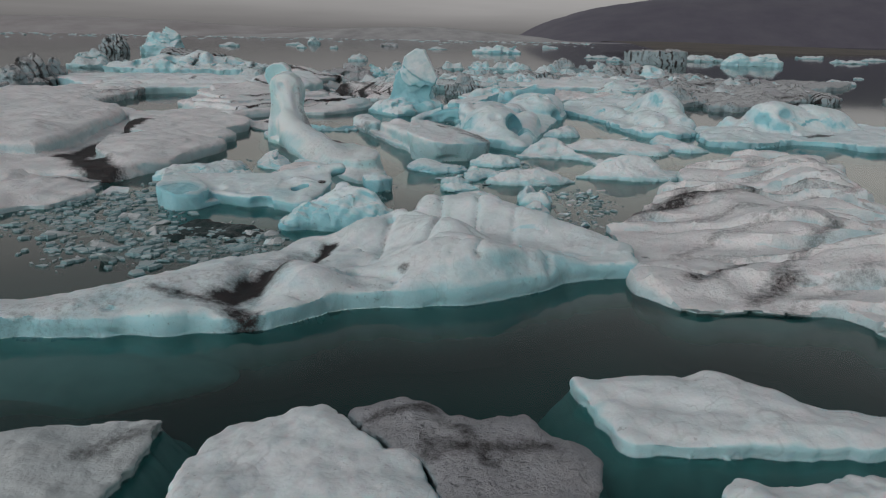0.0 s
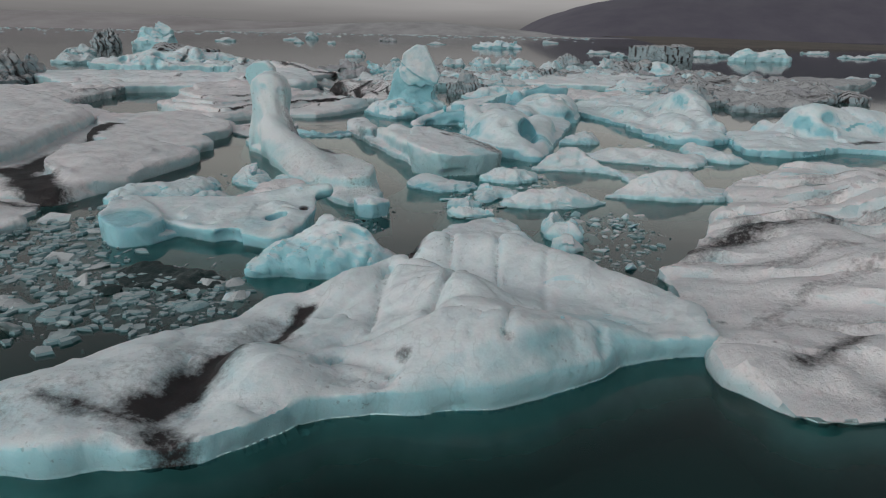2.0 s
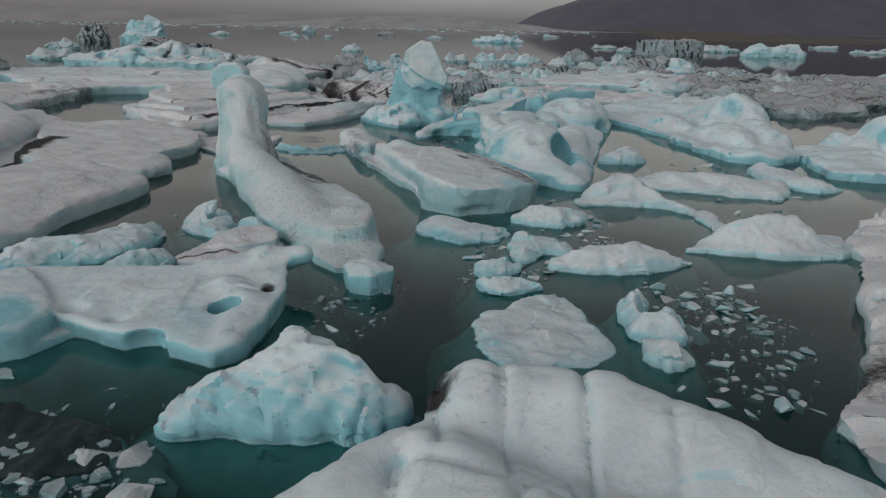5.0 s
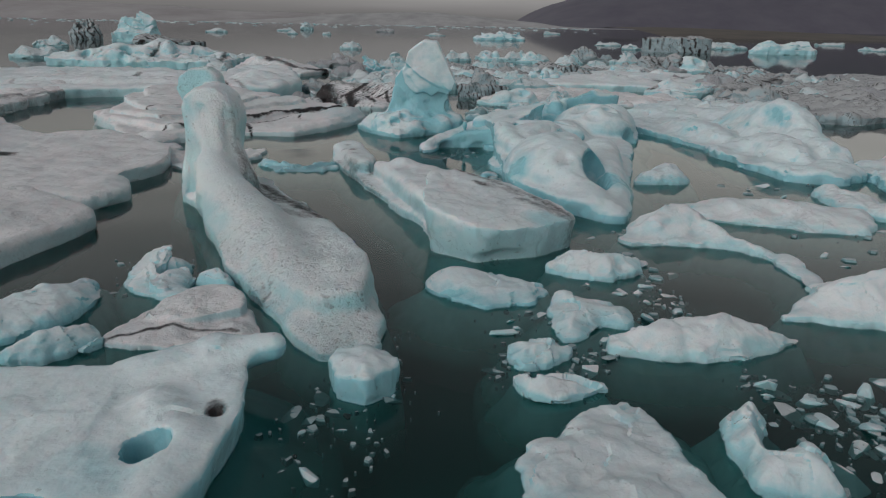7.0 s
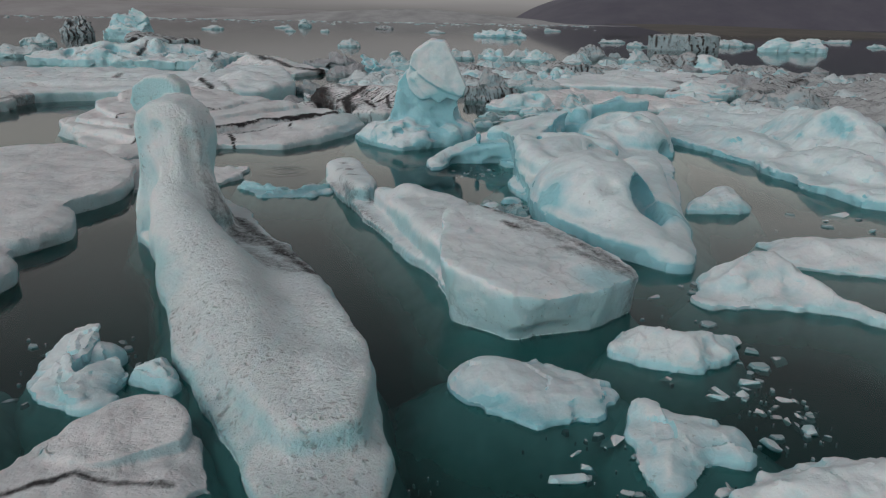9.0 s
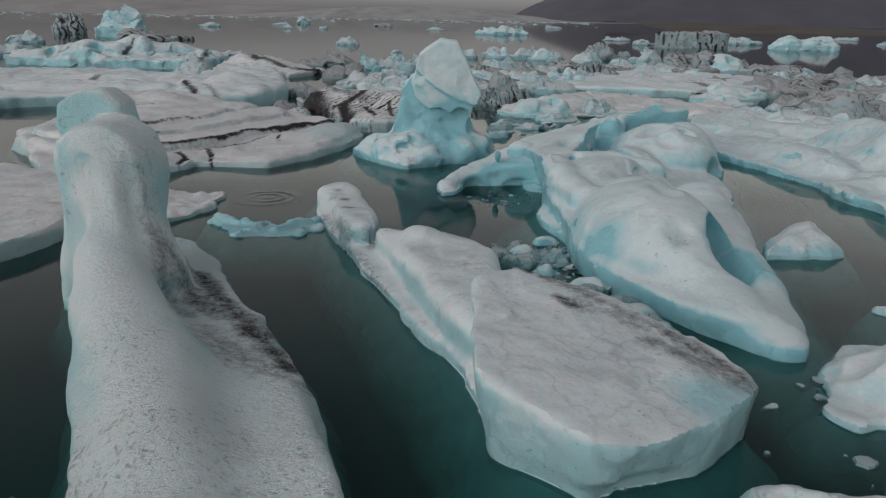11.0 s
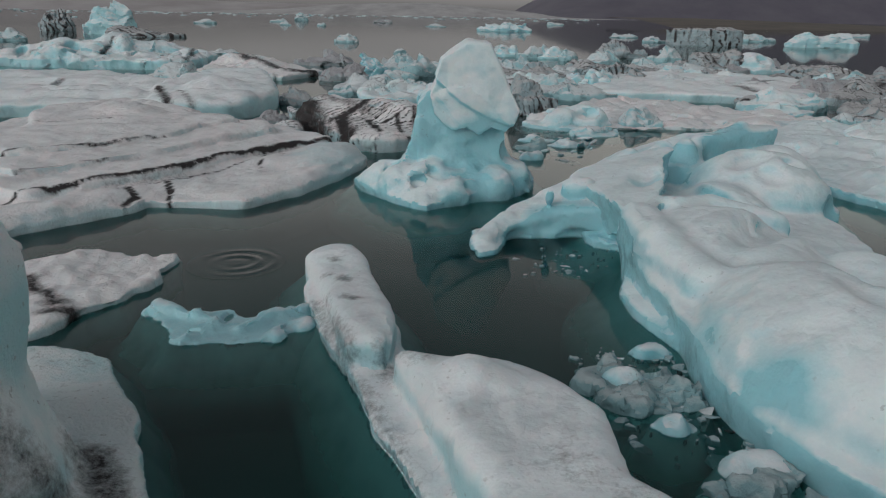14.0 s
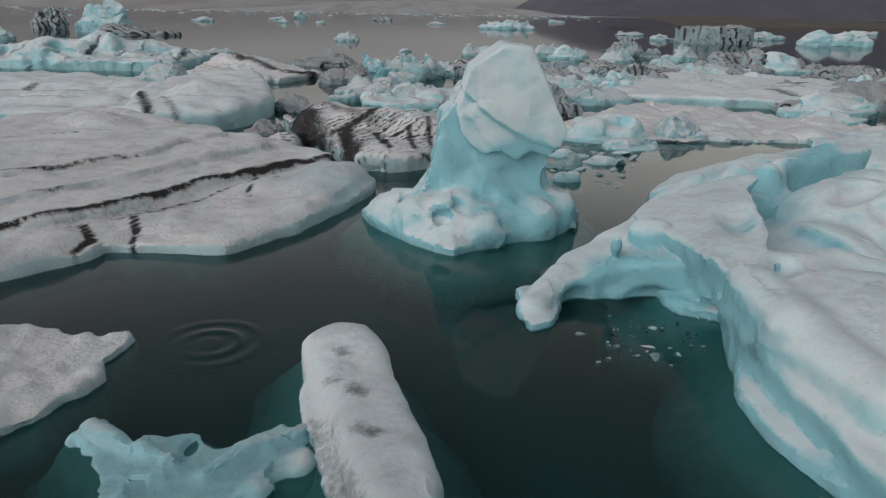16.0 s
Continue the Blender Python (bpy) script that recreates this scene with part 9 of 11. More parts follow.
berg("iceberg", "ash-streaked craggy iceberg in a jumbled field", [(52.5, 124.4), (51.1, 127.6), (48.0, 128.4), (45.4, 126.4), (46.1, 123.0), (48.2, 121.9), (51.9, 122.0)], STREAKED, rim=0.6, slope=2.0, res=0.31, rough=0.9, crease=0.6, edge=0.10, bands=(56, 0.7, 1.5), group='jumbled iceberg field', chipped=(2.2, 0.16), ridges=[(49.3, 125.8, 1.4, 51.3, 123.2, 1.2, 1.5), (46.9, 125.0, 1.4, 49.0, 124.3, 0.7, 1.5)])
berg("iceberg", "craggy blue-white iceberg in a jumbled field", [(26.5, 143.0), (25.4, 144.5), (23.5, 144.3), (21.3, 143.8), (21.9, 142.4), (23.4, 141.7), (26.0, 142.0)], PALE, rim=0.65, slope=2.0, res=0.19, rough=0.9, crease=0.6, edge=0.10, group='jumbled iceberg field', chipped=(1.6, 0.16), ridges=[(23.2, 142.8, 1.4, 24.5, 143.5, 1.3, 0.9), (23.7, 143.0, 1.4, 25.0, 142.8, 1.2, 0.9)])
berg("iceberg", "ash-streaked craggy iceberg in a jumbled field", [(53.6, 130.4), (52.1, 133.3), (48.6, 133.8), (47.4, 131.7), (47.2, 128.8), (48.8, 128.3), (51.5, 127.6)], STREAKED, rim=0.65, slope=2.0, res=0.26, rough=0.9, crease=0.6, edge=0.10, bands=(54, 0.84, 1.2), group='jumbled iceberg field', chipped=(1.96, 0.16), ridges=[(48.1, 130.2, 1.4, 49.8, 130.3, 1.1, 1.2), (48.4, 130.4, 1.5, 50.1, 130.0, 1.4, 1.2)])
berg("iceberg", "broken white iceberg in a jumbled field", [(0.2, 143.0), (-0.4, 144.6), (-2.6, 145.5), (-3.5, 143.8), (-4.1, 142.4), (-2.4, 140.6), (-0.4, 141.2)], PALE, rim=0.63, slope=2.0, res=0.16, rough=0.9, crease=0.6, edge=0.10, group='jumbled iceberg field', chipped=(1.3, 0.16), ridges=[(-2.9, 143.2, 1.5, -1.8, 143.0, 1.1, 0.8), (-1.9, 143.8, 1.5, -0.9, 143.4, 1.1, 0.8)])
berg("iceberg", "broken white iceberg in a jumbled field", [(-6.6, 132.0), (-8.2, 133.2), (-9.7, 132.9), (-11.4, 132.6), (-10.9, 131.6), (-9.8, 130.7), (-7.5, 131.1)], PALE, rim=0.41, slope=2.0, res=0.18, rough=0.9, crease=0.6, edge=0.10, group='jumbled iceberg field', chipped=(1.5, 0.16), ridges=[(-10.6, 131.9, 1.0, -9.4, 131.6, 0.6, 0.8), (-9.4, 131.6, 1.0, -8.2, 131.5, 0.8, 0.8)])
berg("iceberg", "broken white iceberg in a jumbled field", [(-1.6, 115.0), (-1.4, 116.3), (-3.8, 116.1), (-5.3, 115.8), (-5.2, 114.3), (-3.6, 113.0), (-1.8, 114.0)], PALE, rim=0.81, slope=2.0, res=0.17, rough=0.9, crease=0.6, edge=0.10, group='jumbled iceberg field', chipped=(1.19, 0.16), ridges=[(-3.2, 114.7, 1.7, -2.1, 115.2, 1.1, 0.8), (-2.6, 114.6, 1.8, -1.4, 115.5, 1.5, 0.8)])
berg("iceberg", "ash-streaked craggy iceberg in a jumbled field", [(-11.0, 146.2), (-11.9, 147.2), (-13.9, 147.8), (-15.3, 146.6), (-14.9, 145.5), (-13.9, 144.8), (-11.8, 145.0)], STREAKED, rim=0.42, slope=2.0, res=0.17, rough=0.9, crease=0.6, edge=0.10, bands=(48, 0.7, 1.2), group='jumbled iceberg field', chipped=(1.33, 0.16), ridges=[(-13.2, 146.3, 1.0, -12.1, 146.1, 0.8, 0.8), (-13.0, 146.3, 0.9, -11.9, 146.1, 0.7, 0.8)])
berg("iceberg", "ash-streaked craggy iceberg in a jumbled field", [(-10.2, 114.4), (-10.6, 115.4), (-11.9, 115.3), (-13.3, 114.9), (-13.1, 114.0), (-11.9, 113.0), (-10.4, 113.3)], STREAKED, rim=0.25, slope=2.0, res=0.13, rough=0.9, crease=0.6, edge=0.10, bands=(73, 0.42, 1.2), group='jumbled iceberg field', chipped=(0.95, 0.16), ridges=[(-12.0, 114.8, 0.6, -11.2, 114.6, 0.5, 0.6), (-11.2, 114.6, 0.5, -10.4, 114.0, 0.4, 0.6)])
berg("iceberg", "ash-streaked craggy iceberg in a jumbled field", [(34.1, 102.8), (33.9, 104.1), (32.3, 104.3), (31.6, 103.6), (31.2, 102.1), (32.3, 101.4), (33.8, 101.6)], STREAKED, rim=0.56, slope=2.0, res=0.12, rough=0.9, crease=0.6, edge=0.10, bands=(55, 0.7, 1.5), group='jumbled iceberg field', chipped=(0.9, 0.16), ridges=[(32.4, 102.3, 1.2, 33.2, 103.1, 1.1, 0.6), (33.0, 103.0, 1.1, 33.8, 102.9, 1.0, 0.6)])
berg("iceberg", "ash-streaked craggy iceberg in a jumbled field", [(11.8, 133.5), (9.9, 135.8), (7.4, 136.6), (5.6, 135.0), (4.3, 131.8), (7.5, 129.7), (10.3, 131.5)], STREAKED, rim=0.82, slope=2.0, res=0.27, rough=0.9, crease=0.6, edge=0.10, bands=(44, 0.91, 1.2), group='jumbled iceberg field', chipped=(2.32, 0.16), ridges=[(7.9, 132.9, 2.0, 9.6, 133.6, 1.1, 1.3), (7.0, 133.1, 1.8, 8.8, 133.0, 1.2, 1.3)])
berg("iceberg", "ash-streaked craggy iceberg in a jumbled field", [(31.6, 145.1), (31.3, 146.6), (28.9, 147.8), (28.0, 146.2), (28.0, 144.2), (28.9, 143.5), (30.6, 143.1)], STREAKED, rim=0.83, slope=2.0, res=0.17, rough=0.9, crease=0.6, edge=0.10, bands=(5, 0.84, 1.2), group='jumbled iceberg field', chipped=(1.11, 0.16), ridges=[(29.0, 145.3, 2.1, 30.1, 145.6, 1.3, 0.8), (28.6, 145.7, 2.0, 29.8, 145.3, 1.2, 0.8)])
berg("iceberg", "craggy blue-white iceberg in a jumbled field", [(-2.6, 107.9), (-3.7, 109.1), (-6.7, 110.2), (-10.3, 109.0), (-9.1, 106.9), (-6.7, 105.9), (-4.0, 106.4)], PALE, rim=0.81, slope=2.0, res=0.29, rough=0.9, crease=0.6, edge=0.10, group='jumbled iceberg field', chipped=(2.37, 0.16), ridges=[(-8.1, 108.0, 2.0, -6.2, 108.7, 1.7, 1.4), (-7.5, 108.0, 1.7, -5.7, 108.0, 1.2, 1.4)])
berg("iceberg", "pale blue broken iceberg in a jumbled field", [(14.3, 127.8), (13.5, 129.1), (11.6, 130.3), (9.7, 128.7), (10.2, 127.2), (11.7, 126.4), (13.6, 126.5)], MIXED, rim=0.66, slope=2.0, res=0.16, rough=0.9, crease=0.6, edge=0.10, group='jumbled iceberg field', chipped=(1.41, 0.16), ridges=[(11.1, 128.4, 1.4, 12.1, 127.8, 1.1, 0.7), (11.5, 127.2, 1.4, 12.6, 127.9, 0.9, 0.7)])
berg("iceberg", "ash-streaked craggy iceberg in a jumbled field", [(50.2, 141.0), (49.8, 141.7), (48.8, 141.9), (47.8, 141.4), (47.8, 140.8), (48.8, 140.0), (50.0, 140.3)], STREAKED, rim=0.38, slope=2.0, res=0.12, rough=0.9, crease=0.6, edge=0.10, bands=(51, 0.7, 1.5), group='jumbled iceberg field', chipped=(0.74, 0.16), ridges=[(49.5, 141.4, 0.8, 50.3, 141.3, 0.8, 0.6), (49.3, 141.3, 0.8, 50.1, 141.1, 0.7, 0.6)])
berg("iceberg", "pale blue broken iceberg in a jumbled field", [(6.4, 121.1), (4.4, 123.4), (1.9, 122.8), (-1.1, 122.2), (-0.8, 120.4), (1.8, 119.2), (4.6, 119.6)], MIXED, rim=0.46, slope=2.0, res=0.31, rough=0.9, crease=0.6, edge=0.10, group='jumbled iceberg field', chipped=(2.32, 0.16), ridges=[(2.5, 121.1, 1.0, 4.5, 121.5, 0.7, 1.4), (2.8, 121.4, 1.0, 4.7, 121.4, 0.8, 1.4)])
berg("iceberg", "pale blue broken iceberg in a jumbled field", [(14.0, 133.7), (13.0, 134.7), (11.6, 134.7), (10.1, 134.0), (9.8, 133.3), (11.5, 132.6), (13.0, 132.7)], MIXED, rim=0.32, slope=2.0, res=0.14, rough=0.9, crease=0.6, edge=0.10, group='jumbled iceberg field', chipped=(1.29, 0.16), ridges=[(11.6, 133.5, 0.8, 12.4, 133.6, 0.4, 0.6), (11.1, 133.8, 0.7, 11.9, 133.7, 0.6, 0.6)])
berg("iceberg", "pale blue broken iceberg in a jumbled field", [(-4.4, 108.0), (-5.7, 111.8), (-8.8, 111.9), (-11.3, 109.4), (-10.9, 106.3), (-8.8, 104.2), (-5.2, 105.2)], MIXED, rim=0.81, slope=2.0, res=0.32, rough=0.9, crease=0.6, edge=0.10, group='jumbled iceberg field', chipped=(2.13, 0.16), ridges=[(-7.4, 108.5, 1.9, -5.3, 107.1, 1.4, 1.5), (-7.8, 108.4, 1.9, -5.7, 108.0, 1.5, 1.5)])
berg("iceberg", "pale blue broken iceberg in a jumbled field", [(0.3, 140.7), (-1.0, 141.6), (-3.2, 141.5), (-5.0, 141.1), (-4.1, 140.3), (-3.2, 139.8), (-0.9, 139.7)], MIXED, rim=0.42, slope=2.0, res=0.18, rough=0.9, crease=0.6, edge=0.10, group='jumbled iceberg field', chipped=(1.62, 0.16), ridges=[(-3.6, 141.0, 0.9, -2.4, 140.3, 0.5, 0.8), (-2.0, 140.7, 0.9, -0.8, 141.2, 0.7, 0.8)])
berg("iceberg", "pale blue broken iceberg in a jumbled field", [(26.3, 102.2), (24.9, 104.6), (22.9, 104.4), (21.8, 103.1), (21.4, 101.5), (23.0, 100.4), (24.9, 100.6)], MIXED, rim=0.45, slope=2.0, res=0.2, rough=0.9, crease=0.6, edge=0.10, group='jumbled iceberg field', chipped=(1.5, 0.16), ridges=[(22.8, 102.1, 1.1, 24.1, 102.0, 0.9, 0.9), (22.8, 101.7, 1.1, 24.1, 102.0, 0.9, 0.9)])
berg("iceberg", "pale blue broken iceberg in a jumbled field", [(31.1, 137.6), (30.1, 138.8), (28.2, 139.6), (26.7, 138.1), (27.3, 136.8), (28.2, 135.7), (30.2, 136.1)], MIXED, rim=0.62, slope=2.0, res=0.16, rough=0.9, crease=0.6, edge=0.10, group='jumbled iceberg field', chipped=(1.37, 0.16), ridges=[(28.0, 137.5, 1.4, 29.0, 137.4, 1.2, 0.8), (28.1, 137.7, 1.5, 29.1, 137.2, 0.8, 0.8)])
berg("iceberg", "craggy blue-white iceberg in a jumbled field", [(23.9, 148.0), (23.1, 148.8), (21.6, 149.2), (20.3, 148.4), (19.8, 147.6), (21.6, 146.6), (23.5, 147.0)], PALE, rim=0.44, slope=2.0, res=0.15, rough=0.9, crease=0.6, edge=0.10, group='jumbled iceberg field', chipped=(1.25, 0.16), ridges=[(21.8, 148.1, 1.1, 22.8, 147.9, 0.7, 0.7), (21.2, 148.3, 1.0, 22.2, 148.4, 0.7, 0.7)])
berg("iceberg", "broken white iceberg in a jumbled field", [(30.7, 109.5), (29.7, 111.7), (27.3, 111.3), (25.1, 110.2), (25.5, 108.5), (27.0, 107.0), (29.6, 107.7)], PALE, rim=0.52, slope=2.0, res=0.2, rough=0.9, crease=0.6, edge=0.10, group='jumbled iceberg field', chipped=(1.72, 0.16), ridges=[(26.5, 109.7, 1.1, 27.8, 109.6, 0.7, 0.9), (27.7, 110.2, 1.2, 29.0, 110.0, 0.9, 0.9)])
berg("iceberg", "pale blue broken iceberg in a jumbled field", [(16.7, 123.2), (15.6, 124.7), (13.3, 124.9), (11.6, 124.0), (10.8, 122.6), (13.3, 121.7), (15.2, 122.4)], MIXED, rim=0.42, slope=2.0, res=0.21, rough=0.9, crease=0.6, edge=0.10, group='jumbled iceberg field', chipped=(1.82, 0.16), ridges=[(14.1, 123.6, 1.0, 15.5, 123.4, 0.6, 1.0), (13.8, 122.6, 0.9, 15.2, 123.2, 0.6, 1.0)])
berg("iceberg", "broken white iceberg in a jumbled field", [(10.5, 137.8), (9.5, 138.8), (7.6, 139.2), (6.1, 138.3), (6.4, 136.9), (7.7, 136.3), (9.4, 136.8)], PALE, rim=0.54, slope=2.0, res=0.15, rough=0.9, crease=0.6, edge=0.10, group='jumbled iceberg field', chipped=(1.34, 0.16), ridges=[(8.7, 137.2, 1.2, 9.6, 137.6, 0.9, 0.7), (8.0, 137.8, 1.2, 9.0, 138.2, 1.1, 0.7)])
berg("iceberg", "broken white iceberg in a jumbled field", [(4.4, 137.4), (3.7, 138.5), (1.3, 138.8), (-0.1, 138.2), (-0.1, 136.6), (1.4, 136.3), (3.3, 136.3)], PALE, rim=0.34, slope=2.0, res=0.21, rough=0.9, crease=0.6, edge=0.10, group='jumbled iceberg field', chipped=(1.39, 0.16), ridges=[(1.2, 137.5, 0.7, 2.6, 137.6, 0.6, 1.0), (2.3, 137.6, 0.8, 3.6, 137.3, 0.7, 1.0)])
berg("iceberg", "craggy blue-white iceberg in a jumbled field", [(51.9, 142.0), (50.9, 143.9), (49.3, 144.5), (48.4, 142.7), (47.5, 141.2), (49.5, 139.5), (50.9, 140.2)], PALE, rim=0.67, slope=2.0, res=0.18, rough=0.9, crease=0.6, edge=0.10, group='jumbled iceberg field', chipped=(1.37, 0.16), ridges=[(50.1, 142.1, 1.5, 51.2, 141.5, 1.0, 0.8), (50.3, 141.9, 1.6, 51.5, 142.1, 1.0, 0.8)])
berg("iceberg", "pale blue broken iceberg in a jumbled field", [(31.8, 147.3), (31.6, 149.7), (27.4, 151.8), (24.4, 149.1), (24.1, 145.5), (27.5, 143.3), (31.5, 144.6)], MIXED, rim=0.46, slope=2.0, res=0.32, rough=0.9, crease=0.6, edge=0.10, group='jumbled iceberg field', chipped=(2.35, 0.16), ridges=[(26.1, 148.5, 1.1, 28.2, 147.2, 0.8, 1.5), (28.7, 147.7, 1.1, 30.8, 146.9, 0.7, 1.5)])
berg("iceberg", "ash-streaked craggy iceberg in a jumbled field", [(36.0, 149.5), (35.1, 150.2), (34.1, 150.5), (33.3, 149.9), (32.6, 149.2), (34.0, 148.5), (35.6, 148.9)], STREAKED, rim=0.4, slope=2.0, res=0.12, rough=0.9, crease=0.6, edge=0.10, bands=(56, 0.7, 1.5), group='jumbled iceberg field', chipped=(1.05, 0.16), ridges=[(34.1, 149.1, 1.0, 34.9, 149.6, 0.6, 0.6), (34.3, 149.1, 0.8, 35.1, 149.6, 0.5, 0.6)])
berg("iceberg", "broken white iceberg in a jumbled field", [(29.0, 105.5), (27.6, 107.1), (26.0, 107.0), (24.5, 106.1), (25.0, 104.8), (25.9, 104.3), (27.6, 104.5)], PALE, rim=0.77, slope=2.0, res=0.16, rough=0.9, crease=0.6, edge=0.10, group='jumbled iceberg field', chipped=(1.4, 0.16), ridges=[(27.0, 105.7, 1.7, 28.1, 105.4, 1.2, 0.8), (25.8, 106.1, 1.6, 26.9, 105.2, 1.2, 0.8)])
berg("iceberg", "craggy blue-white iceberg in a jumbled field", [(24.8, 130.0), (22.8, 131.4), (18.9, 132.5), (16.3, 130.8), (16.5, 129.0), (18.9, 128.1), (22.5, 128.0)], PALE, rim=0.42, slope=2.0, res=0.32, rough=0.9, crease=0.6, edge=0.10, group='jumbled iceberg field', chipped=(2.65, 0.16), ridges=[(17.5, 130.0, 0.9, 19.6, 130.1, 0.9, 1.5), (19.3, 130.1, 1.0, 21.4, 130.5, 0.7, 1.5)])
berg("iceberg", "pale blue broken iceberg in a jumbled field", [(33.1, 139.3), (30.8, 140.6), (28.5, 141.1), (26.5, 140.0), (27.0, 138.5), (28.5, 137.3), (30.9, 137.9)], MIXED, rim=0.63, slope=2.0, res=0.24, rough=0.9, crease=0.6, edge=0.10, group='jumbled iceberg field', chipped=(2.13, 0.16), ridges=[(27.8, 139.3, 1.3, 30.3, 139.9, 0.9, 1.6)])
berg("iceberg", "pale blue broken iceberg in a jumbled field", [(0.8, 114.0), (0.1, 116.5), (-2.0, 117.6), (-3.4, 114.8), (-4.9, 112.4), (-2.0, 110.8), (0.6, 111.1)], MIXED, rim=0.8, slope=2.0, res=0.23, rough=0.9, crease=0.6, edge=0.10, group='jumbled iceberg field', chipped=(2.02, 0.16), ridges=[(-2.7, 114.0, 1.6, -0.3, 113.6, 1.1, 1.5)])
berg("iceberg", "ash-streaked craggy iceberg in a jumbled field", [(45.3, 116.0), (45.1, 116.8), (44.1, 116.6), (43.5, 116.3), (43.0, 115.7), (44.1, 115.3), (45.0, 115.4)], STREAKED, rim=0.8, slope=2.0, res=0.09, rough=0.9, crease=0.6, edge=0.10, bands=(1, 0.7, 1.5), group='jumbled iceberg field', chipped=(0.76, 0.16), ridges=[(43.9, 116.0, 1.6, 44.8, 115.9, 1.1, 0.6)])
berg("iceberg", "ash-streaked craggy iceberg in a jumbled field", [(49.2, 139.1), (49.0, 140.5), (46.7, 141.5), (45.0, 140.0), (45.5, 138.1), (46.9, 136.9), (48.8, 137.9)], STREAKED, rim=1.07, slope=2.0, res=0.19, rough=0.9, crease=0.6, edge=0.10, bands=(2, 0.7, 1.5), group='jumbled iceberg field', chipped=(1.68, 0.16), ridges=[(46.3, 139.1, 2.1, 48.4, 138.4, 1.5, 1.3)])
berg("iceberg", "grey silty iceberg in a jumbled field", [(66.2, 100.2), (65.1, 102.3), (62.5, 102.5), (61.0, 101.1), (60.3, 99.2), (62.8, 97.9), (65.6, 98.8)], GREY, rim=0.47, slope=2.0, res=0.22, rough=0.9, crease=0.6, edge=0.10, group='jumbled iceberg field', chipped=(1.9, 0.16), ridges=[(62.2, 100.2, 0.9, 64.4, 99.5, 0.7, 1.4)])
berg("iceberg", "broken white iceberg in a jumbled field", [(53.6, 112.2), (53.7, 113.0), (52.3, 113.0), (51.1, 112.6), (51.5, 111.9), (52.2, 111.3), (53.2, 111.7)], PALE, rim=0.43, slope=2.0, res=0.11, rough=0.9, crease=0.6, edge=0.10, group='jumbled iceberg field', chipped=(0.95, 0.16), ridges=[(52.0, 112.2, 0.9, 53.2, 112.2, 0.6, 0.7)])
berg("iceberg", "ash-streaked craggy iceberg in a jumbled field", [(5.8, 132.1), (5.5, 134.0), (2.8, 134.8), (0.3, 133.0), (1.0, 130.8), (2.7, 128.6), (6.0, 129.3)], STREAKED, rim=0.92, slope=2.0, res=0.25, rough=0.9, crease=0.6, edge=0.10, bands=(0, 0.5, 1.3), group='jumbled iceberg field', chipped=(2.18, 0.16), ridges=[(2.2, 132.1, 1.8, 4.8, 131.6, 1.3, 1.6)])
berg("iceberg", "broken white iceberg in a jumbled field", [(30.0, 122.5), (29.4, 124.4), (26.8, 124.3), (25.2, 123.4), (24.4, 121.6), (27.0, 120.8), (29.1, 121.0)], PALE, rim=0.56, slope=2.0, res=0.22, rough=0.9, crease=0.6, edge=0.10, group='jumbled iceberg field', chipped=(1.9, 0.16), ridges=[(26.5, 122.5, 1.1, 28.8, 122.2, 0.8, 1.4)])
berg("iceberg", "ash-streaked craggy iceberg in a jumbled field", [(34.2, 123.3), (33.3, 124.4), (30.5, 124.7), (28.5, 124.3), (28.7, 122.6), (30.4, 121.7), (33.0, 121.8)], STREAKED, rim=0.49, slope=2.0, res=0.24, rough=0.9, crease=0.6, edge=0.10, bands=(7, 0.7, 1.5), group='jumbled iceberg field', chipped=(2.14, 0.16), ridges=[(30.0, 123.3, 1.0, 32.5, 123.2, 0.7, 1.6)])
berg("iceberg", "grey silty iceberg in a jumbled field", [(49.9, 128.0), (49.4, 129.1), (47.1, 129.4), (46.0, 128.7), (45.8, 127.3), (47.4, 126.3), (49.7, 126.9)], GREY, rim=0.56, slope=2.0, res=0.21, rough=0.9, crease=0.6, edge=0.10, bands=(18, 0.8, 1.3), group='jumbled iceberg field', chipped=(1.83, 0.16), ridges=[(46.7, 128.0, 1.1, 48.9, 127.4, 0.8, 1.4)])
berg("iceberg", "grey silty iceberg in a jumbled field", [(35.4, 124.9), (34.5, 126.2), (31.4, 126.8), (28.5, 125.7), (28.7, 124.0), (31.5, 123.7), (33.5, 123.5)], GREY, rim=0.41, slope=2.0, res=0.24, rough=0.9, crease=0.6, edge=0.10, group='jumbled iceberg field', chipped=(2.09, 0.16), ridges=[(30.8, 124.9, 0.8, 33.2, 124.9, 0.6, 1.6)])
berg("iceberg", "ash-streaked craggy iceberg in a jumbled field", [(26.3, 109.1), (25.5, 110.2), (24.1, 110.9), (22.8, 110.0), (23.0, 108.1), (24.0, 107.2), (25.6, 107.4)], STREAKED, rim=0.46, slope=2.0, res=0.14, rough=0.9, crease=0.6, edge=0.10, bands=(42, 1.0, 1.3), group='jumbled iceberg field', chipped=(1.2, 0.16), ridges=[(23.7, 109.1, 0.9, 25.1, 109.5, 0.7, 0.9)])
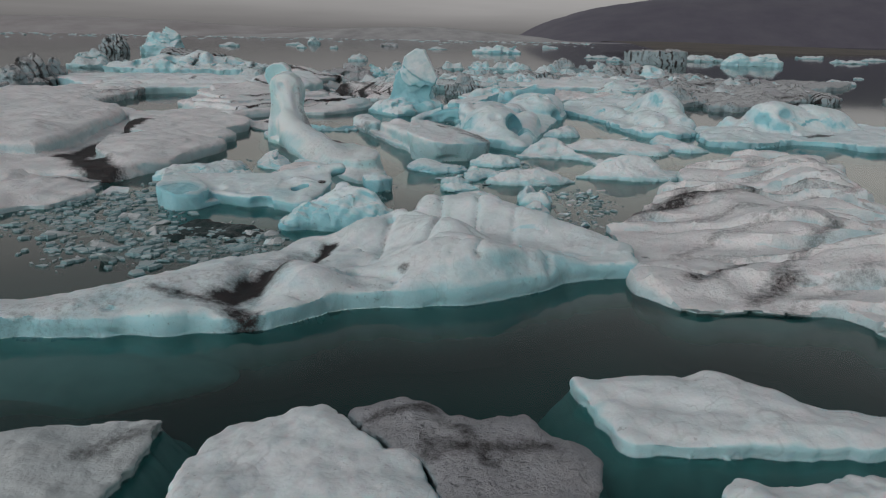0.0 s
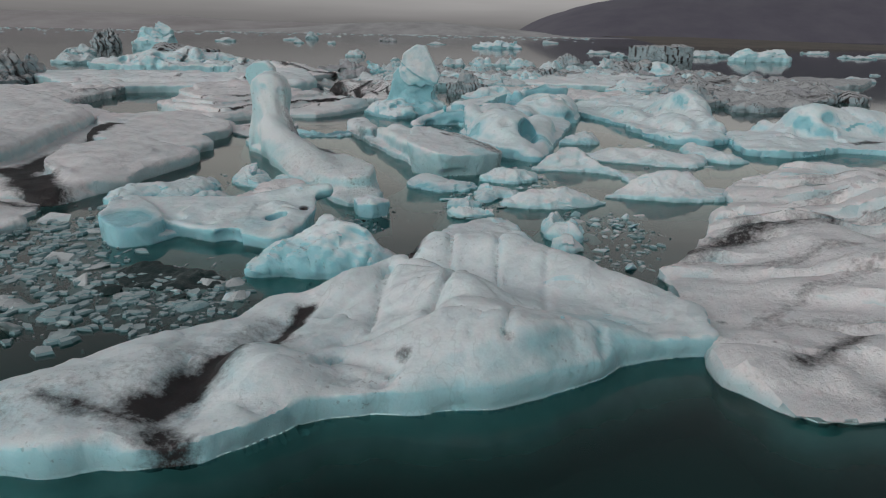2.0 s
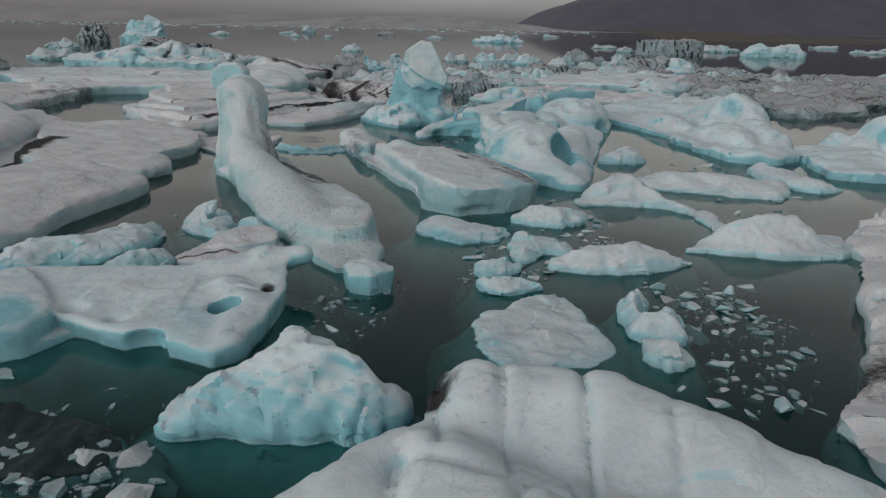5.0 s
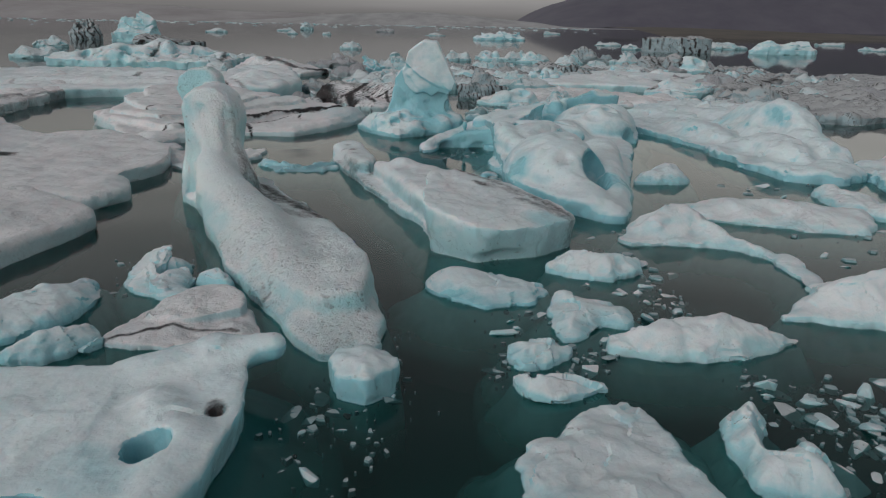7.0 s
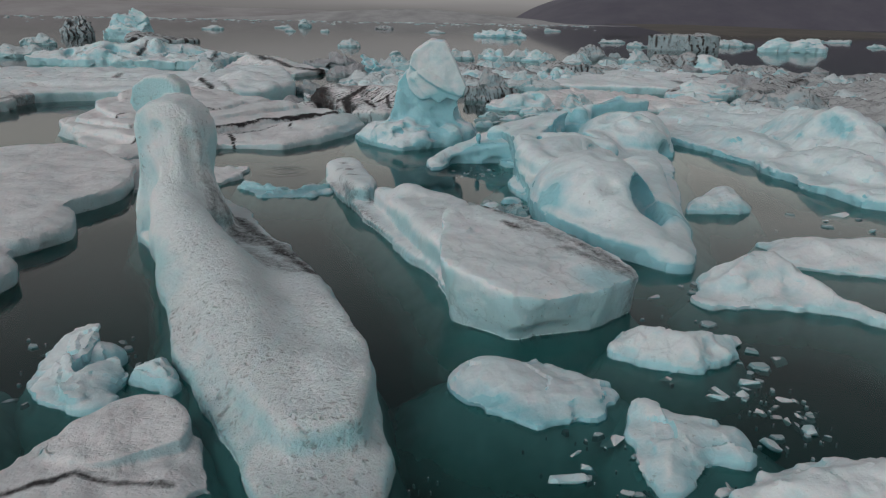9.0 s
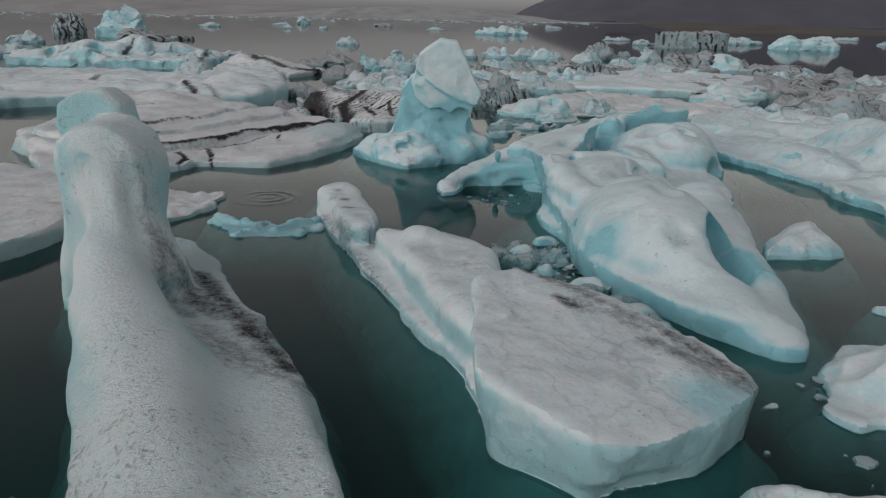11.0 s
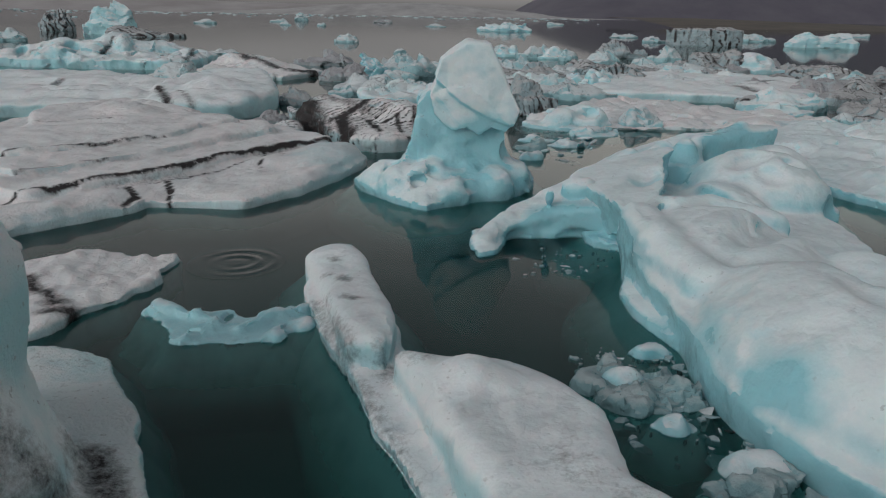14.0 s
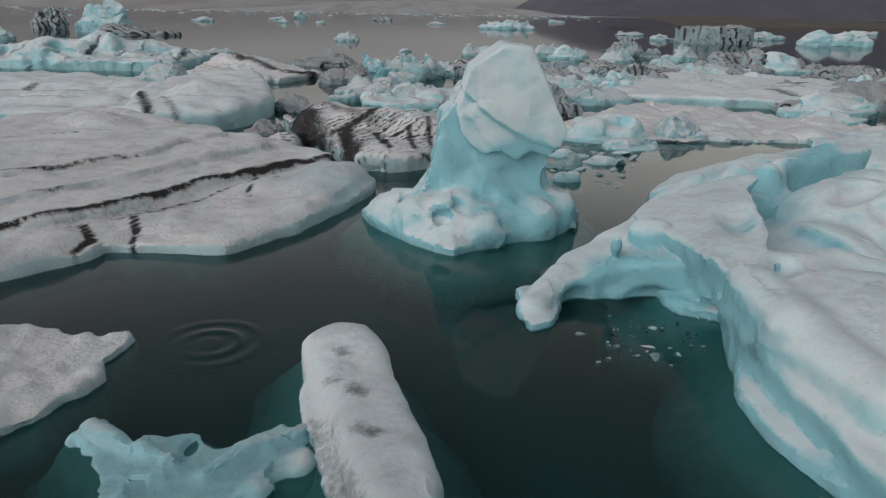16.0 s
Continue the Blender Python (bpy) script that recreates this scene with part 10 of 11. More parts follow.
berg("iceberg", "ash-streaked craggy iceberg in a jumbled field", [(55.7, 122.1), (54.9, 123.7), (53.0, 123.8), (51.7, 122.8), (51.4, 121.4), (52.9, 120.9), (55.2, 121.1)], STREAKED, rim=0.57, slope=2.0, res=0.16, rough=0.9, crease=0.6, edge=0.10, bands=(50, 0.7, 1.5), group='jumbled iceberg field', chipped=(1.43, 0.16), ridges=[(52.6, 122.1, 1.1, 54.3, 122.6, 0.8, 1.1)])
berg("iceberg", "ash-streaked craggy iceberg in a jumbled field", [(38.8, 96.9), (37.4, 98.1), (35.5, 99.1), (34.4, 97.8), (34.3, 96.1), (35.7, 94.8), (37.3, 95.1)], STREAKED, rim=0.55, slope=2.0, res=0.18, rough=0.9, crease=0.6, edge=0.10, bands=(51, 0.7, 1.5), group='jumbled iceberg field', chipped=(1.55, 0.16), ridges=[(35.1, 96.9, 1.1, 37.0, 96.3, 0.8, 1.2)])
berg("iceberg", "ash-streaked craggy iceberg in a jumbled field", [(39.3, 113.8), (38.2, 115.1), (36.4, 115.0), (34.4, 114.3), (34.3, 113.2), (36.5, 112.4), (38.6, 112.9)], STREAKED, rim=1.13, slope=2.0, res=0.18, rough=0.9, crease=0.6, edge=0.10, bands=(52, 0.7, 1.5), group='jumbled iceberg field', chipped=(1.55, 0.16), ridges=[(36.0, 113.8, 2.3, 37.8, 114.3, 1.6, 1.2)])
berg("iceberg", "broken white iceberg in a jumbled field", [(27.9, 97.0), (27.3, 98.0), (26.1, 98.0), (25.0, 97.5), (25.1, 96.5), (26.2, 95.8), (27.3, 96.0)], PALE, rim=0.56, slope=2.0, res=0.12, rough=0.9, crease=0.6, edge=0.10, group='jumbled iceberg field', chipped=(1.02, 0.16), ridges=[(25.9, 97.0, 1.1, 27.1, 97.3, 0.8, 0.8)])
berg("iceberg", "ash-streaked craggy iceberg in a jumbled field", [(21.0, 131.2), (19.4, 132.5), (16.2, 133.7), (13.1, 132.1), (14.0, 130.3), (16.1, 128.9), (19.5, 129.3)], STREAKED, rim=0.57, slope=2.0, res=0.25, rough=0.9, crease=0.6, edge=0.10, bands=(11, 0.8, 1.3), group='jumbled iceberg field', chipped=(2.2, 0.16), ridges=[(15.5, 131.2, 1.1, 18.1, 131.6, 0.8, 1.6)])
berg("iceberg", "ash-streaked craggy iceberg in a jumbled field", [(45.9, 126.6), (45.6, 127.6), (43.4, 127.9), (42.1, 127.2), (41.3, 126.0), (43.3, 125.4), (45.2, 125.4)], STREAKED, rim=0.89, slope=2.0, res=0.17, rough=0.9, crease=0.6, edge=0.10, bands=(55, 0.7, 1.5), group='jumbled iceberg field', chipped=(1.5, 0.16), ridges=[(43.0, 126.6, 1.8, 44.7, 126.8, 1.3, 1.1)])
berg("iceberg", "ash-streaked craggy iceberg in a jumbled field", [(51.9, 127.0), (52.0, 128.1), (48.9, 129.0), (46.8, 127.5), (47.2, 126.4), (48.9, 125.0), (51.6, 126.1)], STREAKED, rim=0.69, slope=2.0, res=0.23, rough=0.9, crease=0.6, edge=0.10, bands=(56, 0.7, 1.5), group='jumbled iceberg field', chipped=(1.97, 0.16), ridges=[(48.4, 127.0, 1.4, 50.8, 126.6, 1.0, 1.5)])
berg("iceberg", "pale blue broken iceberg in a jumbled field", [(9.6, 127.2), (8.1, 129.7), (5.7, 131.2), (4.3, 128.3), (3.9, 125.5), (5.6, 125.0), (8.3, 125.4)], MIXED, rim=0.68, slope=2.0, res=0.25, rough=0.9, crease=0.6, edge=0.10, group='jumbled iceberg field', chipped=(2.16, 0.16), ridges=[(5.1, 127.2, 1.4, 7.7, 128.0, 1.0, 1.6)])
berg("iceberg", "craggy blue-white iceberg in a jumbled field", [(13.6, 138.8), (12.9, 140.0), (10.1, 141.3), (9.0, 139.7), (8.7, 137.9), (10.4, 136.4), (13.0, 137.3)], PALE, rim=0.51, slope=2.0, res=0.22, rough=0.9, crease=0.6, edge=0.10, group='jumbled iceberg field', chipped=(1.89, 0.16), ridges=[(9.8, 138.8, 1.0, 12.0, 138.8, 0.7, 1.4)])
berg("iceberg", "ash-streaked craggy iceberg in a jumbled field", [(28.3, 149.8), (28.0, 150.5), (27.0, 151.0), (26.2, 150.1), (26.4, 149.3), (27.0, 148.8), (28.0, 149.0)], STREAKED, rim=0.55, slope=2.0, res=0.08, rough=0.9, crease=0.6, edge=0.10, bands=(0, 0.6, 1.3), group='jumbled iceberg field', chipped=(0.67, 0.16), ridges=[(26.8, 149.8, 1.1, 27.6, 150.1, 0.8, 0.5)])
berg("iceberg", "ash-streaked craggy iceberg in a jumbled field", [(48.5, 115.4), (47.6, 116.3), (46.0, 116.9), (43.7, 115.8), (44.6, 114.7), (45.9, 113.9), (47.7, 114.3)], STREAKED, rim=0.62, slope=2.0, res=0.18, rough=0.9, crease=0.6, edge=0.10, bands=(51, 0.7, 1.5), group='jumbled iceberg field', chipped=(1.57, 0.16), ridges=[(45.5, 115.4, 1.2, 47.4, 115.4, 0.9, 1.2)])
berg("iceberg", "craggy blue-white iceberg in a jumbled field", [(31.6, 121.6), (31.6, 123.2), (28.7, 123.4), (26.0, 122.6), (27.0, 120.8), (28.7, 119.1), (31.1, 120.0)], PALE, rim=0.54, slope=2.0, res=0.23, rough=0.9, crease=0.6, edge=0.10, group='jumbled iceberg field', chipped=(2.02, 0.16), ridges=[(28.1, 121.6, 1.1, 30.5, 122.3, 0.8, 1.5)])
berg("iceberg", "grey silty iceberg in a jumbled field", [(40.6, 149.0), (39.4, 150.0), (38.3, 150.2), (37.5, 149.5), (37.2, 148.4), (38.1, 147.8), (39.8, 148.3)], GREY, rim=0.67, slope=2.0, res=0.13, rough=0.9, crease=0.6, edge=0.10, group='jumbled iceberg field', chipped=(1.13, 0.16), ridges=[(37.9, 149.0, 1.3, 39.3, 148.6, 0.9, 0.8)])
berg("iceberg", "ash-streaked craggy iceberg in a jumbled field", [(35.4, 139.3), (35.3, 141.8), (32.6, 141.2), (30.3, 140.6), (30.7, 138.1), (32.8, 136.2), (34.5, 136.8)], STREAKED, rim=0.64, slope=2.0, res=0.21, rough=0.9, crease=0.6, edge=0.10, bands=(0, 0.9, 1.3), group='jumbled iceberg field', chipped=(1.85, 0.16), ridges=[(32.1, 139.3, 1.3, 34.3, 139.4, 0.9, 1.4)])
berg("iceberg", "pale blue broken iceberg in a jumbled field", [(4.5, 133.0), (3.3, 135.3), (0.7, 135.5), (-1.0, 134.2), (-0.7, 132.3), (0.6, 130.1), (3.3, 130.8)], MIXED, rim=0.74, slope=2.0, res=0.23, rough=0.9, crease=0.6, edge=0.10, group='jumbled iceberg field', chipped=(2.03, 0.16), ridges=[(0.2, 133.0, 1.5, 2.6, 133.5, 1.0, 1.5)])
berg("iceberg", "ash-streaked craggy iceberg in a jumbled field", [(25.7, 141.7), (24.6, 143.1), (22.1, 142.8), (19.6, 142.3), (20.3, 141.1), (22.0, 140.4), (24.8, 140.4)], STREAKED, rim=0.82, slope=2.0, res=0.25, rough=0.9, crease=0.6, edge=0.10, bands=(59, 0.7, 1.3), group='jumbled iceberg field', chipped=(2.14, 0.16), ridges=[(21.5, 141.7, 1.6, 24.0, 142.0, 1.1, 1.6)])
berg("iceberg", "ash-streaked craggy iceberg in a jumbled field", [(37.0, 112.5), (35.7, 113.4), (33.7, 114.3), (31.3, 113.2), (31.8, 111.8), (33.3, 110.7), (35.7, 111.5)], STREAKED, rim=0.51, slope=2.0, res=0.23, rough=0.9, crease=0.6, edge=0.10, bands=(57, 0.7, 1.5), group='jumbled iceberg field', chipped=(1.97, 0.16), ridges=[(33.0, 112.5, 1.0, 35.4, 112.3, 0.7, 1.5)])
berg("iceberg", "ash-streaked craggy iceberg in a jumbled field", [(2.7, 139.6), (1.4, 142.4), (-1.6, 142.4), (-3.3, 140.6), (-2.9, 138.4), (-1.4, 136.4), (0.9, 136.4)], STREAKED, rim=1.04, slope=2.0, res=0.26, rough=0.9, crease=0.6, edge=0.10, bands=(36, 0.7, 1.3), group='jumbled iceberg field', chipped=(2.25, 0.16), ridges=[(-2.0, 139.6, 2.1, 0.7, 139.0, 1.5, 1.7)])
berg("iceberg", "craggy blue-white iceberg in a jumbled field", [(29.9, 141.9), (28.9, 143.1), (27.0, 143.0), (25.9, 142.5), (25.8, 141.3), (27.1, 140.8), (28.7, 140.7)], PALE, rim=0.75, slope=2.0, res=0.15, rough=0.9, crease=0.6, edge=0.10, group='jumbled iceberg field', chipped=(1.29, 0.16), ridges=[(26.8, 141.9, 1.5, 28.3, 142.2, 1.0, 1.0)])
berg("iceberg", "pale blue broken iceberg in a jumbled field", [(6.2, 126.6), (4.1, 127.5), (2.2, 127.9), (-0.3, 127.1), (0.4, 126.0), (1.9, 125.2), (4.8, 125.6)], MIXED, rim=0.74, slope=2.0, res=0.22, rough=0.9, crease=0.6, edge=0.10, group='jumbled iceberg field', chipped=(1.92, 0.16), ridges=[(1.6, 126.6, 1.5, 3.9, 126.7, 1.0, 1.4)])
berg("iceberg", "ash-streaked craggy iceberg in a jumbled field", [(6.1, 148.3), (6.0, 150.1), (4.2, 150.0), (3.0, 149.2), (3.5, 147.4), (4.2, 145.9), (6.1, 146.6)], STREAKED, rim=0.93, slope=2.0, res=0.15, rough=0.9, crease=0.6, edge=0.10, bands=(24, 0.7, 1.3), group='jumbled iceberg field', chipped=(1.29, 0.16), ridges=[(3.9, 148.3, 1.9, 5.5, 149.0, 1.3, 1.0)])
berg("iceberg", "ash-streaked craggy iceberg in a jumbled field", [(21.1, 130.6), (20.4, 131.5), (18.9, 131.9), (18.0, 131.3), (17.6, 129.9), (18.8, 128.8), (20.2, 129.6)], STREAKED, rim=0.8, slope=2.0, res=0.12, rough=0.9, crease=0.6, edge=0.10, bands=(33, 0.9, 1.3), group='jumbled iceberg field', chipped=(1.06, 0.16), ridges=[(18.6, 130.6, 1.6, 19.9, 130.7, 1.1, 0.8)])
berg("iceberg", "broken white iceberg in a jumbled field", [(2.3, 110.9), (1.9, 112.7), (-0.8, 113.2), (-2.3, 111.9), (-2.9, 110.0), (-0.9, 109.4), (2.0, 109.9)], PALE, rim=0.87, slope=2.0, res=0.23, rough=0.9, crease=0.6, edge=0.10, group='jumbled iceberg field', chipped=(2.03, 0.16), ridges=[(-1.4, 110.9, 1.7, 1.0, 111.4, 1.2, 1.5)])
berg("iceberg", "ash-streaked craggy iceberg in a jumbled field", [(52.3, 142.5), (52.3, 143.7), (49.4, 143.5), (46.7, 143.1), (47.3, 141.8), (49.2, 140.9), (51.8, 141.3)], STREAKED, rim=0.85, slope=2.0, res=0.22, rough=0.9, crease=0.6, edge=0.10, bands=(55, 0.7, 1.5), group='jumbled iceberg field', chipped=(1.95, 0.16), ridges=[(48.9, 142.5, 1.7, 51.2, 142.3, 1.2, 1.4)])
berg("iceberg", "ash-streaked craggy iceberg in a jumbled field", [(55.3, 119.4), (55.1, 121.2), (52.5, 122.3), (49.8, 120.4), (50.2, 118.1), (52.6, 117.5), (55.3, 117.1)], STREAKED, rim=0.7, slope=2.0, res=0.23, rough=0.9, crease=0.6, edge=0.10, bands=(56, 0.7, 1.5), group='jumbled iceberg field', chipped=(2.0, 0.16), ridges=[(52.0, 119.4, 1.4, 54.3, 119.0, 1.0, 1.5)])
berg("iceberg", "craggy blue-white iceberg in a jumbled field", [(30.2, 139.7), (29.1, 141.5), (26.4, 141.5), (24.2, 140.9), (24.5, 138.7), (26.4, 136.7), (29.2, 137.5)], PALE, rim=0.7, slope=2.0, res=0.21, rough=0.9, crease=0.6, edge=0.10, group='jumbled iceberg field', chipped=(1.88, 0.16), ridges=[(26.1, 139.7, 1.4, 28.3, 139.0, 1.0, 1.4)])
berg("iceberg", "pale blue broken iceberg in a jumbled field", [(7.0, 133.7), (6.2, 135.0), (4.2, 135.6), (3.1, 134.4), (2.2, 132.6), (4.4, 131.4), (6.6, 132.1)], MIXED, rim=0.74, slope=2.0, res=0.18, rough=0.9, crease=0.6, edge=0.10, group='jumbled iceberg field', chipped=(1.54, 0.16), ridges=[(3.9, 133.7, 1.5, 5.7, 133.5, 1.0, 1.1)])
berg("iceberg", "craggy blue-white iceberg in a jumbled field", [(43.2, 111.7), (42.6, 113.3), (40.0, 113.5), (37.2, 112.8), (37.3, 110.5), (39.9, 109.5), (42.1, 109.9)], PALE, rim=0.49, slope=2.0, res=0.23, rough=0.9, crease=0.6, edge=0.10, group='jumbled iceberg field', chipped=(2.02, 0.16), ridges=[(39.4, 111.7, 1.0, 41.8, 112.2, 0.7, 1.5)])
berg("iceberg", "ash-streaked craggy iceberg in a jumbled field", [(4.3, 142.3), (3.4, 143.3), (2.5, 143.3), (1.8, 142.7), (1.4, 141.9), (2.4, 141.2), (3.9, 141.3)], STREAKED, rim=0.76, slope=2.0, res=0.12, rough=0.9, crease=0.6, edge=0.10, bands=(87, 0.8, 1.3), group='jumbled iceberg field', chipped=(1.01, 0.16), ridges=[(2.1, 142.3, 1.5, 3.3, 142.1, 1.1, 0.8)])
berg("iceberg", "ash-streaked craggy iceberg in a jumbled field", [(45.2, 138.9), (44.5, 140.2), (42.8, 141.3), (41.1, 139.6), (41.1, 138.3), (42.6, 136.4), (45.1, 137.2)], STREAKED, rim=1.01, slope=2.0, res=0.19, rough=0.9, crease=0.6, edge=0.10, bands=(52, 0.7, 1.5), group='jumbled iceberg field', chipped=(1.65, 0.16), ridges=[(42.2, 138.9, 2.0, 44.2, 138.3, 1.4, 1.2)])
berg("iceberg", "ash-streaked craggy iceberg in a jumbled field", [(-6.2, 149.0), (-6.5, 149.6), (-7.3, 150.0), (-7.8, 149.5), (-8.1, 148.6), (-7.3, 148.2), (-6.5, 148.2)], STREAKED, rim=0.5, slope=2.0, res=0.09, rough=0.9, crease=0.6, edge=0.10, bands=(21, 0.7, 1.3), group='jumbled iceberg field', chipped=(0.74, 0.16), ridges=[(-7.5, 149.0, 1.0, -6.6, 148.8, 0.7, 0.6)])
berg("iceberg", "ash-streaked craggy iceberg in a jumbled field", [(33.5, 138.3), (31.9, 140.2), (30.1, 140.0), (28.7, 139.3), (27.9, 137.5), (30.1, 135.7), (31.9, 136.5)], STREAKED, rim=0.65, slope=2.0, res=0.21, rough=0.9, crease=0.6, edge=0.10, bands=(21, 0.5, 1.3), group='jumbled iceberg field', chipped=(1.86, 0.16), ridges=[(29.5, 138.3, 1.3, 31.7, 138.0, 0.9, 1.4)])
berg("iceberg", "broken white iceberg in a jumbled field", [(25.4, 125.5), (24.4, 126.6), (22.3, 127.3), (19.7, 126.0), (20.4, 124.9), (22.3, 124.3), (23.9, 124.3)], PALE, rim=0.81, slope=2.0, res=0.2, rough=0.9, crease=0.6, edge=0.10, group='jumbled iceberg field', chipped=(1.72, 0.16), ridges=[(21.7, 125.5, 1.6, 23.8, 125.1, 1.1, 1.3)])
berg("iceberg", "ash-streaked craggy iceberg in a jumbled field", [(33.0, 103.4), (32.6, 104.5), (30.6, 104.7), (29.2, 103.9), (29.3, 103.0), (30.6, 102.5), (32.8, 102.7)], STREAKED, rim=0.54, slope=2.0, res=0.17, rough=0.9, crease=0.6, edge=0.10, bands=(56, 0.7, 1.5), group='jumbled iceberg field', chipped=(1.5, 0.16), ridges=[(30.2, 103.4, 1.1, 32.0, 103.6, 0.8, 1.1)])
berg("iceberg", "ash-streaked craggy iceberg in a jumbled field", [(20.2, 144.7), (19.3, 147.0), (16.5, 147.3), (14.0, 146.3), (14.4, 143.3), (16.7, 141.5), (18.7, 142.9)], STREAKED, rim=0.96, slope=2.0, res=0.25, rough=0.9, crease=0.6, edge=0.10, bands=(80, 0.6, 1.3), group='jumbled iceberg field', chipped=(2.2, 0.16), ridges=[(15.9, 144.7, 1.9, 18.5, 145.1, 1.3, 1.6)])
berg("iceberg", "grey silty iceberg in a jumbled field", [(59.7, 119.4), (59.4, 121.2), (56.4, 121.4), (54.8, 120.5), (53.7, 118.4), (56.5, 117.1), (59.0, 117.0)], GREY, rim=0.59, slope=2.0, res=0.24, rough=0.9, crease=0.6, edge=0.10, bands=(70, 0.6, 1.3), group='jumbled iceberg field', chipped=(2.13, 0.16), ridges=[(55.9, 119.4, 1.2, 58.4, 118.8, 0.8, 1.6)])
berg("iceberg", "pale blue broken iceberg in a jumbled field", [(55.2, 110.0), (54.8, 111.1), (53.8, 111.2), (53.1, 110.4), (52.7, 109.4), (53.7, 108.8), (54.7, 109.2)], MIXED, rim=0.65, slope=2.0, res=0.09, rough=0.9, crease=0.6, edge=0.10, group='jumbled iceberg field', chipped=(0.83, 0.16), ridges=[(53.5, 110.0, 1.3, 54.5, 109.8, 0.9, 0.6)])
berg("iceberg", "ash-streaked craggy iceberg in a jumbled field", [(40.8, 125.0), (39.5, 126.0), (37.3, 126.0), (35.7, 125.6), (35.6, 124.3), (37.2, 123.7), (39.4, 124.1)], STREAKED, rim=0.75, slope=2.0, res=0.19, rough=0.9, crease=0.6, edge=0.10, bands=(60, 0.7, 1.5), group='jumbled iceberg field', chipped=(1.64, 0.16), ridges=[(36.8, 125.0, 1.5, 38.7, 124.6, 1.0, 1.2)])
berg("iceberg", "ash-streaked craggy iceberg in a jumbled field", [(64.9, 100.9), (64.1, 101.9), (62.5, 103.1), (61.0, 101.6), (60.7, 100.0), (62.3, 99.6), (64.1, 99.2)], STREAKED, rim=0.44, slope=2.0, res=0.19, rough=0.9, crease=0.6, edge=0.10, bands=(52, 0.7, 1.5), group='jumbled iceberg field', chipped=(1.68, 0.16), ridges=[(61.9, 100.9, 0.9, 63.9, 101.4, 0.6, 1.3)])
berg("iceberg", "broken white iceberg in a jumbled field", [(13.3, 113.0), (11.0, 114.8), (8.8, 114.6), (6.4, 113.9), (6.2, 112.0), (8.8, 110.7), (11.2, 111.3)], PALE, rim=0.67, slope=2.0, res=0.22, rough=0.9, crease=0.6, edge=0.10, group='jumbled iceberg field', chipped=(1.96, 0.16), ridges=[(8.4, 113.0, 1.3, 10.7, 113.3, 0.9, 1.5)])
berg("iceberg", "broken white iceberg in a jumbled field", [(41.8, 101.3), (40.3, 102.8), (38.4, 103.5), (37.0, 101.9), (36.8, 100.3), (38.2, 99.7), (40.7, 99.5)], PALE, rim=0.91, slope=2.0, res=0.18, rough=0.9, crease=0.6, edge=0.10, group='jumbled iceberg field', chipped=(1.61, 0.16), ridges=[(37.9, 101.3, 1.8, 39.8, 101.7, 1.3, 1.2)])
berg("iceberg", "craggy blue-white iceberg in a jumbled field", [(7.1, 146.5), (6.1, 147.4), (4.5, 147.5), (2.9, 146.9), (3.0, 146.1), (4.6, 145.3), (6.0, 145.8)], PALE, rim=0.86, slope=2.0, res=0.16, rough=0.9, crease=0.6, edge=0.10, group='jumbled iceberg field', chipped=(1.41, 0.16), ridges=[(4.1, 146.5, 1.7, 5.8, 146.1, 1.2, 1.1)])
berg("iceberg", "ash-streaked craggy iceberg in a jumbled field", [(8.3, 122.9), (6.3, 124.1), (4.1, 124.8), (1.8, 123.8), (1.9, 121.9), (4.2, 121.4), (6.1, 121.4)], STREAKED, rim=0.43, slope=2.0, res=0.21, rough=0.9, crease=0.6, edge=0.10, bands=(80, 0.6, 1.3), group='jumbled iceberg field', chipped=(1.85, 0.16), ridges=[(3.7, 122.9, 0.9, 5.9, 122.3, 0.6, 1.4)])
berg("iceberg", "ash-streaked craggy iceberg in a jumbled field", [(29.2, 96.3), (28.9, 97.6), (27.5, 97.8), (26.3, 96.8), (26.3, 95.8), (27.5, 95.3), (28.7, 95.4)], STREAKED, rim=0.78, slope=2.0, res=0.1, rough=0.9, crease=0.6, edge=0.10, bands=(72, 1.0, 1.3), group='jumbled iceberg field', chipped=(0.91, 0.16), ridges=[(27.3, 96.3, 1.6, 28.4, 95.8, 1.1, 0.7)])
berg("iceberg", "ash-streaked craggy iceberg in a jumbled field", [(3.0, 136.1), (1.9, 138.0), (-0.3, 137.7), (-1.7, 137.2), (-2.3, 135.1), (-0.2, 133.9), (1.8, 134.3)], STREAKED, rim=0.43, slope=2.0, res=0.19, rough=0.9, crease=0.6, edge=0.10, bands=(76, 0.9, 1.3), group='jumbled iceberg field', chipped=(1.61, 0.16), ridges=[(-0.8, 136.1, 0.9, 1.1, 135.4, 0.6, 1.2)])
berg("iceberg", "pale blue broken iceberg in a jumbled field", [(36.0, 132.9), (34.1, 135.5), (30.9, 135.9), (29.1, 134.6), (29.4, 131.3), (31.3, 129.7), (33.5, 130.3)], MIXED, rim=0.75, slope=2.0, res=0.27, rough=0.9, crease=0.6, edge=0.10, group='jumbled iceberg field', chipped=(2.34, 0.16), ridges=[(30.5, 132.9, 1.5, 33.3, 132.9, 1.0, 1.7)])
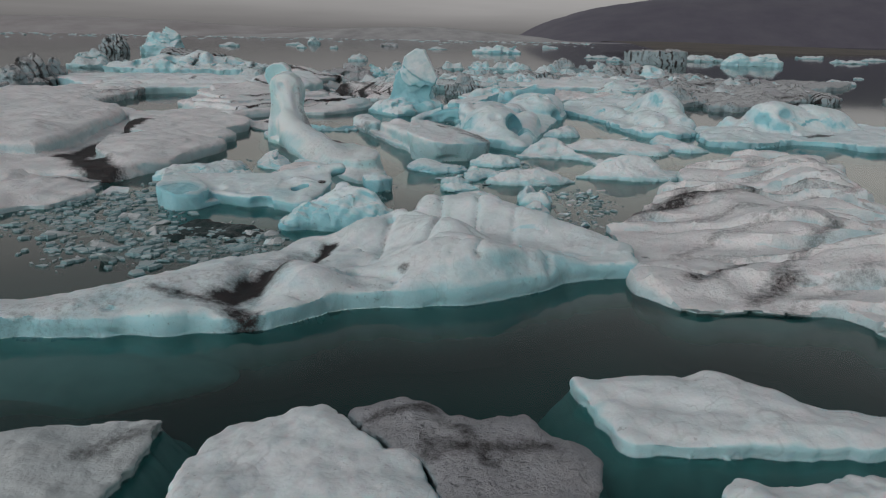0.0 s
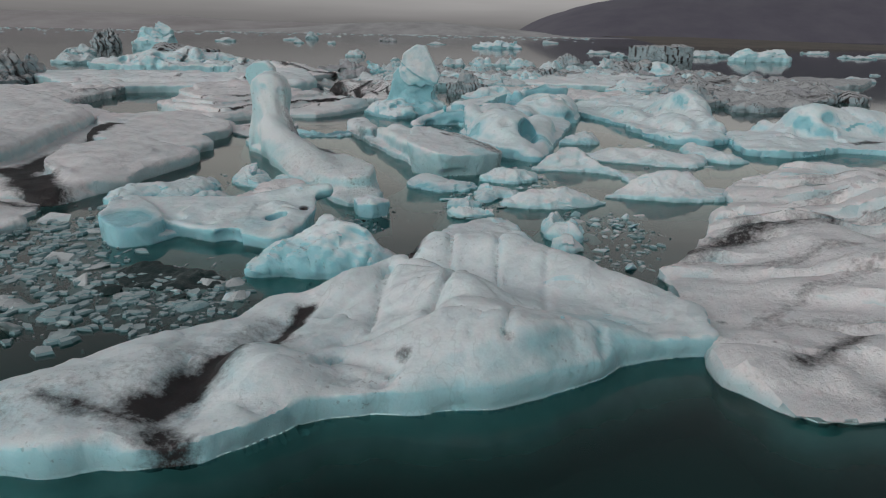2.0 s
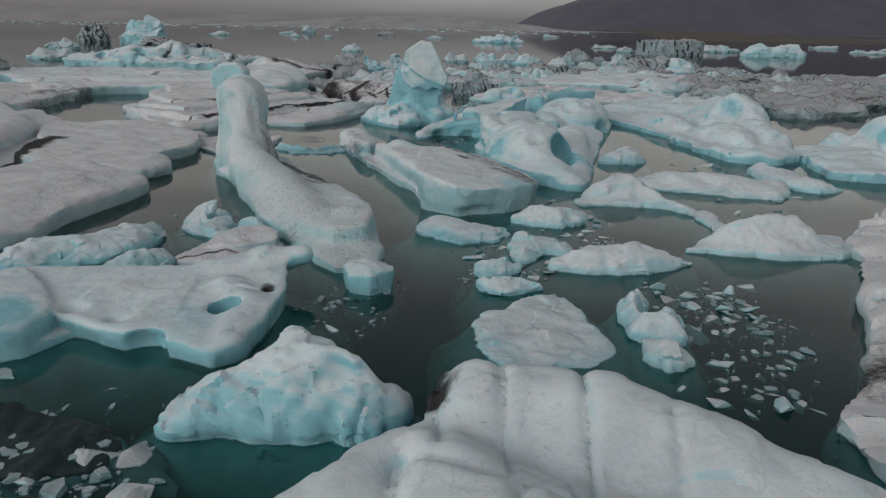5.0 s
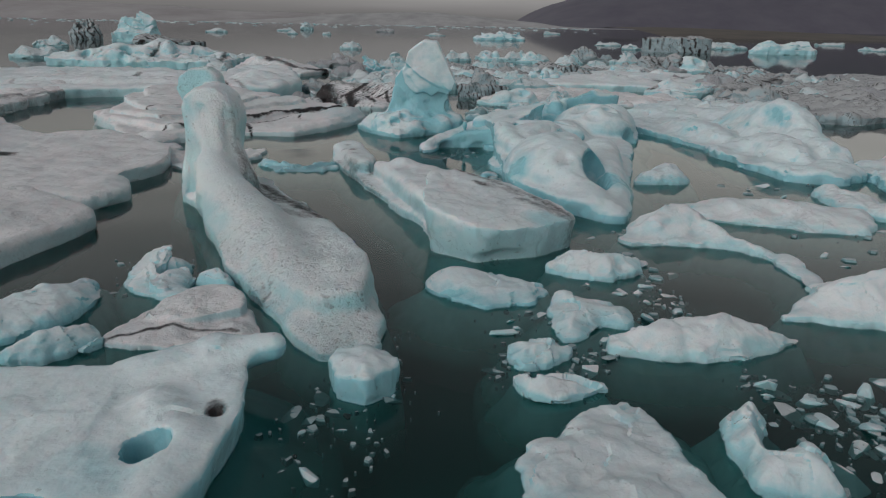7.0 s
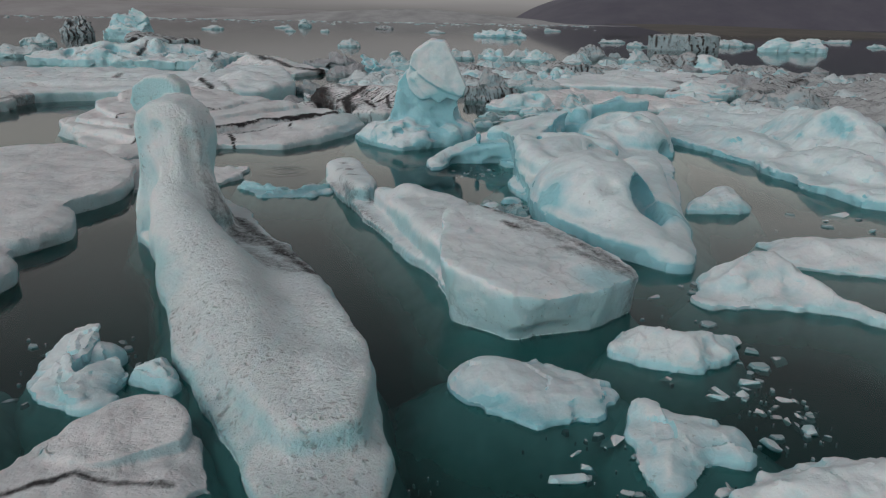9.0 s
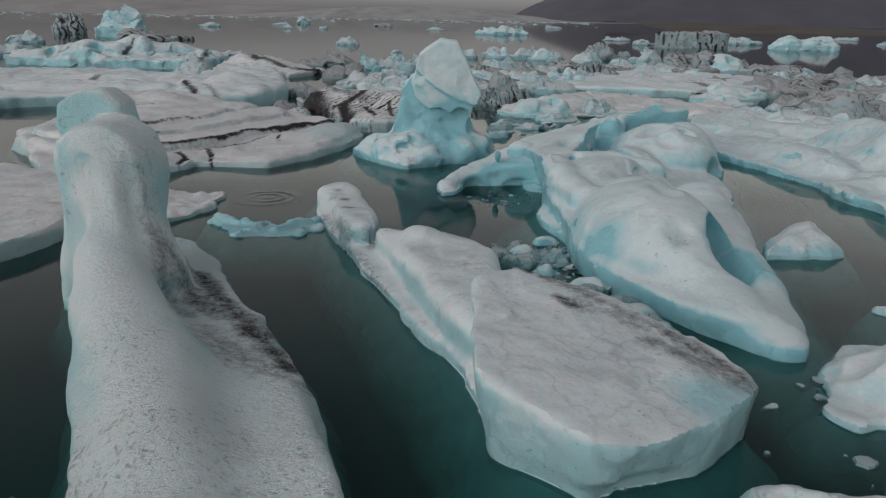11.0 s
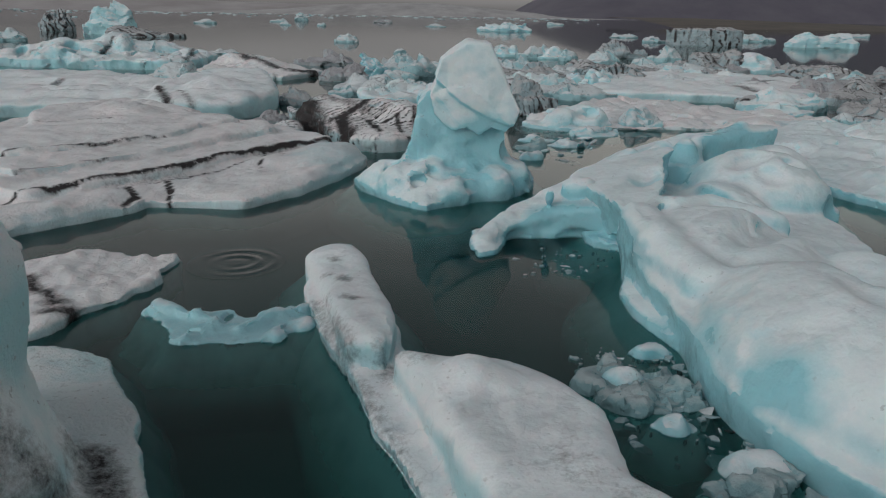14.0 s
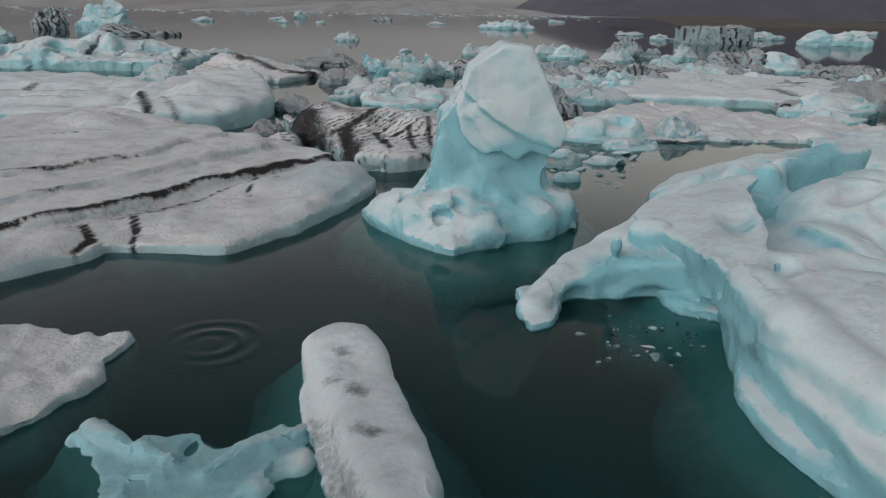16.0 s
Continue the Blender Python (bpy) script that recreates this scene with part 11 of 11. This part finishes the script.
berg("iceberg", "ash-streaked craggy iceberg in a jumbled field", [(53.4, 98.5), (53.1, 99.4), (51.3, 100.0), (49.8, 99.4), (49.6, 97.6), (51.1, 96.4), (52.8, 97.0)], STREAKED, rim=0.73, slope=2.0, res=0.17, rough=0.9, crease=0.6, edge=0.10, bands=(60, 0.7, 1.5), group='jumbled iceberg field', chipped=(1.47, 0.16), ridges=[(50.8, 98.5, 1.5, 52.5, 98.9, 1.0, 1.1)])
berg("iceberg", "broken white iceberg in a jumbled field", [(25.9, 149.0), (24.8, 151.5), (22.3, 153.0), (19.3, 150.4), (20.8, 147.4), (22.3, 145.8), (25.1, 146.4)], PALE, rim=0.61, slope=2.0, res=0.26, rough=0.9, crease=0.6, edge=0.10, group='jumbled iceberg field', chipped=(2.24, 0.16), ridges=[(21.8, 149.0, 1.2, 24.5, 149.3, 0.9, 1.7)])
berg("iceberg", "grey silty iceberg in a jumbled field", [(61.8, 149.6), (61.2, 150.5), (60.1, 150.7), (59.1, 150.3), (58.7, 149.1), (60.0, 148.4), (61.0, 148.6)], GREY, rim=0.69, slope=2.0, res=0.11, rough=0.9, crease=0.6, edge=0.10, group='jumbled iceberg field', chipped=(0.94, 0.16), ridges=[(59.7, 149.6, 1.4, 60.9, 150.1, 1.0, 0.7)])
berg("iceberg", "craggy blue-white iceberg in a jumbled field", [(34.8, 143.6), (32.7, 146.1), (29.8, 145.5), (28.2, 144.6), (28.3, 142.7), (29.8, 141.6), (33.3, 141.6)], PALE, rim=0.75, slope=2.0, res=0.27, rough=0.9, crease=0.6, edge=0.10, group='jumbled iceberg field', chipped=(2.32, 0.16), ridges=[(29.3, 143.6, 1.5, 32.1, 142.7, 1.1, 1.7)])
berg("iceberg", "ash-streaked craggy iceberg in a jumbled field", [(42.2, 138.1), (41.8, 139.3), (39.8, 139.2), (38.4, 138.7), (38.2, 137.3), (39.9, 136.2), (42.1, 136.9)], STREAKED, rim=0.51, slope=2.0, res=0.17, rough=0.9, crease=0.6, edge=0.10, bands=(55, 0.7, 1.5), group='jumbled iceberg field', chipped=(1.46, 0.16), ridges=[(39.5, 138.1, 1.0, 41.2, 138.3, 0.7, 1.1)])
berg("iceberg", "pale blue broken iceberg in a jumbled field", [(7.1, 124.3), (6.2, 126.1), (3.9, 126.3), (2.2, 125.2), (2.9, 123.5), (4.1, 122.2), (5.8, 123.2)], MIXED, rim=0.46, slope=2.0, res=0.16, rough=0.9, crease=0.6, edge=0.10, group='jumbled iceberg field', chipped=(1.43, 0.16), ridges=[(3.6, 124.3, 0.9, 5.3, 124.0, 0.6, 1.1)])
berg("ice_floe", "dark glassy ice plate barely above water", [(-10.4, 28.8), (-8.9, 28.4), (-7.4, 27.7), (-7.1, 26.6), (-8.2, 26.3), (-10.0, 26.5), (-10.9, 27.8)], DARK, "ice floe", rim=0.02, dome=0.03, shelf=0.8, rough=1.0, crease=1.2)

# ---- distant land ----
def hummock(label, x, y, wide, tall, mat, seed):
    """A rounded broken lump of ice: a few tilted eggs with hollows between them."""
    rng = random.Random(seed)
    ring = [(x + wide * (0.5 + rng.uniform(-0.08, 0.08)) * math.cos(a * math.pi / 4), y + wide * (0.34 + rng.uniform(-0.05, 0.05)) * math.sin(a * math.pi / 4)) for a in range(8)]
    lumps = [("egg", 0.06 * wide, x + rng.uniform(-0.22, 0.22) * wide, y + rng.uniform(-0.12, 0.12) * wide, 0.0, wide * rng.uniform(0.18, 0.3), wide * rng.uniform(0.16, 0.26), tall * rng.uniform(0.55, 1.0), rng.uniform(0, 90), rng.uniform(-25, 25)) for _ in range(3)]
    lumps.append(("dig", 0.04 * wide, x + rng.uniform(-0.2, 0.2) * wide, y - 0.2 * wide, tall * 0.8, wide * 0.14, wide * 0.16, tall * 0.4, rng.uniform(0, 90), 0))
    berg("iceberg", label, ring, mat, rim=0.2 * tall, slope=1.2, shelf=0.4, res=max(0.1, wide / 34), rough=0.8, crease=0.5, chipped=(wide / 4, 0.09), forms=lumps)


for seed, (x, y, wide, tall, mat) in enumerate([(4.9, 94.4, 6.1, 1.6, MIXED), (3.6, 110.4, 4.2, 1.7, MIXED), (13.0, 122.7, 3.8, 1.9, BLUE), (25.5, 139.8, 7.6, 2.0, MIXED), (6.0, 91.2, 3.6, 0.5, MIXED), (16.9, 180.0, 6.4, 2.4, MIXED), (8.7, 184.5, 5.6, 2.8, MIXED), (10.4, 96.0, 3.8, 1.4, MIXED), (1.9, 88.4, 2.4, 0.45, MIXED), (0.8, 82.3, 1.5, 0.5, MIXED), (3.4, 86.6, 2.2, 0.4, WHITE), (42.2, 152.5, 9.4, 3.0, MIXED), (38.4, 124.6, 3.8, 2.3, MIXED), (22.7, 93.0, 3.2, 1.4, WHITE)]):
    hummock("rounded pale blue lump of broken ice" if mat is not WHITE else "rounded white lump of broken ice", x, y, wide, tall, mat, seed + 40)


for seed, (x, y, wide, tall, mat) in enumerate([(-0.1, 57.4, 1.5, 0.45, MIXED), (1.3, 54.3, 1.5, 0.4, WHITE), (2.0, 52.4, 2.0, 0.3, MIXED), (0.3, 55.7, 1.0, 0.4, MIXED), (0.7, 58.8, 1.1, 0.4, BLUE), (2.6, 51.4, 1.3, 0.25, MIXED)]):
    hummock("low wet ice lump between two icebergs", x, y, wide, tall, mat, seed + 80)


def ridge_land(name, label, x0, x1, y, depth, profile, mat, step=40, bump=0.1, seed=5):
    nx, ny = int((x1 - x0) / step) + 1, 14
    vs = []
    for i in range(nx):
        for j in range(ny):
            x, v = x0 + (x1 - x0) * i / (nx - 1), j / (ny - 1)
            h = profile(x) * math.sin(min(1.0, v * 1.6) * math.pi / 2)
            n = noise.fractal((x / 300 + seed, v * depth / 300, seed), 1.0, 2.0, 5)
            vs.append((x, y + v * depth, -1 + max(0.0, h * (1 + bump * n))))
    q = np.array([(i * ny + j, (i + 1) * ny + j, (i + 1) * ny + j + 1, i * ny + j + 1) for i in range(nx - 1) for j in range(ny - 1)])
    return tagged(new(name, mesh_from(name, np.array(vs), q, mat)), label, "mountain", kind="structure")


# distance haze is painted in: muted grey-purple base colours and a faint glow
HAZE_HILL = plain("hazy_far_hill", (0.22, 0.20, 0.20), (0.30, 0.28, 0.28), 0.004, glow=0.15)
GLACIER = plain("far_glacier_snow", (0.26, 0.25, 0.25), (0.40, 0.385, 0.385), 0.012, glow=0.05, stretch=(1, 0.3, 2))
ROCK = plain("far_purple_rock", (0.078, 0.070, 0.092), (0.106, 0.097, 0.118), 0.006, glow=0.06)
SHORE = plain("brown_moraine_shore", (0.05, 0.037, 0.03), (0.09, 0.07, 0.055), 0.03)
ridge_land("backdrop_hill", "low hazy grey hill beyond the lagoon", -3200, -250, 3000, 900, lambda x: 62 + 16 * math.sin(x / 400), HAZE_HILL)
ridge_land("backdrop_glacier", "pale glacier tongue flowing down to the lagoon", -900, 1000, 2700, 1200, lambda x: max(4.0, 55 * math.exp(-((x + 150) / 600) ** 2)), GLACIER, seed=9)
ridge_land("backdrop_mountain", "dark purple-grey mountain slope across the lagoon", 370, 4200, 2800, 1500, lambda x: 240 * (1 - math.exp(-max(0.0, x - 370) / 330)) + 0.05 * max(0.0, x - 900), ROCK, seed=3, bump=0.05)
ridge_land("shore", "low brown moraine shore", 190, 2600, 640, 300, lambda x: 6 + 2 * math.sin(x / 130), SHORE, step=20, seed=7, bump=0.5)


# ---- drift ice under the far glacier ----
def far_drift(count):
    rng = random.Random(12)
    vs, fs = [], []
    for _ in range(count):
        y = 520 * (1 + 4.0 * rng.random() ** 0.45)
        x, size, k, n = rng.uniform(-0.75, 0.34 if y < 900 else 0.2) * y, y * rng.uniform(0.0010, 0.0032), len(vs), 6
        for z, shrink in ((-0.2, 1.0), (0.28, 0.7)):
            for i in range(n):
                a, r = i * 2 * math.pi / n + rng.uniform(-0.3, 0.3), size * shrink * rng.uniform(0.5, 1.2)
                vs.append((x + 1.8 * r * math.cos(a), y + r * math.sin(a), size * z * rng.uniform(0.3, 1.3)))
        fs += [(k + i, k + (i + 1) % n, k + n + (i + 1) % n, k + n + i) for i in range(n)] + [tuple(k + n + i for i in range(n))]
    me = bpy.data.meshes.new("drift_ice")
    me.from_pydata(vs, [], fs)
    me.materials.append(PALE)
    tagged(new("drift_ice", me), "scattered white drift ice before the distant glacier", "drift ice", kind="stuff")


far_drift(300)


# ---- brash ice ----
def shard(name, seed, mat):
    """An angular ice chunk about one metre across."""
    rng = random.Random(seed)
    bm = bmesh.new()
    for _ in range(15):
        a, u = rng.uniform(0, 2 * math.pi), rng.uniform(-1, 1)
        r = math.sqrt(1 - u * u)
        bm.verts.new((0.5 * r * math.cos(a), rng.uniform(0.3, 0.42) * r * math.sin(a), 0.24 * u + rng.uniform(-0.03, 0.05)))
    bmesh.ops.convex_hull(bm, input=bm.verts)
    bmesh.ops.delete(bm, geom=[v for v in bm.verts if not v.link_faces], context="VERTS")
    bmesh.ops.bevel(bm, geom=list(bm.edges), offset=0.025, segments=1, affect="EDGES", clamp_overlap=True)
    me = bpy.data.meshes.new(name)
    bm.to_mesh(me)
    bm.free()
    me.materials.append(mat)
    return me


SHARDS = {m.name: [shard("ice_chunk", 31 * k + 7 * len(m.name), m) for k in range(7)] for m in (WHITE, SLUSH, CLEAR, DARK)}
WORDS = {WHITE.name: "small angular white ice chunk afloat", SLUSH.name: "pale slushy ice chunk lying low in water", CLEAR.name: "small wet glassy ice chunk afloat", DARK.name: "small dark glassy ice chunk afloat"}
scraps = []


def within(x, y, poly):
    odd = False
    for (ax, ay), (bx, by) in zip(poly, poly[1:] + poly[:1]):
        if (ay > y) != (by > y) and x < (bx - ax) * (y - ay) / (by - ay) + ax:
            odd = not odd
    return odd


def drift(poly, count, least, most, mat, seed, crumbs=9):
    rng = random.Random(seed * 13 + 5)
    xs, ys = [p[0] for p in poly], [p[1] for p in poly]
    placed = 0
    for _ in range(9000):
        x, y = rng.uniform(min(xs), max(xs)), rng.uniform(min(ys), max(ys))
        if not within(x, y, poly):
            continue
        x, y = x + rng.gauss(0, 0.07 * (max(xs) - min(xs))), y + rng.gauss(0, 0.07 * (max(ys) - min(ys)))
        if placed < count:
            size = least + (most - least) * rng.random() ** 2.2
            use = mat if rng.random() < 0.72 else (SLUSH if mat is WHITE else (WHITE if rng.random() < 0.25 else (CLEAR if rng.random() < 0.7 else DARK)))
            ob = new("ice_chunk", rng.choice(SHARDS[use.name]))
            flat = rng.uniform(0.35, 0.8)
            ob.matrix_world = pose(x, y, size * flat * (rng.uniform(-0.27, -0.15) if use in (SLUSH, CLEAR) else rng.uniform(-0.16, 0.02)), rng.gauss(0, 14), rng.gauss(0, 14), rng.uniform(0, 360)) @ Matrix.Diagonal((size * rng.uniform(0.8, 1.35), size * rng.uniform(0.7, 1.1), size * flat, 1))
            tagged(ob, WORDS[use.name], "ice chunk", "brash ice pieces")
            placed += 1
        elif placed < count * crumbs:
            scraps.append((x, y, least * (0.10 + 0.75 * rng.random() ** 3), rng.uniform(0, 6.28)))
            placed += 1
        else:
            break


def brash():
    """All the crumbs too small to count, in one mesh."""
    rng = random.Random(77)
    vs, fs = [], []
    for x, y, size, turn in scraps:
        k, n = len(vs), rng.choice((5, 6, 7))
        thick, stretch, lift = size * rng.uniform(0.10, 0.30), rng.uniform(0.45, 1.0), rng.uniform(-0.03, 0.03)
        radii = [size * rng.uniform(0.45, 1.25) for _ in range(n)]
        for z, shrink in ((-0.08, 1.05), (thick, 0.78)):
            for i in range(n):
                a = i * 2 * math.pi / n
                u, v = radii[i] * shrink * math.cos(a), radii[i] * shrink * math.sin(a) * stretch
                vs.append((x + u * math.cos(turn) - v * math.sin(turn), y + u * math.sin(turn) + v * math.cos(turn), lift + z + rng.uniform(-0.25, 0.25) * thick))
        fs += [(k + i, k + (i + 1) % n, k + n + (i + 1) % n, k + n + i) for i in range(n)] + [tuple(k + n + i for i in range(n))]
    me = bpy.data.meshes.new("brash_ice")
    me.from_pydata(vs, [], fs)
    me.materials.append(CLEAR)
    tagged(new("brash_ice", me), "tiny crumbs of clear brash ice scattered over the water", "brash ice", kind="stuff")


# ---- rings on the water where something has just dived ----
def ripple(x, y, radius):
    vs, rings, n = [(x, y, 0.006)], 40, 64
    for i in range(1, rings + 1):
        r = radius * i / rings
        swell = 0.012 * math.sin(18 * r / radius) * math.sin(math.pi * i / rings)
        vs += [(x + r * math.cos(2 * math.pi * k / n), y + r * math.sin(2 * math.pi * k / n), 0.006 + swell * (0.6 + 0.4 * math.sin(2 * math.pi * k / n + 1))) for k in range(n)]
    fs = [(0, 1 + k, 1 + (k + 1) % n) for k in range(n)]
    fs += [(1 + i * n + k, 1 + (i + 1) * n + k, 1 + (i + 1) * n + (k + 1) % n, 1 + i * n + (k + 1) % n) for i in range(rings - 1) for k in range(n)]
    me = bpy.data.meshes.new("water_ripple")
    me.from_pydata(vs, [], fs)
    me.polygons.foreach_set("use_smooth", [True] * len(me.polygons))
    me.materials.append(bpy.data.materials["lagoon_surface"])
    tagged(new("water_ripple", me), "fading rings spreading over still water", "water", kind="structure")


ripple(-10.5, 64.7, 1.5)

# ---- drifting pieces ----
drift([(-17.0, 34.1), (-14.0, 35.7), (-11.1, 27.9), (-9.2, 22.2), (-12.8, 23.2), (-18.0, 27.9), (-16.9, 30.2)], 34, 0.5, 2.2, SLUSH, 0, 26)
drift([(-11.1, 27.9), (-7.0, 27.8), (-5.5, 25.1), (-7.2, 22.6), (-9.6, 23.7)], 16, 0.4, 2.0, SLUSH, 1, 24)
drift([(7.1, 36.5), (8.7, 33.9), (6.0, 27.6), (4.8, 29.5), (6.0, 35.5)], 32, 0.33, 1.05, WHITE, 2, 6)
drift([(-5.1, 34.7), (-2.6, 39.4), (-2.1, 36.8), (-3.2, 32.9), (-4.4, 31.6)], 19, 0.16, 0.75, CLEAR, 3, 5)
drift([(-0.6, 41.3), (2.7, 39.6), (1.9, 36.0), (-0.4, 35.6)], 14, 0.2, 0.75, WHITE, 4, 5)
drift([(4.2, 43.0), (5.8, 41.9), (5.8, 40.7), (3.1, 39.2)], 12, 0.2, 0.83, WHITE, 5, 5)
drift([(-0.5, 38.4), (2.6, 39.0), (2.6, 36.9), (-0.7, 35.6)], 14, 0.2, 0.75, CLEAR, 6, 5)
drift([(4.6, 37.4), (8.2, 36.2), (7.5, 33.6), (4.7, 34.5)], 22, 0.26, 1.05, WHITE, 7, 5)
drift([(-1.2, 58.6), (1.3, 59.1), (2.0, 55.6), (-0.1, 55.2)], 16, 0.2, 0.9, CLEAR, 8, 5)
drift([(-1.2, 58.7), (1.7, 59.3), (1.9, 53.9), (-0.4, 55.6)], 16, 0.2, 0.75, WHITE, 9, 5)
drift([(1.6, 95.2), (7.9, 92.2), (3.1, 81.1), (0.7, 82.3)], 21, 0.45, 2.1, WHITE, 10, 5)
drift([(-12.6, 44.3), (-10.1, 44.7), (-7.8, 41.9), (-10.6, 41.2)], 10, 0.26, 1.05, CLEAR, 11, 5)
drift([(-0.9, 65.9), (1.1, 66.5), (0.7, 64.4), (-1.0, 64.3)], 5, 0.13, 0.52, WHITE, 12, 5)
drift([(-1.2, 66.5), (1.7, 66.6), (0.5, 63.8), (-1.6, 64.0)], 9, 0.13, 0.6, CLEAR, 13, 5)
drift([(-11.0, 28.8), (-6.7, 31.3), (-5.6, 27.8), (-5.7, 24.8), (-6.8, 22.7), (-8.6, 24.7)], 12, 0.33, 1.5, CLEAR, 14, 2)
drift([(-5.4, 36.7), (-2.2, 36.9), (-2.4, 33.4), (-4.8, 33.2)], 9, 0.2, 0.6, CLEAR, 15, 5)
drift([(-1.2, 58.6), (1.7, 59.8), (1.8, 53.6), (-0.9, 55.0)], 10, 0.26, 0.9, CLEAR, 16, 5)
drift([(11.8, 59.3), (18.5, 56.8), (14.4, 43.6), (9.9, 45.2)], 10, 0.39, 1.35, WHITE, 17, 5)
drift([(4.0, 54.8), (6.8, 49.5), (4.3, 37.4), (2.5, 42.4)], 9, 0.33, 1.05, WHITE, 18, 5)
brash()
